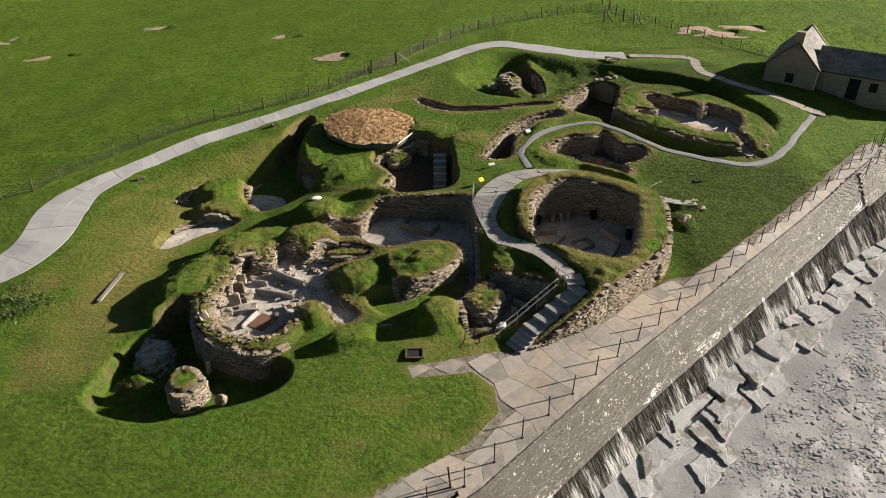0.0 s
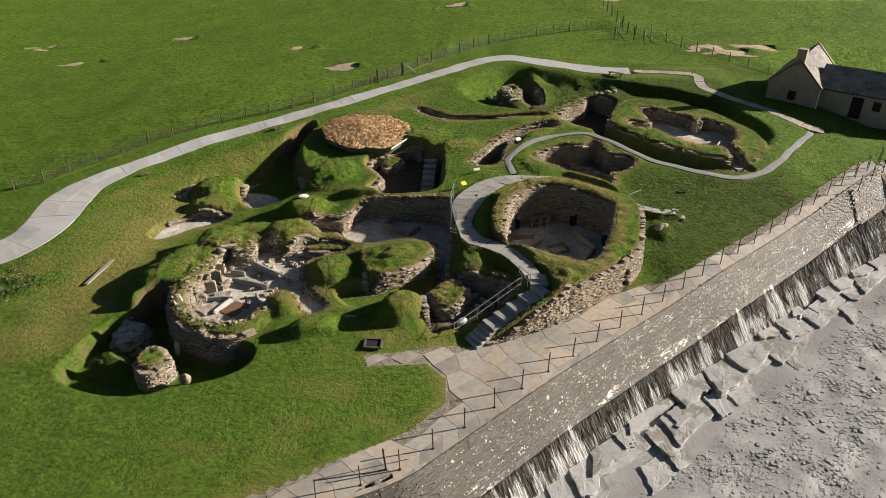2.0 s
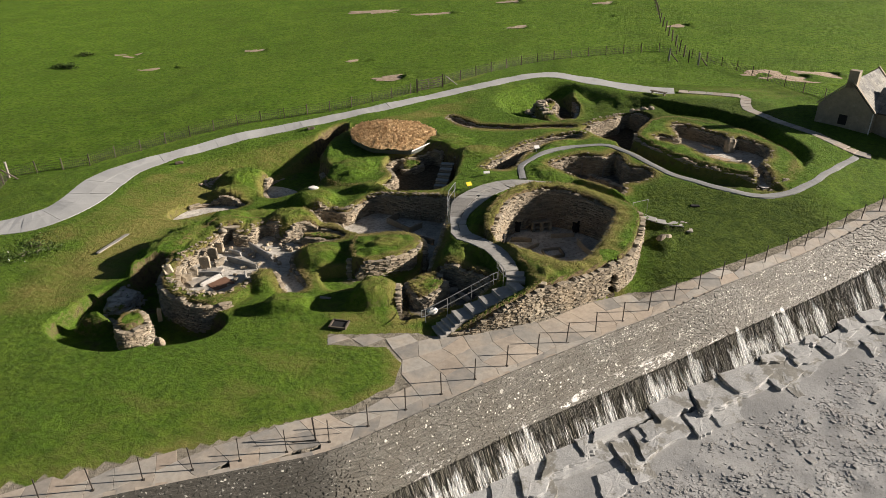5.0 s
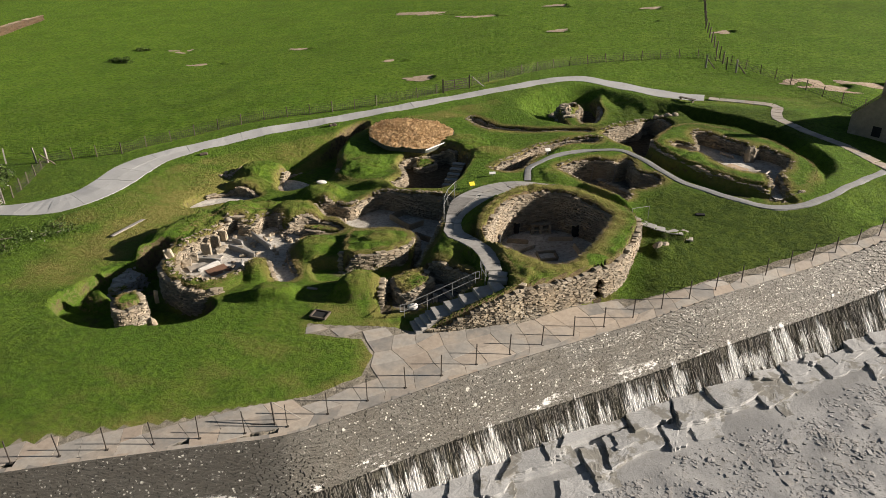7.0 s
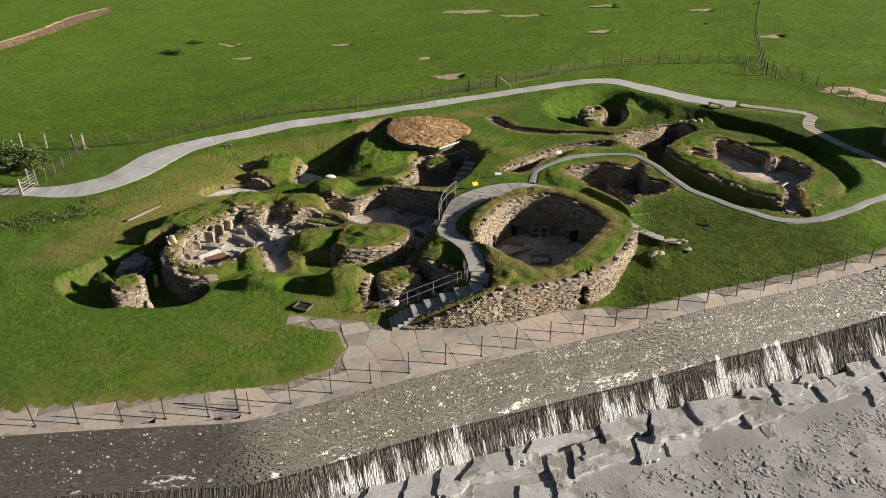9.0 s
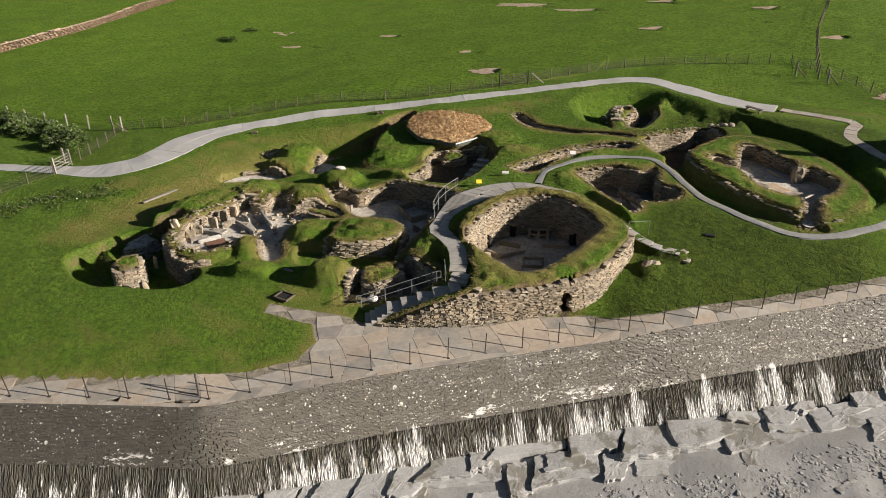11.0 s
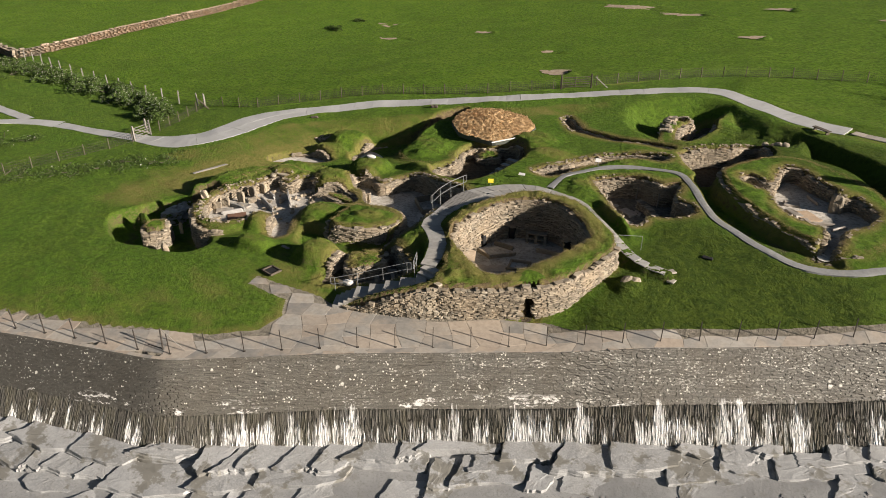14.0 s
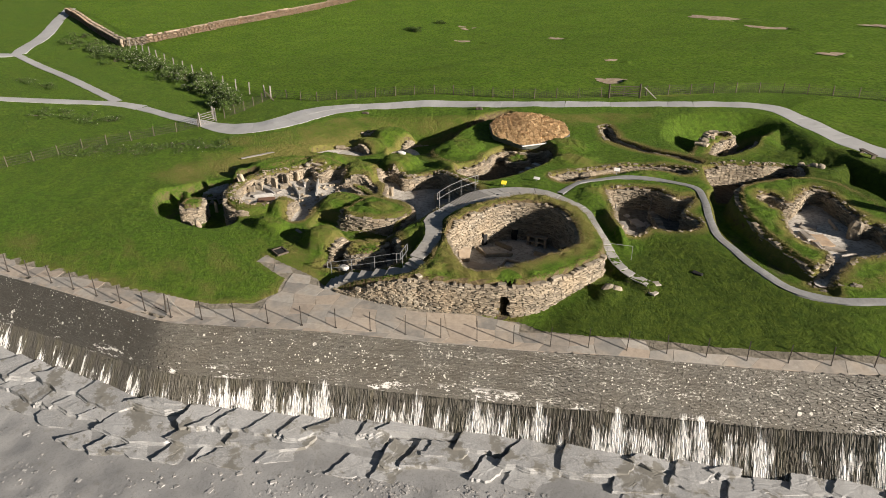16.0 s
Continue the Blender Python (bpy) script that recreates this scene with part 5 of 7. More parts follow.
def build_beach():
    xs, ys = spread(-400, -16, 50, 400, 0.4, 1.2), spread(-300, 4, 55, 300, 0.4, 1.2)
    gx, gy = np.meshgrid(xs, ys)
    x, y = gx.ravel(), gy.ravel()
    z = np.where(inside(SEA_AREA, x, y) < -1.0, beach_level(x, y), -7.0)
    n, rows = len(xs), len(ys)
    i = (np.arange(rows - 1)[:, None] * n + np.arange(n - 1)[None, :]).ravel()
    tagged(new("beach", from_arrays("beach", np.column_stack([x, y, z]), np.column_stack([i, i + 1, i + n + 1, i + n]), BEACH, smooth=True)), "grey silty foreshore with scattered shingle", "beach", kind="structure")


build_beach()


def shore_slab(q, z, beds, tip, label):
    """A bedded slab with that outline: sheets of rock stepping out towards its foot, tipped by so many metres a metre."""
    mid = q[:, :2].mean(axis=0)
    bm = bmesh.new()
    # wander along each side of the outline
    q = np.vstack([a + (b - a) * u + (RNG.normal(0, 0.05, 2) if u else 0) for a, b in zip(q, np.roll(q, -1, axis=0)) for u in (0, 0.25, 0.5, 0.75)])
    reach = np.linalg.norm(q - mid, axis=1).mean()
    profile, low, out = [(-0.05, 0.0), (-0.012, 0.006), (0.0, 0.03)], 0.03, 0.0
    for thick in beds:
        low += thick
        profile += [(out + 0.01, low - 0.03), (out - 0.02, low)]
        out += RNG.choice([RNG.uniform(0.0, 0.05), RNG.uniform(0.08, 0.2)])
        profile += [(out - 0.02, low + 0.012), (out, low + 0.04)]
        low += 0.04
    profile.append((out + 0.02, low + 0.5))
    rings = []
    uneven = RNG.normal(0, 0.02, len(q))
    for k, (grow, lower) in enumerate(profile):
        if k % 4 == 3:
            uneven = uneven * 0.4 + RNG.normal(0, 0.03, len(q))
        w = mid + (q - mid) * (1 + (grow + uneven * (k > 2))[:, None] / reach)
        h = -lower + (w - mid) @ tip + RNG.uniform(-0.008, 0.008, len(q)) + 0.018 * ripple(w[:, 0], w[:, 1], 2.0)
        rings.append([bm.verts.new((*(a - mid), b)) for a, b in zip(w, h)])
    for a, b in zip(rings[1:], rings):
        for k in range(len(q)):
            bm.faces.new((a[k], a[(k + 1) % len(q)], b[(k + 1) % len(q)], b[k]))
    inner = rings[0]
    for f in (0.66, 0.33):
        w = mid + (q - mid) * f
        h = (w - mid) @ tip + 0.018 * ripple(w[:, 0], w[:, 1], 2.0) + RNG.uniform(-0.01, 0.01, len(q))
        ring = [bm.verts.new((*(a - mid), b)) for a, b in zip(w, h)]
        for k in range(len(q)):
            bm.faces.new((inner[k], inner[(k + 1) % len(q)], ring[(k + 1) % len(q)], ring[k]))
        inner = ring
    bm.faces.new(inner)
    bmesh.ops.recalc_face_normals(bm, faces=bm.faces)
    me = bpy.data.meshes.new("rock_slab")
    bm.to_mesh(me)
    bm.free()
    me.materials.append(SLAB)
    ob = new("rock_slab", me)
    ob.location = (*mid, z)
    return tagged(ob, label, "rock", "shore slabs")


def build_slabs():
    edges = [2.7, 4.3, 5.7, 7.0]
    for r in range(3):
        s, cut, half, edge = SEAM - 34 + RNG.uniform(0, 2), -0.8, -0.4, 0.0
        while s < SEAM + (58, 52, 40)[r]:
            long = RNG.choice([RNG.uniform(1.0, 1.8), RNG.uniform(1.8, 3.2), RNG.uniform(3.2, 5.5)], p=[0.28, 0.42, 0.3])
            wander = 0.45 * math.sin(s * 0.33 + r) + 0.3 * math.sin(s * 0.83 + 2 * r)
            a, b = edges[r] - 0.5 * (r > 0) + wander * (r > 0), edges[r + 1] + wander + RNG.uniform(-0.3, 0.4)
            to = RNG.uniform(-1.3, -0.1) * (b - a) / 1.5
            to_half, to_edge = to * RNG.uniform(0.3, 0.7), RNG.uniform(-0.3, 0.25)
            ends = [(s + 0.015, a), (s + long * RNG.uniform(0.3, 0.6), a + RNG.uniform(-0.12, 0.12)), (s + long - 0.015, a), (s + long + to_half - 0.015, (a + b) / 2), (s + long + to - 0.015, b + to_edge), (s + long * RNG.uniform(0.35, 0.7) + (cut + to) / 2, b + RNG.uniform(-0.1, 0.35)), (s + cut + 0.015, b + edge), (s + half + 0.015, (a + b) / 2)]
            q = np.vstack([on_shore(np.array([u]), np.array([v]))[0] for u, v in ends])
            _, t, n = on_shore(np.array([s + long / 2]), np.array([0.0]))
            mid = q.mean(axis=0)
            if RNG.uniform() > 0.02 + 0.06 * r + 0.2 * (s > SEAM + 34):
                base = float(beach_level(mid[:1], mid[1:])[0]) + RNG.uniform(-0.025, 0.035) + (0.46, 0.22, 0.02)[r]
                tip = -n[0] * RNG.uniform(0.0, 0.06) + t[0] * RNG.uniform(-0.25, -0.05) / max(long, 1.6)
                shore_slab(q, base, RNG.uniform(0.12, 0.26, 2), tip, ("grey bedded rock slab at the sea wall's foot", "grey tilted shore slab with stepped bedding", "worn grey shore slab half sunk in silt")[r])
                if long > 2.6 and RNG.uniform() < 0.22:
                    c = q[[0, 2, 1]].mean(axis=0)
                    shore_slab(c + (q - c) * RNG.uniform(0.5, 0.7), base + RNG.uniform(0.07, 0.13), [RNG.uniform(0.05, 0.09)], tip, "thin grey sheet of rock lying on a larger slab")
            s, cut, half, edge = s + long, to, to_half, to_edge


build_slabs()


def scatter_stones(name, label, count, place, size, material, category):
    """Loose stones lying on the beach, joined into one."""
    v = stone_shape(count, 0.2, 0.72)
    v = np.stack([v[:, :, 0], v[:, :, 2], v[:, :, 1]], axis=2)
    p, sizes = place(count), size(count)
    a = RNG.uniform(0, 6.28, count)[:, None]
    v = v * sizes[:, None, :]
    x, y = v[:, :, 0] * np.cos(a) - v[:, :, 1] * np.sin(a), v[:, :, 0] * np.sin(a) + v[:, :, 1] * np.cos(a)
    z = v[:, :, 2] + (beach_level(p[:, 0], p[:, 1]) + sizes[:, 2] * 0.3)[:, None]
    corners = np.stack([x + p[:, None, 0], y + p[:, None, 1], z], axis=2)
    return tagged(new(name, stones_mesh(name, corners[:, :, :], material)), label, category, kind="stuff")


def shingle_place(count):
    s = RNG.uniform(SEAM - 23, SEAM + 59, count * 3)
    out = 6.5 + RNG.gamma(2.0, 3.4, count * 3)
    p, _, _ = on_shore(s, out)
    keep = (ripple(p[:, 0], p[:, 1], 5.0) + RNG.uniform(-0.6, 0.6, len(p)) > 0.15) | (RNG.uniform(0, 1, len(p)) < 0.12)
    keep &= (s + RNG.uniform(-6, 6, len(s)) > SEAM + 13) | (RNG.uniform(0, 1, len(p)) < 0.12)
    return p[keep][:count]


def shingle_size(count):
    a = np.minimum(0.035 + RNG.gamma(1.3, 0.036, count), 0.45)
    return np.column_stack([a * RNG.uniform(1.0, 1.9, count), a, a * RNG.uniform(0.16, 0.4, count)])


def stones_fitted(name, label, count, place, size, material, category):
    p = place(count)
    return scatter_stones(name, label, len(p), lambda n: p, size, material, category)


stones_fitted("shingle", "loose grey beach stones of many sizes", 15000, shingle_place, shingle_size, PEBBLE, "stones")

# ---- floors ----
def flat_floor(label, outline, z, material, name="clay_floor", lift=0.03):
    bm = bmesh.new()
    bm.faces.new([bm.verts.new((x, y, z + lift)) for x, y in outline])
    bmesh.ops.triangulate(bm, faces=bm.faces[:])
    ob = part(name, bm, material, None)
    tagged(ob, label, "floor", kind="structure")


def shrunk(line, by):
    return offset_line(np.vstack([line[-1:], line, line[:1]]), by * left_side(line))[1:-1]


for _key, _label in (("west_house", "pale trodden clay floor with stone kerbs"), ("middle_house", "pale clay floor of the deep dwelling"), ("pale_cell", "bright pale clay floor"), ("east_house", "pale clay and flag floor of the oval dwelling"),
                     ("big_house", "dusty clay floor of the largest dwelling"), ("small_house", "clay floor with flat stones, shade put into its colour"), ("lower_cell", "clay floor of the sunken cell, shade put into its colour")):
    flat_floor(_label, PIT_LINES[_key][0], PIT_LINES[_key][1], SHADECLAY if _key in ("small_house", "lower_cell") else CLAY)


flat_floor("pale clay floor at the mouth of the back passage", curve([(-17.5, 54.7), (-18.4, 56.6), (-16.8, 57.0), (-14.6, 56.0), (-14.8, 53.9)], 0.3), -1.1, CLAY)


# ---- paths ----
def ribbon(label, line, width, material, name, lift=0.0, thick=0.14):
    """A smooth laid path that follows the ground."""
    t = np.gradient(line, axis=0)
    t /= np.linalg.norm(t, axis=1)[:, None]
    n = np.column_stack([-t[:, 1], t[:, 0]])
    run = np.r_[0, np.cumsum(np.hypot(*np.diff(line, axis=0).T))]
    w = main_width(run) if width is None else np.full(len(line), width)
    cols = []
    for k, (side, drop) in enumerate(((-0.5, thick), (-0.5, 0.0), (-0.17, -0.015), (0.17, -0.015), (0.5, 0.0), (0.5, thick))):
        edge = n * (side * w + (0.05 * np.sin(run * 1.9 + 2 * k) if abs(side) == 0.5 else 0))[:, None]
        z = np.convolve(np.pad(terrain(*(line + edge).T), 2, mode="edge"), np.ones(5) / 5, "valid") + lift
        cols.append(np.column_stack([line + edge, z - drop]))
    v = np.stack(cols, axis=1).reshape(-1, 3)
    i = (6 * np.arange(len(line) - 1)[:, None] + np.arange(5)[None, :]).ravel()
    return tagged(new(name, from_arrays(name, v, np.column_stack([i, i + 1, i + 7, i + 6]), material)), label, "path", kind="structure")



ribbon("narrow grey path that curls round the mound", RING_PATH, 0.56, RINGPATH, "path_ring", 0.03)
ribbon("trodden grey path across rough grass", curve([(-72, 23.5), (-65, 30), (-59, 35.6), (-54, 38.2)], 1.0, closed=False), 1.9, PATHWAY, "path_west", 0.06)
ribbon("worn path that leaves the gate", curve([(-155, 51.5), (-122, 39.8), (-107, 33), (-103, 30.5), (-110, 24), (-130, 5)], 2.0, closed=False), 2.6, PATHWAY, "path_lane", 0.08)
ribbon("worn earth path between two lanes", curve([(-104, 31), (-84, 33.9), (-71.6, 35.3), (-59.3, 36.6)], 1.5, closed=False), 1.4, PATHWAY, "path_cut", 0.07)


def flag_path(name, label, line, width, material, long=(0.6, 1.1), lanes=1, start=0.0, end=None, piece="flagstone", lift=0.035, thick=0.08):
    """A path of single flags laid end to end, each an object under the path."""
    run = np.r_[0, np.cumsum(np.hypot(*np.diff(line, axis=0).T))]
    end = run[-1] if end is None else end
    path = thing(name, label, "path", kind="structure")

    def at(s, side):
        p = np.array([np.interp(s, run, line[:, 0]), np.interp(s, run, line[:, 1])])
        q = np.array([np.interp(s + 0.3, run, line[:, 0]) - np.interp(s - 0.3, run, line[:, 0]), np.interp(s + 0.3, run, line[:, 1]) - np.interp(s - 0.3, run, line[:, 1])])
        q /= np.linalg.norm(q) + 1e-9
        return p + np.array((-q[1], q[0])) * side

    for lane in range(lanes):
        s = start
        while s < end - 0.2:
            step = min(RNG.uniform(*long), end - s)
            a, b = -width / 2 + width * lane / lanes, -width / 2 + width * (lane + 1) / lanes
            slant = RNG.uniform(-0.08, 0.08) if piece == "flagstone" else 0.0
            q = np.array([at(s + 0.012, a + 0.012), at(s + step - 0.012, a + 0.012), at(s + step - 0.012 + slant, b - 0.012), at(s + 0.012 + slant, b - 0.012)])
            if piece == "flagstone":
                q += RNG.uniform(-0.025, 0.025, q.shape)
            z = terrain(*q.T) * 0.5 + terrain(*q.T).mean() * 0.5 + lift + RNG.uniform(-0.008, 0.008)
            w = q.mean(axis=0)
            core = w + (q - w) * 0.98
            v = np.vstack([np.column_stack([q, z - thick]), np.column_stack([q, z - 0.012]), np.column_stack([core, z])])
            v[:, :2] -= w
            v[:, 2] -= z.mean()
            flag = new(piece, from_arrays(piece, v, STONE_FACES if left_side(q) < 0 else STONE_FACES[:, ::-1], material))
            flag.parent = path
            flag.location = (*w, z.mean())
            s += step
    return path


def panel_path():
    """The wide visitor path: long panels laid end to end, each following the ground."""
    run = np.r_[0, np.cumsum(np.hypot(*np.diff(MAIN_PATH, axis=0).T))]
    path = thing("path_main", "wide pale grey visitor path of worn resin gravel panels", "path", kind="structure")
    t = np.gradient(MAIN_PATH, axis=0)
    t /= np.linalg.norm(t, axis=1)[:, None]

    def at(s, side):
        p = np.array([np.interp(s, run, MAIN_PATH[:, k]) for k in (0, 1)])
        q = np.array([np.interp(s, run, t[:, k]) for k in (0, 1)])
        return p + np.array((-q[1], q[0])) / np.linalg.norm(q) * side * main_width(s)

    s = 0.0
    while s < run[-1] - 0.3:
        step = min(RNG.uniform(1.8, 3.4), run[-1] - s)
        lanes = 2 if main_width(s) > 3 else 1
        for lane in range(lanes):
            a, b = -0.5 + lane / lanes, -0.5 + (lane + 1) / lanes
            slant = RNG.uniform(-0.15, 0.15)
            us = np.linspace(s + 0.008, s + step - 0.008, 4)
            ring = np.array([at(u, a + 0.002) for u in us] + [at(u + slant * 0.3, b - 0.002) for u in us[::-1]])
            z = terrain(*ring.T) + 0.02 + RNG.uniform(-0.006, 0.006)
            bm = bmesh.new()
            low = [bm.verts.new((*p, h - 0.16)) for p, h in zip(ring, z)]
            high = [bm.verts.new((*p, h)) for p, h in zip(ring, z)]
            for k in range(8):
                bm.faces.new((low[k], low[(k + 1) % 8], high[(k + 1) % 8], high[k]))
            for k in range(3):
                bm.faces.new((high[k], high[k + 1], high[6 - k], high[7 - k]))
            bmesh.ops.recalc_face_normals(bm, faces=bm.faces)
            part("panel", bm, PATHWAY, path)
        s += step


panel_path()


def house_path():
    """Flags and boards between the two edges of the path round the largest dwelling."""
    run = np.r_[0, np.cumsum(np.hypot(*np.diff(HOUSE_PATH, axis=0).T))]
    flags = thing("path_house", "grey flagstone path round the rim of the largest dwelling", "path", kind="structure")
    walk_boards = thing("boardwalk", "grey timber boards at the edge of a deep dwelling", "boardwalk", kind="structure")

    def at(s, u):
        e = np.array([np.interp(s, run, HOUSE_EDGES[:, k]) for k in range(5)])
        return np.array([*(e[0:2] * (1 - u) + e[2:4] * u), e[4]])

    for lane in range(2):
        s = 0.0
        while s < run[-1] - 0.1:
            boards = 8.0 < s < 11.2 and lane == 0
            step = min(0.19 if boards else RNG.uniform(0.75, 1.4) if s < 13 else RNG.uniform(0.9, 1.5), run[-1] - s)
            if not boards and s < 8.0 < s + step:
                step = 8.01 - s
            split = 0.62 if 7.0 < s < 11.3 else 0.5
            a, b = ((0, split), (split, 1))[lane] if s < 13 else (0, 1)
            if not (lane == 1 and s >= 13):
                slant = 0 if boards else RNG.uniform(-0.12, 0.12)
                q = np.array([at(s + 0.012, a + 0.008), at(s + step - 0.012, a + 0.008), at(s + step - 0.012 + slant, b - 0.008), at(s + 0.012 + slant, b - 0.008)])
                if not boards:
                    q[:, :2] += RNG.uniform(-0.03, 0.03, (4, 2))
                q[:, 2] += 0.03 + RNG.uniform(-0.008, 0.008)
                w = q.mean(axis=0)
                core = w + (q - w) * 0.98
                core[:, 2] = q[:, 2]
                v = np.vstack([q - (0, 0, 0.12), q - (0, 0, 0.012), core]) - w
                name, mat, owner = ("plank", BOARD, walk_boards) if boards else ("flagstone", GREYFLAG, flags)
                piece = new(name, from_arrays(name, v, STONE_FACES if left_side(q[:, :2]) < 0 else STONE_FACES[:, ::-1], mat))
                piece.parent = owner
                piece.location = w
            s += step


house_path()
flag_path("path_low", "narrow flagstone path below a turf bank", LOW_PATH, 0.75, GREYFLAG, (0.6, 1.0))
flag_path("path_east", "stepping flagstones in mown grass", EAST_PATH, 1.15, FLAG, (0.7, 1.2))


# ---- stairs and handrails ----
def build_stairs():
    stairs = thing("stone_stairs", "grey stone stairs rising beside the rubble wall", "stairs", place=(6.5, 36.0, 0.8))
    foot, head = np.array((4.3, 33.85)), np.array((9.05, 37.75))
    way = (head - foot) / np.linalg.norm(head - foot)
    side = np.array((-way[1], way[0]))
    turn = math.degrees(math.atan2(way[1], way[0]))
    runs = [0.36, 0.36, 0.36, 0.36, 0.95, 1.05, 1.05, 1.1, 0.6]
    rises = [0.17, 0.17, 0.18, 0.18, 0.18, 0.24, 0.26, 0.28, 0.26]
    s, z = 0.0, 0.02
    for run, rise in zip(runs, rises):
        z += rise
        p = foot + way * (s + run / 2 + 0.04) + side * 0.1
        bm = bmesh.new()
        box(bm, (*p, z - 0.16), (run + 0.12, 1.35, 0.32), turn + RNG.uniform(-3, 3), bevel=0.02)
        part("step", bm, GREYFLAG, stairs)
        s += run
    p, up = np.array((8.75, 38.35)), z
    for k in range(2):
        up += 0.15
        bm = bmesh.new()
        box(bm, (*(p + np.array((-0.12, 0.42)) * k), up - 0.15), (1.25, 0.6, 0.3), 5, bevel=0.02)
        part("step", bm, GREYFLAG, stairs)


build_stairs()


def handrail(label, posts, high, gaps=(1.0, 0.52), radius=0.024, loop=True):
    """A tubular rail on uprights at those places (x, y, z of the foot)."""
    rail = thing("handrail", label, "handrail", "handrails", place=tuple(posts[0]))
    for x, y, z in posts:
        bm = bmesh.new()
        rod(bm, (x, y, z - 0.25), (x, y, z + high), radius)
        part("upright", bm, STEEL, rail)
    for g in gaps:
        bm = bmesh.new()
        for a, b in zip(posts, posts[1:]):
            rod(bm, (a[0], a[1], a[2] + high * g), (b[0], b[1], b[2] + high * g), radius)
        part("top_rail" if g == max(gaps) else "middle_rail", bm, STEEL, rail)
    if loop:
        for p, q in ((posts[0], posts[1]), (posts[-1], posts[-2])):
            d = Vector((p[0] - q[0], p[1] - q[1], 0)).normalized() * 0.28
            bm = bmesh.new()
            a, b = (Vector((p[0], p[1], p[2] + high * g)) for g in (max(gaps), min(gaps)))
            rod(bm, a, a + d, radius), rod(bm, a + d, b + d, radius), rod(bm, b + d, b, radius)
            part("end_loop", bm, STEEL, rail)


handrail("galvanised tubular handrail beside the stone stairs", [(3.35, 34.75, 0.15), (4.6, 35.75, 0.55), (6.0, 36.85, 1.05), (7.3, 37.9, 1.5)], 1.05)
handrail("galvanised tubular handrail at the head of the stairs", [(7.55, 38.55, 1.95), (7.95, 37.95, 1.9)], 1.1)
handrail("galvanised tubular handrail beside the boardwalk", [(2.3, 49.4, 2.7), (2.15, 48.0, 2.62), (2.3, 46.6, 2.55), (2.7, 45.3, 2.5)], 1.2)
handrail("thin green tube rail across the low path", [(16.5, 49.6, 2.45), (17.7, 50.8, 2.3)], 0.85, (1.0,), 0.02, False)


def build_sea_posts():
    fence = thing("sea_fence", "row of thin dark iron posts along the sea path", "fence", place=(10, 31.5, 0))
    for s in np.arange(4.0, SHORE_RUN[-1] - 2, 2.33):
        p, t, n = on_shore(np.array([s]), np.array([-0.6]))
        z = float(wall_top(np.array([s]))[0])
        lean = RNG.uniform(-2.5, 2.5)
        bm = bmesh.new()
        turn = math.degrees(math.atan2(t[0, 1], t[0, 0]))
        box(bm, (*p[0], z + 0.74), (0.045, 0.06, 1.52), turn, tilt=(RNG.uniform(-2, 2), lean))
        box(bm, (*p[0], z + 0.01), (0.16, 0.16, 0.03), turn)
        part("post", bm, IRON, fence)


build_sea_posts()
_gate = thing("barrier", "rusty post with a pale leaning pole on the sea path", "barrier", place=(-0.5, 23.9, -0.3))
for _n, _a, _b, _r, _m in (("post", (0.1, 23.55, -0.6), (-0.05, 23.72, 1.1), 0.05, IRON), ("pole", (-0.05, 23.75, 1.08), (1.22, 24.41, -0.3), 0.026, WOOD), ("foot_bar", (-1.1, 23.2, -0.3), (0.1, 23.6, -0.26), 0.03, IRON)):
    _bm = bmesh.new()
    rod(_bm, _a, _b, _r)
    part(_n, _bm, _m, _gate)


# ---- the roofed dwelling ----
def roof_rim(x, y):
    """Height of the turf roof's edge, which rises away from the sea."""
    return 1.95 + 0.085 * (y - 61.5) - 0.03 * (x + 4.5)


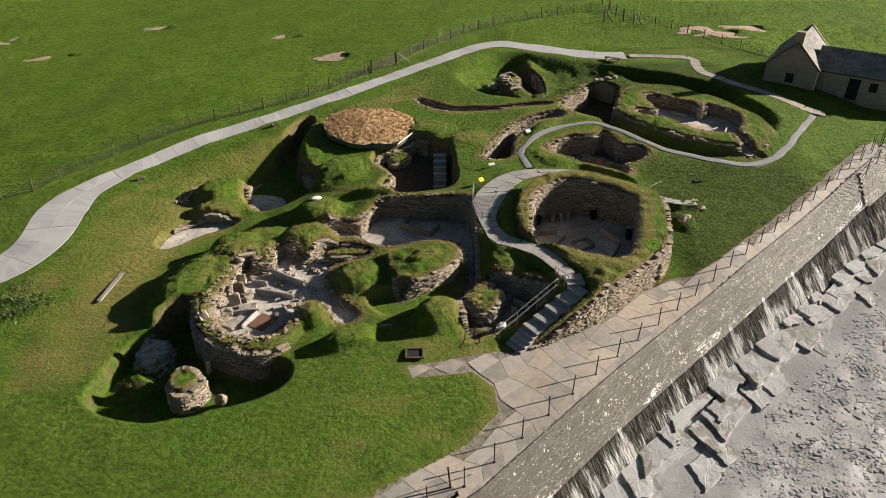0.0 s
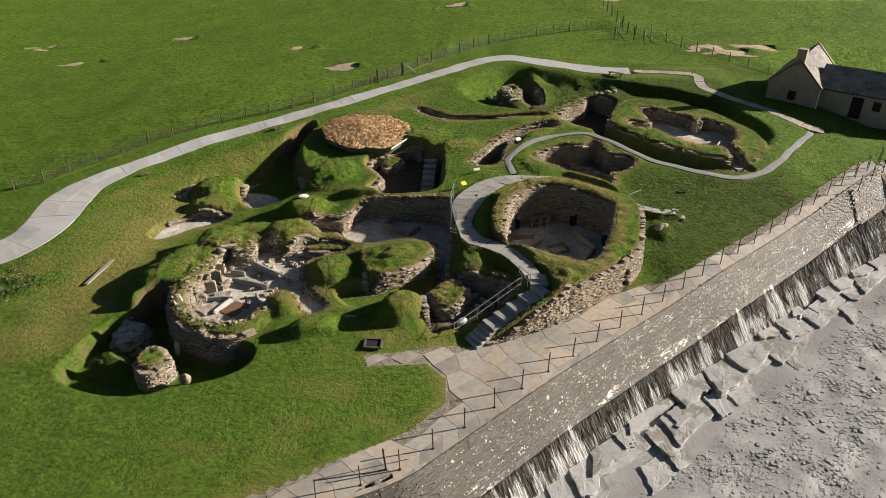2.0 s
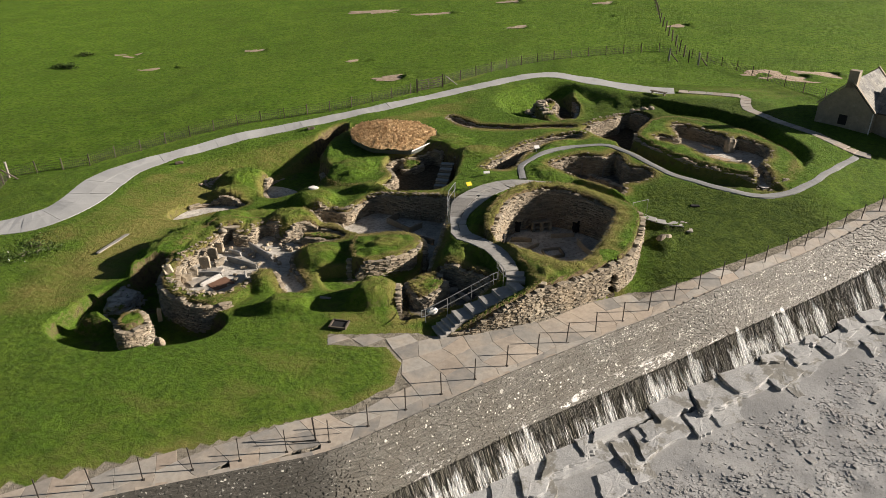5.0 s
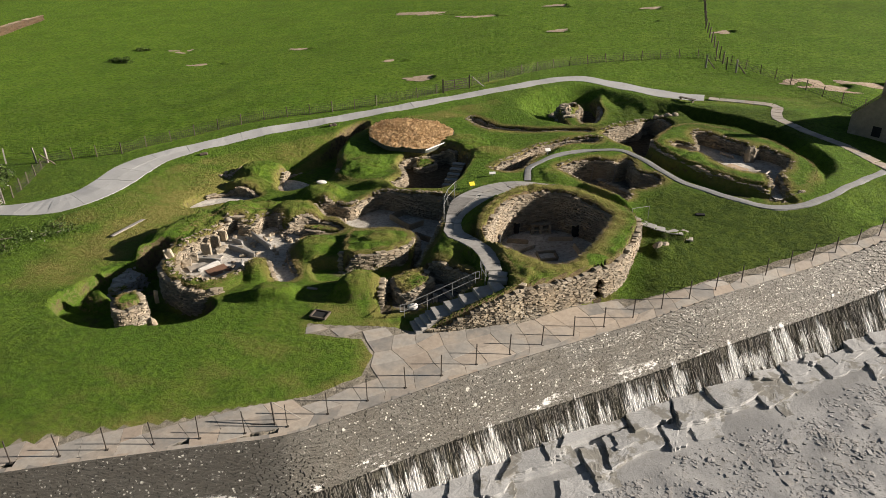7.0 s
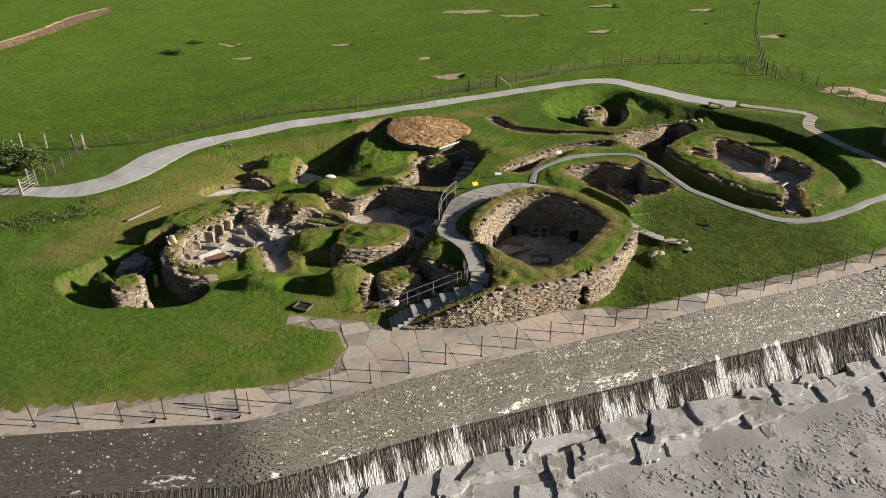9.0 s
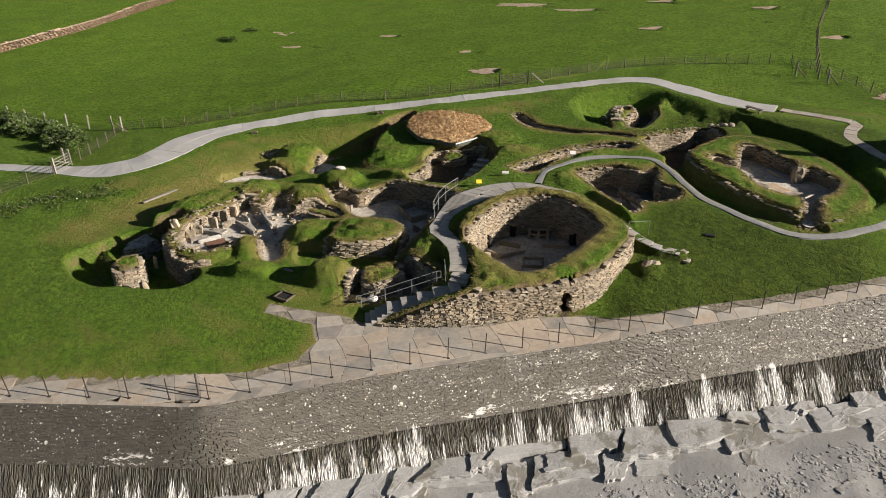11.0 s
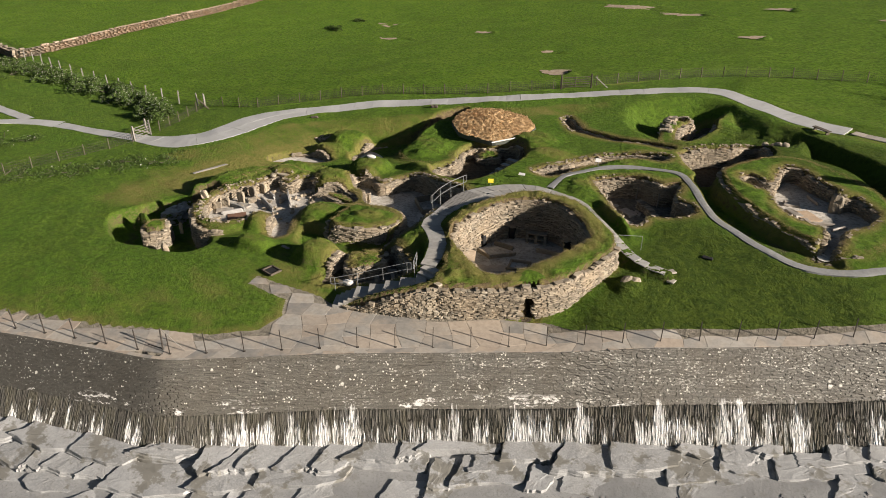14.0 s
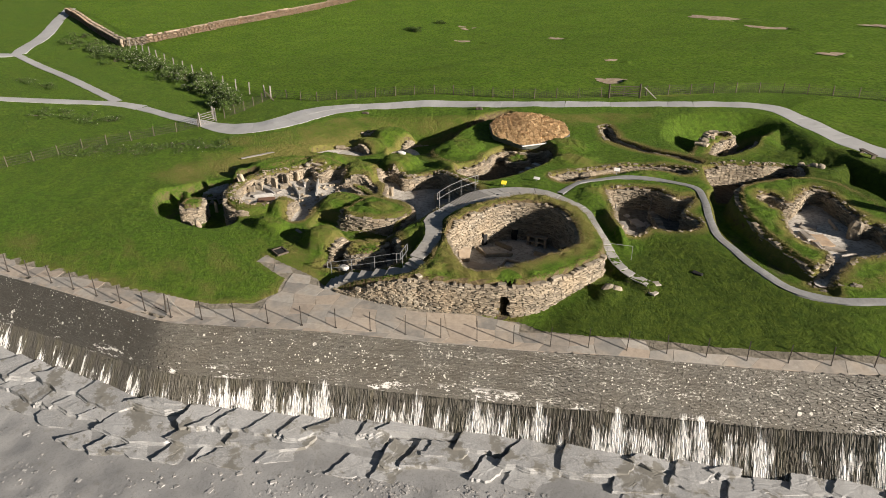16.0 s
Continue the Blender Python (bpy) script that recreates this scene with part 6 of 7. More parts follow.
def build_turf_roof():
    corners = [(-12.1, 65.2), (-11.2, 62.9), (-8.5, 61.1), (-4.5, 61.5), (-2.7, 64.4), (-3.2, 67.0), (-5.6, 68.7), (-9.4, 68.6), (-11.6, 67.2)]
    outline = np.vstack([np.linspace(a, b, 10, endpoint=False) for a, b in zip(np.array(corners), np.roll(np.array(corners), -1, axis=0))])
    outline = (np.roll(outline, 1, axis=0) + outline + np.roll(outline, -1, axis=0)) / 3
    roof = thing("turf_roof", "low domed roof of dead rust-brown turf over a dwelling", "roof", place=(-7.5, 65, 2.2))
    mid = outline.mean(axis=0)
    rim = roof_rim(*outline.T)
    n = len(outline)

    def top(f, p, edge):
        return edge * f + (roof_rim(*mid) + 0.45) * (1 - f) + 0.18 * f * (1 - f) + 0.07 * ripple(p[:, 0], p[:, 1], 0.9) + 0.05 * ripple(p[:, 0] + 9, p[:, 1], 0.45)

    rings = []
    for f in np.linspace(0, 1, 22):
        p = mid + (outline - mid) * f
        rings.append(np.column_stack([p, top(f, p, rim) + 0.05 * RNG.uniform(-1, 1, n)]))
    i = (np.arange(21)[:, None] * n + np.arange(n)[None, :]).ravel()
    j = (np.arange(21)[:, None] * n + (np.arange(n)[None, :] + 1) % n).ravel()
    child(new("turf", from_arrays("turf", np.vstack(rings), np.column_stack([i, j, j + n, i + n]), DEADTURF, True)), roof)
    # tufts of dead grass
    k = 14000
    f, a = np.sqrt(RNG.uniform(0, 1, k)), RNG.integers(0, n, k)
    p = mid + (outline[a] - mid) * f[:, None]
    z = top(f, p, rim[a])
    clump = ease(0.5 + 1.4 * ripple(p[:, 0], p[:, 1], 0.7))
    tall, way = RNG.uniform(0.01, 0.05, k) + 0.08 * clump * RNG.uniform(0.2, 1, k), RNG.uniform(0, 6.28, k)
    dx, dy = np.cos(way), np.sin(way)
    v = np.stack([np.column_stack([p[:, 0] - dy * 0.035, p[:, 1] + dx * 0.035, z - 0.03]), np.column_stack([p[:, 0] + dy * 0.035, p[:, 1] - dx * 0.035, z - 0.03]), np.column_stack([p[:, 0] + dx * 0.13 + dy * 0.02, p[:, 1] + dy * 0.13, z + tall]), np.column_stack([p[:, 0] + dx * 0.13 - dy * 0.02, p[:, 1] + dy * 0.13, z + tall])], axis=1)
    child(tagged(new("dead_grass", from_arrays("dead_grass", v.reshape(-1, 3), np.arange(4 * k).reshape(-1, 4), DEADTURF)), kind="stuff"), roof)
    edge = []
    for out, drop in ((0.0, -0.03), (0.06, -0.02), (0.06, -0.42), (-0.25, -0.45)):
        p = offset_line(np.vstack([outline[-1:], outline, outline[:1]]), -out * left_side(outline))[1:-1]
        edge.append(np.column_stack([p, rim + drop]))
    i = (np.arange(3)[:, None] * n + np.arange(n)[None, :]).ravel()
    j = (np.arange(3)[:, None] * n + (np.arange(n)[None, :] + 1) % n).ravel()
    child(new("fascia", from_arrays("fascia", np.vstack(edge), np.column_stack([i, i + n, j + n, j]), FASCIA)), roof)
    bm = bmesh.new()
    rod(bm, (-4.45, 61.35, 1.92), (-2.55, 64.3, 2.25), 0.07)
    part("gutter", bm, WHITE, roof, "pale grey plastic gutter pipe")


build_turf_roof()

_stair = thing("sunken_steps", "narrow flight of grey slabs down to a passage", "steps", place=(-0.6, 57.5, 1.0))
for _k in range(6):
    _c = (-0.42, 59.6 - 0.84 * _k, 1.55 - 0.22 * _k)
    _bm = bmesh.new()
    box(_bm, _c, (1.2, 0.5, 0.12), RNG.uniform(-4, 4), bevel=0.02)
    part("step", _bm, GREYFLAG, _stair)
    _bm = bmesh.new()
    box(_bm, (_c[0], _c[1], (_c[2] - 0.06 - 0.3) / 2), (1.1, 0.95, max(_c[2] + 0.18, 0.2)), 0)
    part("riser", _bm, RUIN, _stair)


# ---- stone furniture of the dwellings ----
def slab(name, label, category, centre, size, turn=0.0, tilt=(0, 0), material=None, group=""):
    bm = bmesh.new()
    box(bm, (0, 0, 0), size, 0, 1.0, bevel=min(size) * 0.22)
    bmesh.ops.subdivide_edges(bm, edges=[e for e in bm.edges if e.calc_length() > 0.3], cuts=2, use_grid_fill=True)
    shift = Vector(RNG.uniform(-50, 50, 3))
    for v in bm.verts:
        v.co += Vector(RNG.uniform(-0.05, 0.05, 3) * np.array(size))
        v.co += 0.09 * noise.noise_vector(v.co * 2.6 + shift) * min(1.0, 3 * min(size))
    me = bpy.data.meshes.new(name)
    bm.to_mesh(me)
    bm.free()
    me.materials.append(material or RUIN)
    ob = new(name, me)
    ob.matrix_world = pose(*centre, *tilt, turn)
    return tagged(ob, label, category, group)


def boulder(name, label, category, centre, size, turn=0.0, tilt=(0, 0), material=None, group=""):
    bm = bmesh.new()
    bmesh.ops.create_icosphere(bm, subdivisions=2, radius=0.5)
    for v in bm.verts:
        v.co *= 1 + 0.22 * noise.noise(v.co * 2.3 + Vector(centre))
        v.co = Vector((v.co.x * size[0], v.co.y * size[1], v.co.z * size[2]))
    me = bpy.data.meshes.new(name)
    bm.to_mesh(me)
    bm.free()
    me.materials.append(material or RUIN)
    ob = new(name, me)
    ob.matrix_world = pose(*centre, *tilt, turn)
    return tagged(ob, label, category, group)


slab("standing_stone", "tall leaning pointed slab at the corner of a dwelling", "stone", (-16.0, 36.3, 0.75), (0.62, 0.3, 1.7), 30, (6, -10))


def along_floor(name, label, category, a, b, wide, low, high, group, material=None):
    """A slab laid or set on edge between two places."""
    a, b = np.array(a), np.array(b)
    m = (a + b) / 2
    slab(name, label, category, (*m, (low + high) / 2), (float(np.linalg.norm(b - a)), wide, high - low), math.degrees(math.atan2(b[1] - a[1], b[0] - a[0])), group=group, material=material)


for _a, _b, _w, _h in (((-12.95, 42.6), (-10.3, 40.95), 0.17, 0.5), ((-13.6, 40.25), (-10.9, 39.55), 0.17, 0.42), ((-15.0, 37.75), (-12.9, 38.05), 0.16, 0.36), ((-13.7, 36.3), (-13.0, 37.9), 0.2, 0.3), ((-11.4, 38.6), (-10.6, 37.4), 0.16, 0.3), ((-14.2, 41.6), (-13.0, 41.2), 0.18, 0.32)):
    along_floor("kerb_slab", "low pale stone kerb on the clay floor", "kerb stone", _a, _b, _w, -0.1, _h, "floor kerbs", GREYFLAG)
for _a, _b, _w in (((-14.6, 36.3), (-13.8, 37.4), 0.9), ((-14.5, 38.4), (-13.2, 38.7), 0.7), ((-12.0, 35.5), (-11.1, 36.9), 0.6), ((-13.4, 35.4), (-12.5, 35.1), 0.5)):
    along_floor("floor_slab", "flat pale slab lying on the clay", "stone slab", _a, _b, _w, -0.04, 0.14, "fallen slabs", FLAG)
for _x, _y, _h, _t in ((-14.75, 40.15, 1.15, 10), (-14.75, 38.95, 1.05, 15), (-13.95, 39.5, 0.55, 60), (-15.0, 37.55, 0.85, 25), (-15.0, 36.7, 0.75, 40), (-14.9, 41.4, 1.0, 0)):
    slab("upright_slab", "upright stone slab that divides a cell", "stone slab", (_x, _y, _h / 2 - 0.08), (0.75, 0.24, _h), _t, group="upright slabs")
slab("hearth", "square stone hearth with reddish burnt earth", "hearth", (-12.45, 36.95, 0.0), (1.5, 1.35, 0.08), 62, material=plain("burnt_earth", (0.20, 0.11, 0.07), 0.95))
boulder("round_stone", "pale round capstone on the wall top", "stone", (-15.2, 42.75, 1.2), (0.75, 0.6, 0.4))
slab("lintel", "long stone lintel over a doorway", "lintel", (-14.8, 43.75, 1.05), (1.2, 0.6, 0.2), 10)
boulder("quern", "white hollowed quern stone lying on turf", "stone", (-10.7, 50.9, 1.85), (0.95, 0.55, 0.36), 25, (6, 8), QUARTZ)
for _a, _b in (((-3.6, 49.6), (-1.3, 48.2)), ((-3.5, 49.7), (-2.9, 50.8)), ((-1.2, 48.2), (-0.5, 49.4)), ((-0.4, 47.0), (1.2, 46.4))):
    along_floor("box_bed_slab", "upright slab of a stone box bed", "stone slab", _a, _b, 0.13, -0.4, 0.2, "box bed slabs")
slab("door_jamb", "upright pale jamb stone of a low doorway", "stone slab", (-6.75, 46.85, 0.05), (0.45, 0.3, 1.0), 20)
for _k in range(80):
    _x, _y = (-10.0 + RNG.uniform(-2.5, 2.5), 42.6 + RNG.uniform(-1.5, 2.0)) if _k < 30 else (RNG.uniform(-15, -8), RNG.uniform(35.5, 44))
    if inside(PIT_LINES["west_house"][0], np.array([_x]), np.array([_y]))[0] < -0.15:
        slab("fallen_stone", "loose stone fallen from a wall", "stone", (_x, _y, 0.06), (RNG.uniform(0.2, 0.6), RNG.uniform(0.15, 0.35), RNG.uniform(0.1, 0.25)), RNG.uniform(0, 180), group="fallen stones")
# largest dwelling: dresser, hearth, beds and cells shaded by black blocks
dresser = thing("stone_dresser", "stone dresser with shelves against the wall", "dresser", place=(9.5, 49.8, 0.1))
for _n, _c, _s in (("shelf", (9.5, 49.8, 0.5), (1.7, 0.45, 0.08)), ("shelf", (9.5, 49.8, 0.95), (1.7, 0.45, 0.08)), ("pier", (8.85, 49.52, 0.5), (0.22, 0.4, 0.8)), ("pier", (9.5, 49.8, 0.5), (0.22, 0.4, 0.8)), ("pier", (10.15, 50.08, 0.5), (0.22, 0.4, 0.8))):
    _bm = bmesh.new()
    box(_bm, _c, _s, 23, bevel=0.02)
    part(_n, _bm, RUIN, dresser)
for _a, _b, _h in (((7.0, 45.7), (8.5, 45.4), 0.45), ((8.4, 45.5), (9.5, 47.1), 0.4), ((7.3, 47.4), (8.9, 47.6), 0.5), ((9.9, 46.2), (11.2, 46.8), 0.35), ((10.3, 45.0), (11.6, 45.6), 0.35), ((9.9, 46.1), (10.4, 45.1), 0.35), ((11.2, 46.7), (11.6, 45.7), 0.35), ((12.5, 48.0), (13.6, 46.0), 0.6), ((13.6, 45.8), (12.6, 43.8), 0.5), ((10.4, 48.6), (12.2, 49.2), 0.5)):
    along_floor("kerb_slab", "low stone kerb round the hearth and beds", "kerb stone", _a, _b, 0.15, 0.05, _h, "floor kerbs")
for _x, _y, _l, _t in ((9.0, 44.0, 1.4, 20), (10.6, 43.6, 1.5, 25), (9.8, 44.7, 1.2, 40), (11.8, 44.6, 1.3, 30)):
    slab("floor_slab", "pale worn slab on the dusty floor", "stone slab", (_x, _y, 0.11), (_l, 0.9, 0.1), _t, group="dwelling floor slabs", material=FLAG)
slab("upright_slab", "tall brown slab upright beside the entry", "stone slab", (7.9, 43.6, 0.7), (0.9, 0.2, 1.25), 60, (4, 0), DYKE, "upright slabs")
slab("lintel", "stone lintel over the narrow doorway", "lintel", (14.95, 41.22, 1.68), (0.9, 0.36, 0.1), 42)
_g = np.linspace(-0.8, 0.8, 9)
_gx, _gy = np.meshgrid(14.9 + _g, 41.6 + _g)
_keep = SHELF_LINES["big_house"][0]
_cz = terrain(_gx.ravel(), _gy.ravel(), ("doorway",)) - 0.03
_i = (np.arange(8)[:, None] * 9 + np.arange(8)[None, :]).ravel()
_in = inside(_keep, _gx.ravel(), _gy.ravel()) < -0.16
_i = _i[_in[_i] & _in[_i + 1] & _in[_i + 9] & _in[_i + 10]]
tagged(new("turf_cap", from_arrays("turf_cap", np.column_stack([_gx.ravel(), _gy.ravel(), _cz]), np.column_stack([_i, _i + 1, _i + 10, _i + 9]), TURF, smooth=True)), "strip of turf lying over the doorway passage", "turf", kind="structure")
# solid black blocks stand in for the shade inside the wall cells
for _x, _y, _t in ((6.55, 46.7, 82), (7.5, 49.2, 50), (12.3, 50.05, -20), (14.65, 46.8, -80)):
    slab("cell_door", "black block painted as the shade in a low wall cell", "opening", (_x, _y, 0.65), (0.7, 0.5, 1.05), _t - 90, material=BLACK, group="wall cells")
    slab("lintel", "stone lintel over a wall cell", "lintel", (_x, _y, 1.24), (0.95, 0.42, 0.1), _t - 90, group="cell lintels")
# oval dwelling
slab("hearth", "large stone hearth with reddish slabs", "hearth", (24.6, 63.7, 2.22), (1.9, 1.4, 0.16), -35, material=DYKE)
for _x, _y, _l, _w, _t, _h in ((23.7, 63.6, 1.5, 0.6, -35, 2.24), (25.2, 62.6, 1.5, 0.4, -38, 2.26), (26.0, 63.0, 1.5, 0.18, 30, 2.3), (27.2, 62.6, 1.3, 0.2, 60, 2.45), (23.0, 65.2, 1.2, 0.8, 20, 2.22), (24.0, 66.9, 1.6, 0.2, -45, 2.34), (26.6, 61.6, 1.2, 0.5, -35, 2.24)):
    slab("floor_slab", "flat slab on the floor of the oval dwelling", "stone slab", (_x, _y, _h), (_l, _w, 0.25), _t, group="oval dwelling slabs", material=FLAG)
slab("stone_pier", "square pier of stacked slabs", "pier", (25.9, 66.1, 2.75), (0.9, 0.8, 1.5), 20)
# small dwelling
for _x, _y, _l, _w, _t in ((12.4, 56.6, 1.3, 0.7, -40), (13.6, 56.0, 1.2, 0.6, 10), (12.9, 57.8, 1.4, 0.8, -20), (14.4, 55.2, 1.0, 0.6, 35), (14.9, 57.6, 1.3, 0.5, -50)):
    slab("floor_slab", "broken flat slab on the dark floor", "stone slab", (_x, _y, 0.98), (_l, _w, 0.14), _t, group="broken slabs", material=FLAG)
dry_wall("low dark stone partition in the small dwelling", curve([(13.0, 59.3), (14.2, 58.6), (15.6, 57.4), (16.6, 56.6)], 0.25, closed=False), False, 1, 40, depth=0.55, top=lambda x, y: 1.55 + 0.12 * ripple(x, y, 0.9), base=lambda x, y: 0.8 + 0 * x)
for _k in range(16):
    _x, _y = RNG.uniform(11.2, 14.8), RNG.uniform(54.6, 58.4)
    if inside(PIT_LINES["small_house"][0], np.array([_x]), np.array([_y]))[0] < -0.3:
        slab("fallen_stone", "loose stone on the small dwelling's floor", "stone", (_x, _y, 0.98), (RNG.uniform(0.25, 0.7), RNG.uniform(0.2, 0.4), RNG.uniform(0.1, 0.22)), RNG.uniform(0, 180), group="fallen stones", material=FLAG)
for _x, _y, _h in ((12.2, 60.3, 1.35), (10.6, 57.0, 1.5), (11.3, 56.8, 1.5), (14.2, 60.2, 1.3)):
    slab("prop_post", "pale timber prop in the small dwelling", "post", (_x, _y, 0.9 + _h / 2), (0.10, 0.10, _h), 15, (3, 4), WOOD, "timber props")
for _x, _y, _z, _l, _t in ((4.6, 37.5, 0.2, 0.75, 20), (5.2, 38.5, 0.0, 1.3, -40), (4.0, 39.2, 0.0, 1.2, 30)):
    slab("upright_slab", "upright stone in the sunken cell", "stone slab", (_x, _y, _z), (0.32 if _z else _l, 0.25, 0.9 if _z else 0.5), _t, group="upright slabs", material=FLAG)
boulder("pale_stone", "pale rounded stone at the cell's lip", "stone", (3.6, 35.7, 0.5), (0.8, 0.5, 0.5), 30, material=QUARTZ)
# west pit
boulder("leaning_stone", "brown rounded stone leaning in the pit", "stone", (-13.9, 30.9, -1.2), (0.75, 0.5, 1.2), 20, (15, 10))
slab("leaning_slab", "small slab upright in the pit", "stone slab", (-15.2, 33.2, -0.6), (0.3, 0.2, 1.1), 40, (5, 5))
for _x, _y, _z, _h in ((18.6, 47.2, 1.35, 1.3), (19.1, 47.6, 1.4, 0.9), (18.9, 46.7, 1.0, 1.0)):
    boulder("lawn_rock", "rough pale rock breaking the turf slope", "rock", (_x, _y, _z), (0.9, 0.7, _h), 40 + 30 * _h, (20 * _h, 10), group="slope rocks")
for _x, _y, _l in ((20.4, 49.9, 0.8), (20.9, 49.2, 0.5)):
    slab("loose_flag", "loose flat stone at the path's end", "stone slab", (_x, _y, level(_x, _y) + 0.04), (_l, 0.5, 0.12), RNG.uniform(0, 90), group="loose flags", material=FLAG)
# ruins at the back of the diggings
for _k in range(26):
    _s = _k / 25
    _x, _y = 5.4 + 2.6 * _s + RNG.uniform(-0.5, 0.5), 79.4 - 6.0 * _s + RNG.uniform(-0.7, 0.7)
    slab("ruin_stone", "weathered stone of a ruined wall head", "stone", (_x, _y, level(_x, _y) + 0.08), (RNG.uniform(0.4, 1.0), RNG.uniform(0.3, 0.6), RNG.uniform(0.15, 0.4)), RNG.uniform(0, 180), group="ruin stones")
for _x, _y, _l in ((18.2, 75.2, 1.0), (17.6, 75.8, 0.8), (18.9, 74.7, 0.7), (17.0, 75.2, 0.7), (16.0, 74.2, 0.6)):
    boulder("ruin_stone", "weathered stone on a grassy wall top", "stone", (_x, _y, level(_x, _y) + 0.15), (_l, 0.6, 0.5), group="ruin stones")

# ---- bare scrapes in the pasture ----
def scrape(x, y, a, b):
    """A bare sandy hollow with a low turf lip on its sunward side."""
    ob = thing("sand_scrape", "bare sandy scrape worn in the pasture turf", "scrape", "sand scrapes", place=(x, y, level(x, y)))
    k = 36
    way = np.arange(k) / k * 6.2832
    wob = 1 + 0.25 * np.sin(2 * way + x) + 0.2 * np.sin(3 * way + y) + 0.12 * np.sin(7 * way + x) + RNG.uniform(-0.2, 0.2, k)
    rings = []
    for f in (1.0, 0.75, 0.4, 0.02):
        px, py = x + a * wob * f * np.cos(way), y + b * wob * f * np.sin(way)
        rings.append(np.column_stack([px, py, terrain(px, py) + 0.05 + 0.05 * (1 - f)]))
    i = (np.arange(3)[:, None] * k + np.arange(k)[None, :]).ravel()
    j = (np.arange(3)[:, None] * k + (np.arange(k)[None, :] + 1) % k).ravel()
    child(new("sand", from_arrays("sand", np.vstack(rings), np.column_stack([i, j, j + k, i + k]), SAND, True)), ob)
    lip = []
    arc = np.linspace(-0.9, 0.9, 12) + RNG.uniform(-0.3, 0.4)
    for out, up in ((0.85, 0.0), (0.93, 0.32), (1.12, 0.38), (1.6, 0.0)):
        px, py = x + a * out * np.cos(arc), y + b * out * np.sin(arc)
        lip.append(np.column_stack([px, py, terrain(px, py) + up * np.sin(np.linspace(0, 3.14, 12)) * RNG.uniform(0.7, 1.1, 12)]))
    i = (np.arange(3)[:, None] * 12 + np.arange(11)[None, :]).ravel()
    child(new("turf_lip", from_arrays("turf_lip", np.vstack(lip), np.column_stack([i, i + 12, i + 13, i + 1]), TURF, True)), ob)


SAND = Nodes("bare_sand")
SAND = SAND.done(SAND.mix(SAND.ramp(SAND.noise(1.5, 6, 0.7), 0.35, 0.7), (0.28, 0.21, 0.14), (0.52, 0.42, 0.31)), 0.95, SAND.noise(6, 5, 0.7), 0.6, 0.08)
for _s in SCRAPES:
    scrape(_s[0], _s[1], _s[2] * 0.72, _s[3] * 0.75)

# ---- small fittings ----
_hatch = thing("drain_hatch", "dark metal grating in a timber frame sunk in grass", "hatch", place=(-2.05, 33.25, 0.25))
for _n, _c, _s, _m in (("grating", (-2.05, 33.25, 0.22), (0.95, 0.75, 0.04), BLACK), ("frame_side", (-2.58, 33.25, 0.25), (0.1, 0.95, 0.14), POST), ("frame_side", (-1.52, 33.25, 0.25), (0.1, 0.95, 0.14), POST), ("frame_side", (-2.05, 33.68, 0.25), (1.1, 0.1, 0.14), POST), ("frame_side", (-2.05, 32.82, 0.25), (1.1, 0.1, 0.14), POST)):
    _bm = bmesh.new()
    box(_bm, (_c[0], _c[1], _c[2] - 0.17 + level(-2.05, 33.25)), _s, 0)
    part(_n, _bm, _m, _hatch)
slab("plank", "long pale plank lying on dry grass", "plank", (-24.7, 41.7, level(-24.7, 41.7) + 0.06), (3.4, 0.32, 0.10), 84, material=WOOD)
slab("plank", "short pale board on the turf", "plank", (-4.0, 35.9, level(-4.0, 35.9) + 0.05), (0.75, 0.25, 0.08), 5, material=WOOD)


def sign(label, x, y, tall, size, turn, material, tip=35):
    z = level(x, y)
    ob = thing("sign", label, "sign", "signs", place=(x, y, z))
    bm = bmesh.new()
    rod(bm, (x, y, z - 0.2), (x, y, z + tall), 0.03)
    part("post", bm, STEEL, ob)
    bm = bmesh.new()
    box(bm, (x, y, z + tall), (size[0], size[1], 0.04), turn, tilt=(tip, 0))
    panel = part("panel", bm, material, ob)
    for k in range(3):
        bm = bmesh.new()
        m = pose(x, y, z + tall, tip, 0, turn) @ Matrix.Translation((0, size[1] * (0.25 - 0.25 * k), 0.024))
        made = bmesh.ops.create_cube(bm, size=1.0)["verts"]
        bmesh.ops.transform(bm, matrix=m @ Matrix.Diagonal((size[0] * 0.7, size[1] * 0.09, 0.006, 1)), verts=made)
        part("text_bar", bm, BLACK, panel)


sign("small yellow warning sign on a post", 3.05, 52.0, 0.35, (0.45, 0.38), 35, YELLOW)
sign("small white information panel by the boardwalk", 2.2, 49.0, 1.0, (0.42, 0.34), 60, WHITE)
sign("white information panel by the ring path", 7.9, 60.9, 0.5, (0.5, 0.36), 30, WHITE)
sign("low white information panel in grass", 4.1, 54.9, 0.25, (0.55, 0.25), 20, WHITE)
_bench = thing("bench", "low dark timber bench beside the path", "bench", place=(20.0, 81.0, level(20.0, 81.0)))
for _n, _c, _s in (("seat", (20.0, 81.0, 0.36), (1.9, 0.45, 0.07)), ("leg", (19.35, 81.35, 0.14), (0.1, 0.4, 0.45)), ("leg", (20.65, 80.65, 0.14), (0.1, 0.4, 0.45))):
    _bm = bmesh.new()
    box(_bm, (_c[0], _c[1], _c[2] + level(20.0, 81.0)), _s, -28)
    part(_n, _bm, POST, _bench)
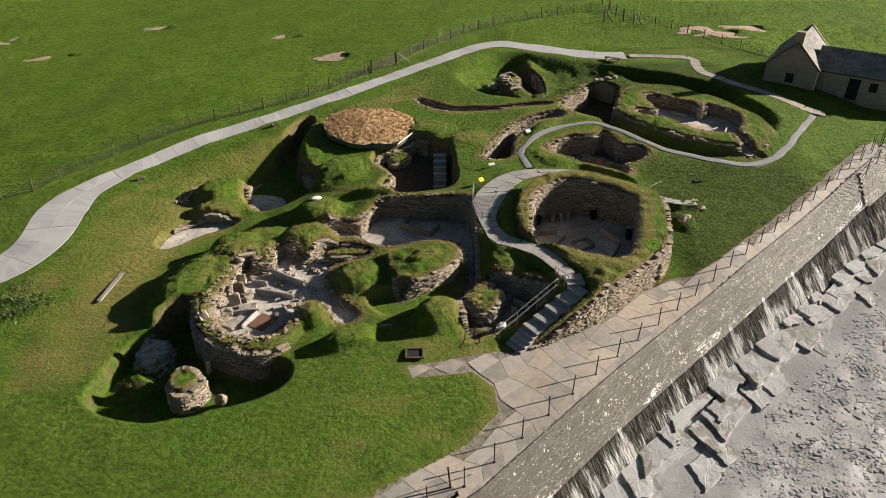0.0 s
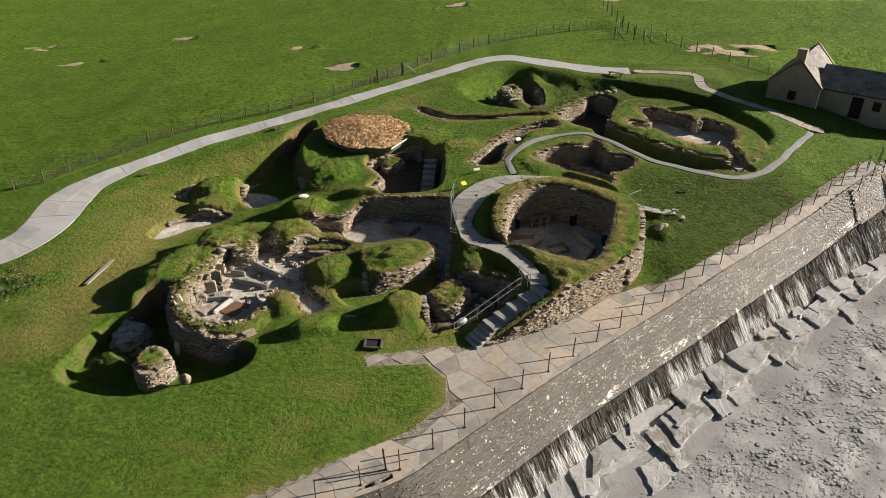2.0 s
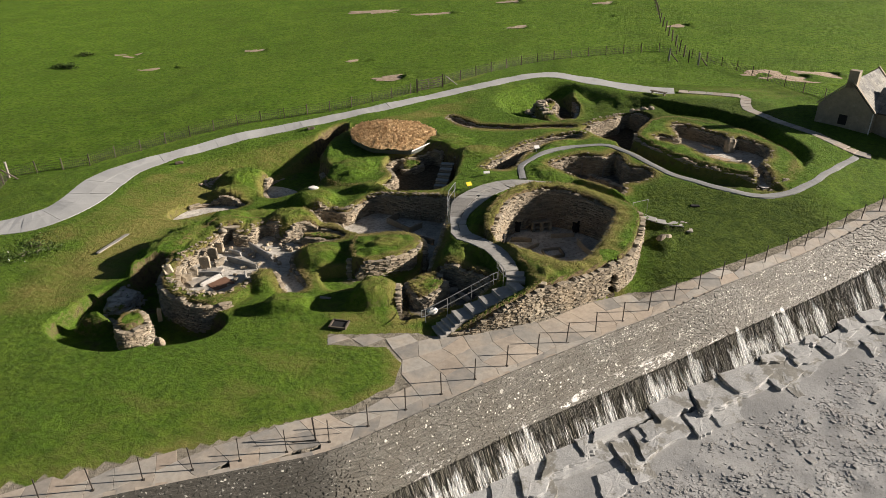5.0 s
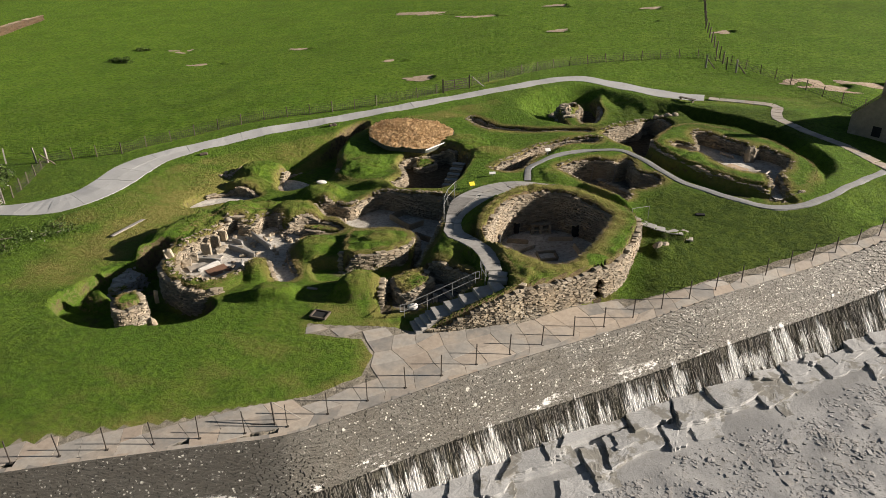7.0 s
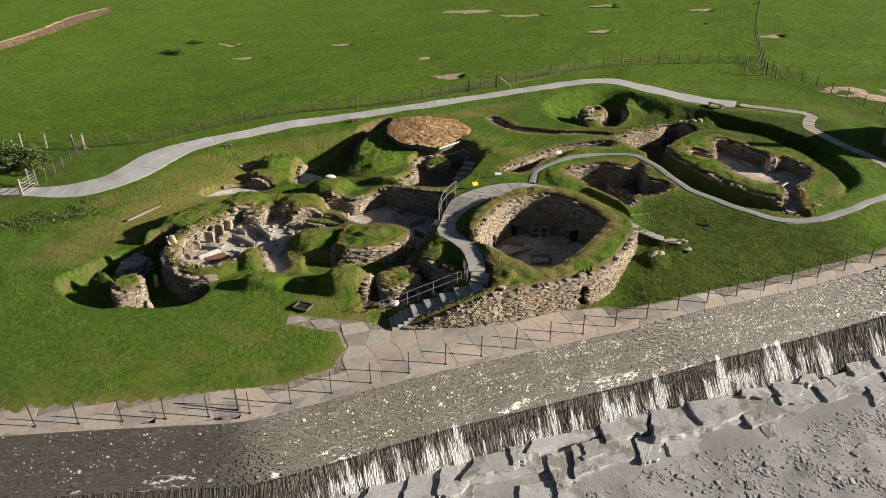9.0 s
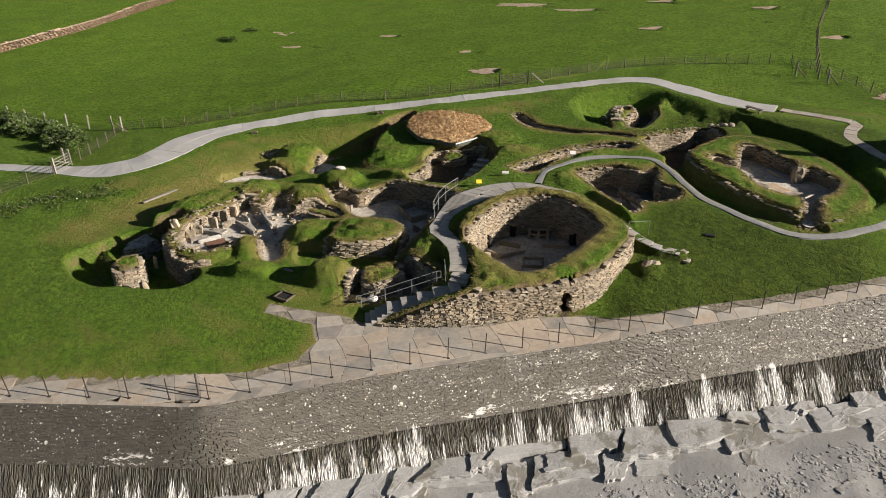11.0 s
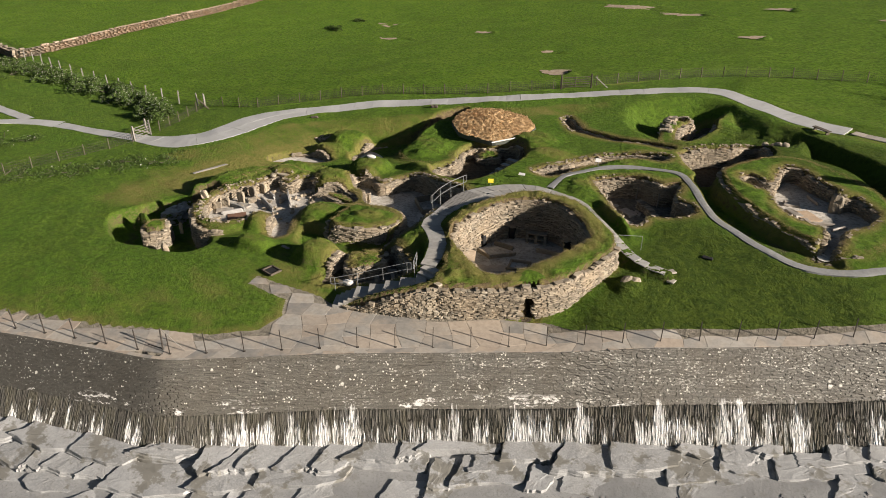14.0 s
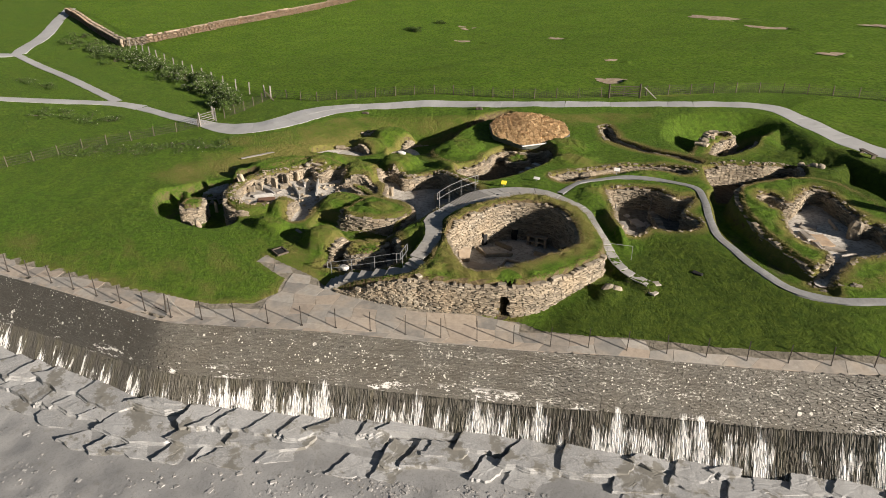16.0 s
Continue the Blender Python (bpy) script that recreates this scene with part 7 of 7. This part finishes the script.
for _x, _y in ((-17.2, 66.6), (-28.0, 57.5)):
    slab("edge_marker", "small dark box beside the path", "marker", (_x, _y, level(_x, _y) + 0.12), (0.8, 0.3, 0.28), 35, material=POST, group="path markers")
slab("edge_marker", "small dark drain cover in the lawn", "marker", (21.6, 53.0, level(21.6, 53.0) + 0.05), (0.7, 0.3, 0.12), 10, material=BLACK, group="path markers")


# ---- fences, gates and the dyke ----
def build_fence(label, line, gap, tall, rails, thick=0.085, material=None, mesh=True):
    fence = thing("field_fence", label, "fence", "field fences", place=(*line[0], level(*line[0])))
    run = np.r_[0, np.cumsum(np.hypot(*np.diff(line, axis=0).T))]
    s = np.arange(0, run[-1], gap)
    p = np.column_stack([np.interp(s, run, line[:, 0]), np.interp(s, run, line[:, 1])])
    z = terrain(*p.T)
    for (x, y), h in zip(p, z):
        bm = bmesh.new()
        box(bm, (x, y, h + tall / 2 - 0.1), (thick, thick, tall + 0.2), RNG.uniform(0, 90), 0.9, (RNG.uniform(-3, 3), RNG.uniform(-3, 3)))
        part("post", bm, material or POST, fence)
    for k in rails:
        bm = bmesh.new()
        for i in range(len(p) - 1):
            rod(bm, (*p[i], z[i] + k), (*p[i + 1], z[i + 1] + k), 0.012, 3)
        tagged(part("wire", bm, IRON, fence), kind="stuff")
    if mesh:
        bm = bmesh.new()
        t = np.arange(0, run[-1] - gap, 0.2)
        q = np.column_stack([np.interp(t, s, p[:, 0]), np.interp(t, s, p[:, 1])])
        h = np.interp(t, s, z)
        for (x, y), g in zip(q, h):
            rod(bm, (x, y, g + 0.05), (x, y, g + 0.85), 0.013, 3)
        tagged(part("netting", bm, IRON, fence), kind="stuff")


build_fence("dark post-and-wire netting fence along the pasture", FENCE_LINE, 2.6, 1.25, (0.1, 0.35, 0.6, 0.85, 1.1))
build_fence("post-and-wire fence running down to the gate", np.array([(-44.2, 52.6), (-41.2, 46.3), (-40.0, 43.6)]), 1.8, 1.25, (0.1, 0.4, 0.7, 1.0))
build_fence("low wire fence from the gate across rough grass", np.array([(-39.2, 40.6), (-39.6, 35.9), (-40.5, 28), (-39.1, 19), (-36, 8)]), 2.6, 1.2, (0.1, 0.4, 0.7, 1.0))
build_fence("leaning timber posts of a cross fence in the pasture", np.array([(24.6, 96.4), (24.2, 100), (23.4, 107), (22.2, 120), (22, 135), (21.8, 160)]), 3.0, 1.6, (0.5, 1.0), 0.14, None, False)
build_fence("pale timber posts behind the flowering hedge", np.array([(-45.5, 52.3), (-49.5, 51.6), (-57.3, 50.6), (-66, 50.2), (-80.5, 49.2), (-96, 48.9)]), 3.6, 1.7, (0.5, 1.1), 0.14, WOOD, False)


def field_gate(label, a, b, tall, material):
    gate = thing("field_gate", label, "gate", "gates", place=(*a, level(*a)))
    a, b = np.array(a), np.array(b)
    za, zb = level(*a), level(*b)
    for p, z in ((a, za), (b, zb)):
        bm = bmesh.new()
        box(bm, (*p, z + tall * 0.55), (0.16, 0.16, tall * 1.25), 20)
        part("gate_post", bm, material, gate)
    for k in range(5):
        f = (0.15 + 0.2 * k) * tall
        bm = bmesh.new()
        rod(bm, (*a, za + f), (*b, zb + f), 0.035, 4)
        part("bar", bm, material, gate)
    bm = bmesh.new()
    rod(bm, (*a, za + 0.15 * tall), (*b, zb + 0.95 * tall), 0.03, 4)
    part("brace", bm, material, gate)


field_gate("pale grey timber kissing gate across the path", (-40.2, 43.2), (-39.4, 40.9), 1.45, WOOD)
field_gate("second leaf of the pale timber gate", (-41.6, 43.4), (-40.2, 43.2), 1.35, WOOD)
field_gate("dark timber field gate in the pasture fence", (-8.3, 79.0), (-5.6, 81.2), 1.4, POST)
_stay = thing("fence_stay", "pale slanting timber stay of the gate", "post", place=(-5, 81.6, 3.2))
_bm = bmesh.new()
rod(_bm, (-5.2, 81.4, 4.4), (-3.9, 82.2, 3.1), 0.06)
part("stay", _bm, WOOD, _stay)
for _x, _y in ((22.1, 96.8), (25.7, 95.0), (-44.2, 52.6)):
    slab("strainer_post", "stout pale timber strainer post", "post", (_x, _y, level(_x, _y) + 0.75), (0.2, 0.2, 1.9), 10, material=WOOD, group="strainer posts")
    slab("strainer_stay", "slanting timber stay of a strainer post", "post", (_x + 0.7, _y - 0.5, level(_x, _y) + 0.55), (0.12, 0.12, 1.9), 35, (0, -45), POST, "strainer posts")


def dyke(label, points):
    line = curve(points, 0.8, closed=False)
    for side in (1, -1):
        dry_wall(label, offset_line(line, -0.28 * side), False, side, 40, DYKE, "field_dyke", top=lambda x, y: terrain(x, y) + 1.35, base=lambda x, y: terrain(x, y) - 0.2, course=(0.16, 0.28), length=(0.4, 0.9), depth=0.5, batter=0.06)


dyke("tan dry-stone field dyke across the pasture", [(-98.5, 49.0), (-100.3, 57.8), (-103, 70.6), (-106.5, 85.2), (-111, 101), (-118, 125)])
dyke("grey dry-stone field dyke beside the lane", [(-148, 49.6), (-124, 48.8), (-99, 48.6)])


# ---- cottage ----
def build_cottage():
    u, v = Vector((0.826, -0.563, 0)), Vector((0.563, 0.826, 0))  # along the gable, and away from it
    base = Vector((35.3, 74.6, 2.9))
    width, deep, eave, ridge = 5.2, 7.6, 2.15, 4.7
    house = thing("cottage", "small stone cottage with a slate roof and a chimney", "house", place=tuple(base))

    def spot(a, b, z):
        return base + u * a + v * b + Vector((0, 0, z))

    def solid(name, faces, points, material, parent=house, label=""):
        bm = bmesh.new()
        vs = [bm.verts.new(p) for p in points]
        for f in faces:
            bm.faces.new([vs[k] for k in f])
        bmesh.ops.recalc_face_normals(bm, faces=bm.faces)
        return part(name, bm, material, parent, label)

    def block(name, a, b, z, material, parent=house, label=""):
        """A box between two values each along the gable, away from it and up."""
        p = [spot(i, j, k) for k in z for j in b for i in a]
        return solid(name, ((0, 1, 3, 2), (4, 6, 7, 5), (0, 4, 5, 1), (1, 5, 7, 3), (3, 7, 6, 2), (2, 6, 4, 0)), p, material, parent, label)

    for name, b in (("gable", 0.0), ("gable", deep - 0.5)):
        p = [spot(a, b + d, z) for d in (0, 0.5) for a, z in ((0, -1.2), (width, -1.2), (width, eave), (width / 2, ridge), (0, eave))]
        solid(name, ((0, 1, 2, 3, 4), (9, 8, 7, 6, 5), (0, 5, 6, 1), (1, 6, 7, 2), (2, 7, 8, 3), (3, 8, 9, 4), (4, 9, 5, 0)), p, HARL)
    block("side_wall", (0, 0.5), (0.5, deep - 0.5), (-1.2, eave), HARL)
    block("side_wall", (width - 0.5, width), (0.5, deep - 0.5), (-1.2, eave), HARL)
    # slates in overlapping rows on both slopes
    for sign_, name in ((-1, "roof_slope"), (1, "roof_slope")):
        rows = 12
        verts, quads = [], []
        for r in range(rows):
            f0, f1 = r / rows, (r + 1.25) / rows
            s = -0.15
            while s < deep + 0.15:
                w = RNG.uniform(0.35, 0.6)
                k = len(verts)
                for f, lift in ((f0, 0.10), (min(f1, 1.0), 0.035)):
                    for e in (s + 0.01, min(s + w, deep + 0.15) - 0.01):
                        verts.append(spot(width / 2 + sign_ * (width / 2 + 0.2) * (1 - f), e, eave - 0.12 + (ridge - eave + 0.2) * f + lift + RNG.uniform(0, 0.015)))
                quads.append((k, k + 1, k + 3, k + 2))
                s += w
        slope = from_arrays(name, [tuple(p) for p in verts], quads, SLATE)
        child(tagged(new(name, slope), "pale lichened stone slates" if sign_ > 0 else "grey stone slates"), house)
        p = [spot(width / 2 + sign_ * (width / 2 + 0.2) * (1 - f), e, eave - 0.17 + (ridge - eave + 0.2) * f) for f in (0, 1) for e in (-0.1, deep + 0.1)]
        solid("roof_deck", ((0, 1, 3, 2),), p, POST)
        for e in (-0.12, deep - 0.12):
            p = [spot(width / 2 + sign_ * (width / 2 + 0.15) * (1 - f), e + d, eave + (ridge - eave + 0.2) * f + z) for f in (0, 1) for d in (0, 0.28) for z in (-0.05, 0.1)]
            solid("skew", ((0, 1, 3, 2), (4, 6, 7, 5), (0, 4, 5, 1), (2, 3, 7, 6), (1, 5, 7, 3), (0, 2, 6, 4)), p, HARL)
    stack = block("chimney", (width / 2 - 0.45, width / 2 + 0.45), (0.0, 0.75), (ridge - 0.6, ridge + 1.15), HARL)
    block("chimney_cap", (width / 2 - 0.55, width / 2 + 0.55), (-0.1, 0.85), (ridge + 1.1, ridge + 1.25), HARL, stack)
    bm = bmesh.new()
    rod(bm, spot(width / 2, 0.38, ridge + 1.2), spot(width / 2, 0.38, ridge + 1.65), 0.16, 10)
    part("chimney_pot", bm, DYKE, stack)

    def window(a, z, w, h, b=-0.02, panes=(2, 3), frame=WHITE):
        win = block("window", (a, a + w), (b, b + 0.08), (z, z + h), BLACK)
        for i in range(panes[0] + 1):
            x = a + w * i / panes[0]
            block("glazing_bar", (x - 0.03, x + 0.03), (b - 0.03, b + 0.02), (z, z + h), frame, win)
        for i in range(panes[1] + 1):
            y = z + h * i / panes[1]
            block("glazing_bar", (a, a + w), (b - 0.03, b + 0.02), (y - 0.03, y + 0.03), frame, win)

    window(2.2, 0.45, 0.8, 1.0, frame=BLACK)
    # lower wing
    block("wing_wall", (width, width + 9), (1.2, 1.7), (-1.2, 2.0), HARL)
    block("wing_wall", (width, width + 9), (5.6, 6.1), (-1.2, 2.0), HARL)
    block("wing_wall", (width + 8.5, width + 9), (1.7, 5.6), (-1.2, 2.0), HARL)
    for near_, far_, name in ((0.95, 3.65, "wing_roof"), (6.35, 3.65, "wing_roof")):
        verts, quads = [], []
        rows = 10
        for r in range(rows):
            f0, f1 = r / rows, min((r + 1.25) / rows, 1.0)
            s = width - 0.7
            while s < width + 9.2:
                w = RNG.uniform(0.35, 0.6)
                k = len(verts)
                for f, lift in ((f0, 0.09), (f1, 0.03)):
                    for e in (s + 0.01, s + w - 0.01):
                        verts.append(spot(e, near_ + (far_ - near_) * f, 1.9 + 1.95 * f + lift + RNG.uniform(0, 0.012)))
                quads.append((k, k + 1, k + 3, k + 2))
                s += w
        child(tagged(new(name, from_arrays(name, [tuple(p) for p in verts], quads, SLATE)), "dark grey slates of the lower wing"), house)
        p = [spot(e, near_ + (far_ - near_) * f, 1.86 + 1.95 * f) for f in (0, 1) for e in (width - 0.6, width + 9.2)]
        solid("roof_deck", ((0, 1, 3, 2),), p, POST)
    door = block("door", (width + 3.0, width + 4.1), (1.14, 1.22), (-0.6, 1.6), BLACK)
    block("door_frame", (width + 2.9, width + 3.0), (1.12, 1.24), (-0.6, 1.7), POST, door)
    block("door_frame", (width + 4.1, width + 4.2), (1.12, 1.24), (-0.6, 1.7), POST, door)
    window(width + 5.0, 0.5, 0.75, 0.95, 1.16)
    bm = bmesh.new()
    rod(bm, spot(width + 0.02, -0.05, -1.0), spot(width + 0.02, -0.05, 2.1), 0.05)
    part("downpipe", bm, WHITE, house, "pale rainwater pipe at the corner")


build_cottage()


# ---- grass fringes, hedge and weeds ----
def blade_material(name, a, b, c):
    n = Nodes(name)
    tone = n.mix(n.chance(), a, b)
    tone = n.mix(n.ramp(n.noise(0.6, 4), 0.4, 0.65), tone, c)
    return n.done(tone, 0.9, spec=0.15)


FRINGE = blade_material("rim_grass", (0.17, 0.15, 0.05), (0.34, 0.26, 0.12), (0.16, 0.15, 0.045))
ROUGH = blade_material("rough_grass", (0.06, 0.105, 0.012), (0.13, 0.155, 0.03), (0.08, 0.14, 0.015))
LEAF = blade_material("hedge_leaf", (0.035, 0.06, 0.014), (0.085, 0.125, 0.03), (0.06, 0.10, 0.02))
FLOWER = plain("white_blossom", (0.45, 0.46, 0.36), 0.8, vary=0.3)


def blades(name, label, x, y, z, tall, wide, lean, way, material, category, parent=None):
    """Single grass blades or leaves, joined into one."""
    n = len(x)
    dx, dy = np.cos(way), np.sin(way)
    foot = np.column_stack([x, y, z])
    side = np.column_stack([-dy, dx, np.zeros(n)]) * (wide / 2)[:, None]
    tip = foot + np.column_stack([dx * lean, dy * lean, tall])
    v = np.stack([foot - side, foot + side, tip + side * 0.35, tip - side * 0.35], axis=1).reshape(-1, 3)
    return tagged(new(name, from_arrays(name, v, np.arange(4 * n).reshape(-1, 4), material)), label, category, kind="stuff")


def build_fringe():
    X, Y, W = [], [], []
    for lines, sign_ in (([v for v in PIT_LINES.values() if v[3]], 1), (SHELF_LINES.values(), -1), (BLOCK_LINES, -1)):
        for entry in lines:
            line = entry[0]
            k = int(len(line) * 0.27 * 120)
            i = RNG.integers(0, len(line), k)
            t = np.roll(line, -1, axis=0) - line
            t /= np.linalg.norm(t, axis=1)[:, None] + 1e-9
            out = np.column_stack([-t[:, 1], t[:, 0]]) * left_side(line)
            p = line[i] + t[i] * RNG.uniform(0, 0.3, (k, 1)) + out[i] * (sign_ * RNG.uniform(0.10, 0.6, (k, 1)))
            X.append(p[:, 0]), Y.append(p[:, 1])
            W.append(np.arctan2(-out[i, 1] * sign_, -out[i, 0] * sign_) + RNG.normal(0, 0.8, k))
    x, y, way = np.concatenate(X), np.concatenate(Y), np.concatenate(W)
    z = height(x, y)
    flat = np.abs(height(x + 0.12, y) - z) + np.abs(height(x, y + 0.12) - z) < 0.35
    x, y, z, way = x[flat], y[flat], z[flat], way[flat]
    n = len(x)
    blades("rim_grass", "straw-coloured grass hanging over the wall tops", x, y, z - 0.02, RNG.uniform(0.01, 0.07, n), RNG.uniform(0.02, 0.045, n), RNG.uniform(0.08, 0.32, n), way, FRINGE, "grass")


def build_rough_grass():
    k = 110000
    x, y = RNG.uniform(-25, 33, k), RNG.uniform(28, 84, k)
    z = height(x, y)
    slope = np.hypot(height(x + 0.3, y) - z, height(x, y + 0.3) - z)
    d, _ = near(MAIN_PATH, x, y)
    keep = (slope > 0.05) & (slope < 0.5) & (inside(PAVING, x, y) > 0.3) & (inside(SEA_AREA, x, y) > 1) & (d > 2.4) & (z > -1.5)
    for line, width in WAYS[1:]:
        keep &= near(line, x, y)[0] > width / 2 + 0.15
    for line, *_ in PIT_LINES.values():
        keep &= inside(line, x, y) > 0.85
    keep &= np.hypot(x + 7.5, y - 65) > 5.3
    x, y, z = x[keep], y[keep], z[keep]
    n = len(x)
    blades("rough_grass", "tufted uneven grass on banks and mounds", x, y, z - 0.02, RNG.uniform(0.03, 0.12, n), RNG.uniform(0.02, 0.06, n), RNG.uniform(0.0, 0.14, n), RNG.uniform(0, 6.28, n), ROUGH, "grass")


build_fringe()
build_rough_grass()


def shrub(label, x, y, size, tall, leaves, flowers, group, name="shrub"):
    z = level(x, y)
    ob = thing(name, label, "shrub", group, place=(x, y, z))
    lumps = [(RNG.uniform(-0.6, 0.6) * size[0], RNG.uniform(-0.6, 0.6) * size[1], RNG.uniform(0.45, 1.0)) for _ in range(9)]
    for part_name, count, material, big, lift in (("foliage", leaves, LEAF, (0.12, 0.3) if tall > 0.6 else (0.05, 0.16), 0.0), ("blossom", flowers, FLOWER, (0.05, 0.12), 0.08)):
        if not count:
            continue
        k = RNG.integers(0, len(lumps), count)
        c = np.array(lumps)[k]
        a, b, r = RNG.uniform(0, 6.28, count), RNG.uniform(0, 1.5, count), RNG.uniform(0.75, 1.05, count)
        px = x + c[:, 0] + 0.45 * size[0] * np.cos(a) * np.cos(b) * r * c[:, 2]
        py = y + c[:, 1] + 0.45 * size[1] * np.sin(a) * np.cos(b) * r * c[:, 2]
        pz = terrain(px, py) + tall * c[:, 2] * np.sin(b) * r + lift
        w = RNG.uniform(*big, count)
        leaf = blades(part_name, "", px, py, pz, w * RNG.uniform(0.1, 0.9, count), w, w * 0.8, RNG.uniform(0, 6.28, count), material, "")
        child(leaf, ob)
    bm = bmesh.new()
    for lx, ly, lh in lumps[:5]:
        rod(bm, (x, y, z - 0.1), (x + lx, y + ly, z + tall * lh * 0.8), 0.03, 4)
    tagged(part("stems", bm, POST, ob), kind="stuff")


for _k in range(16):
    _s = _k / 15
    _x, _y = np.interp(_s, (0, 0.2, 0.45, 0.75, 1), (-45.5, -52, -63, -79, -97)), np.interp(_s, (0, 0.2, 0.45, 0.75, 1), (47.5, 48.6, 48.0, 46.4, 44.8))
    shrub("dense wild hedge with white blossom", float(_x) + RNG.uniform(-0.6, 0.6), float(_y) + RNG.uniform(-0.8, 0.8), (3.4, 2.4 + 1.5 * _s), 1.7 - 0.5 * _s, 1100, 420, "hedge shrubs", "hedge_shrub")
for _k in range(7):
    shrub("low dense hedge plants between hedge and lane", -86 - 4.5 * _k + RNG.uniform(-1, 1), 42.5 + RNG.uniform(-1.5, 2.5), (4.0, 3.0), 0.9, 500, 40, "hedge shrubs", "hedge_shrub")
for _x, _y, _a, _b in ((-56.5, 29.4, 4.6, 2.6), (-52.5, 31.4, 4.2, 2.6), (-50.0, 33.4, 3.0, 2.0), (-59, 27.0, 3.4, 2.2), (-74, 30.5, 4.0, 2.0), (-80, 29.0, 5.0, 2.2)):
    shrub("patch of tall nettles and docks in rough grass", _x, _y, (_a, _b), 0.55, 900, 30, "weed patches", "weed_patch")
for _x, _y in ((-71.5, 96.0), (-75.0, 105.0), (-73, 97.2)):
    shrub("low dark clump of rushes in the pasture", _x, _y, (2.6, 1.6), 0.7, 260, 0, "rush clumps", "rush_clump")
for _k in range(12):
    _s = _k / 11
    shrub("ragged pale-flowering weeds on the bank", -30.5 - 8.5 * _s + RNG.uniform(-0.6, 0.6), 40.6 - 13.0 * _s + RNG.uniform(-0.8, 0.8), (3.0, 2.8), 0.2, 420, 7, "bank weeds", "weed_patch")
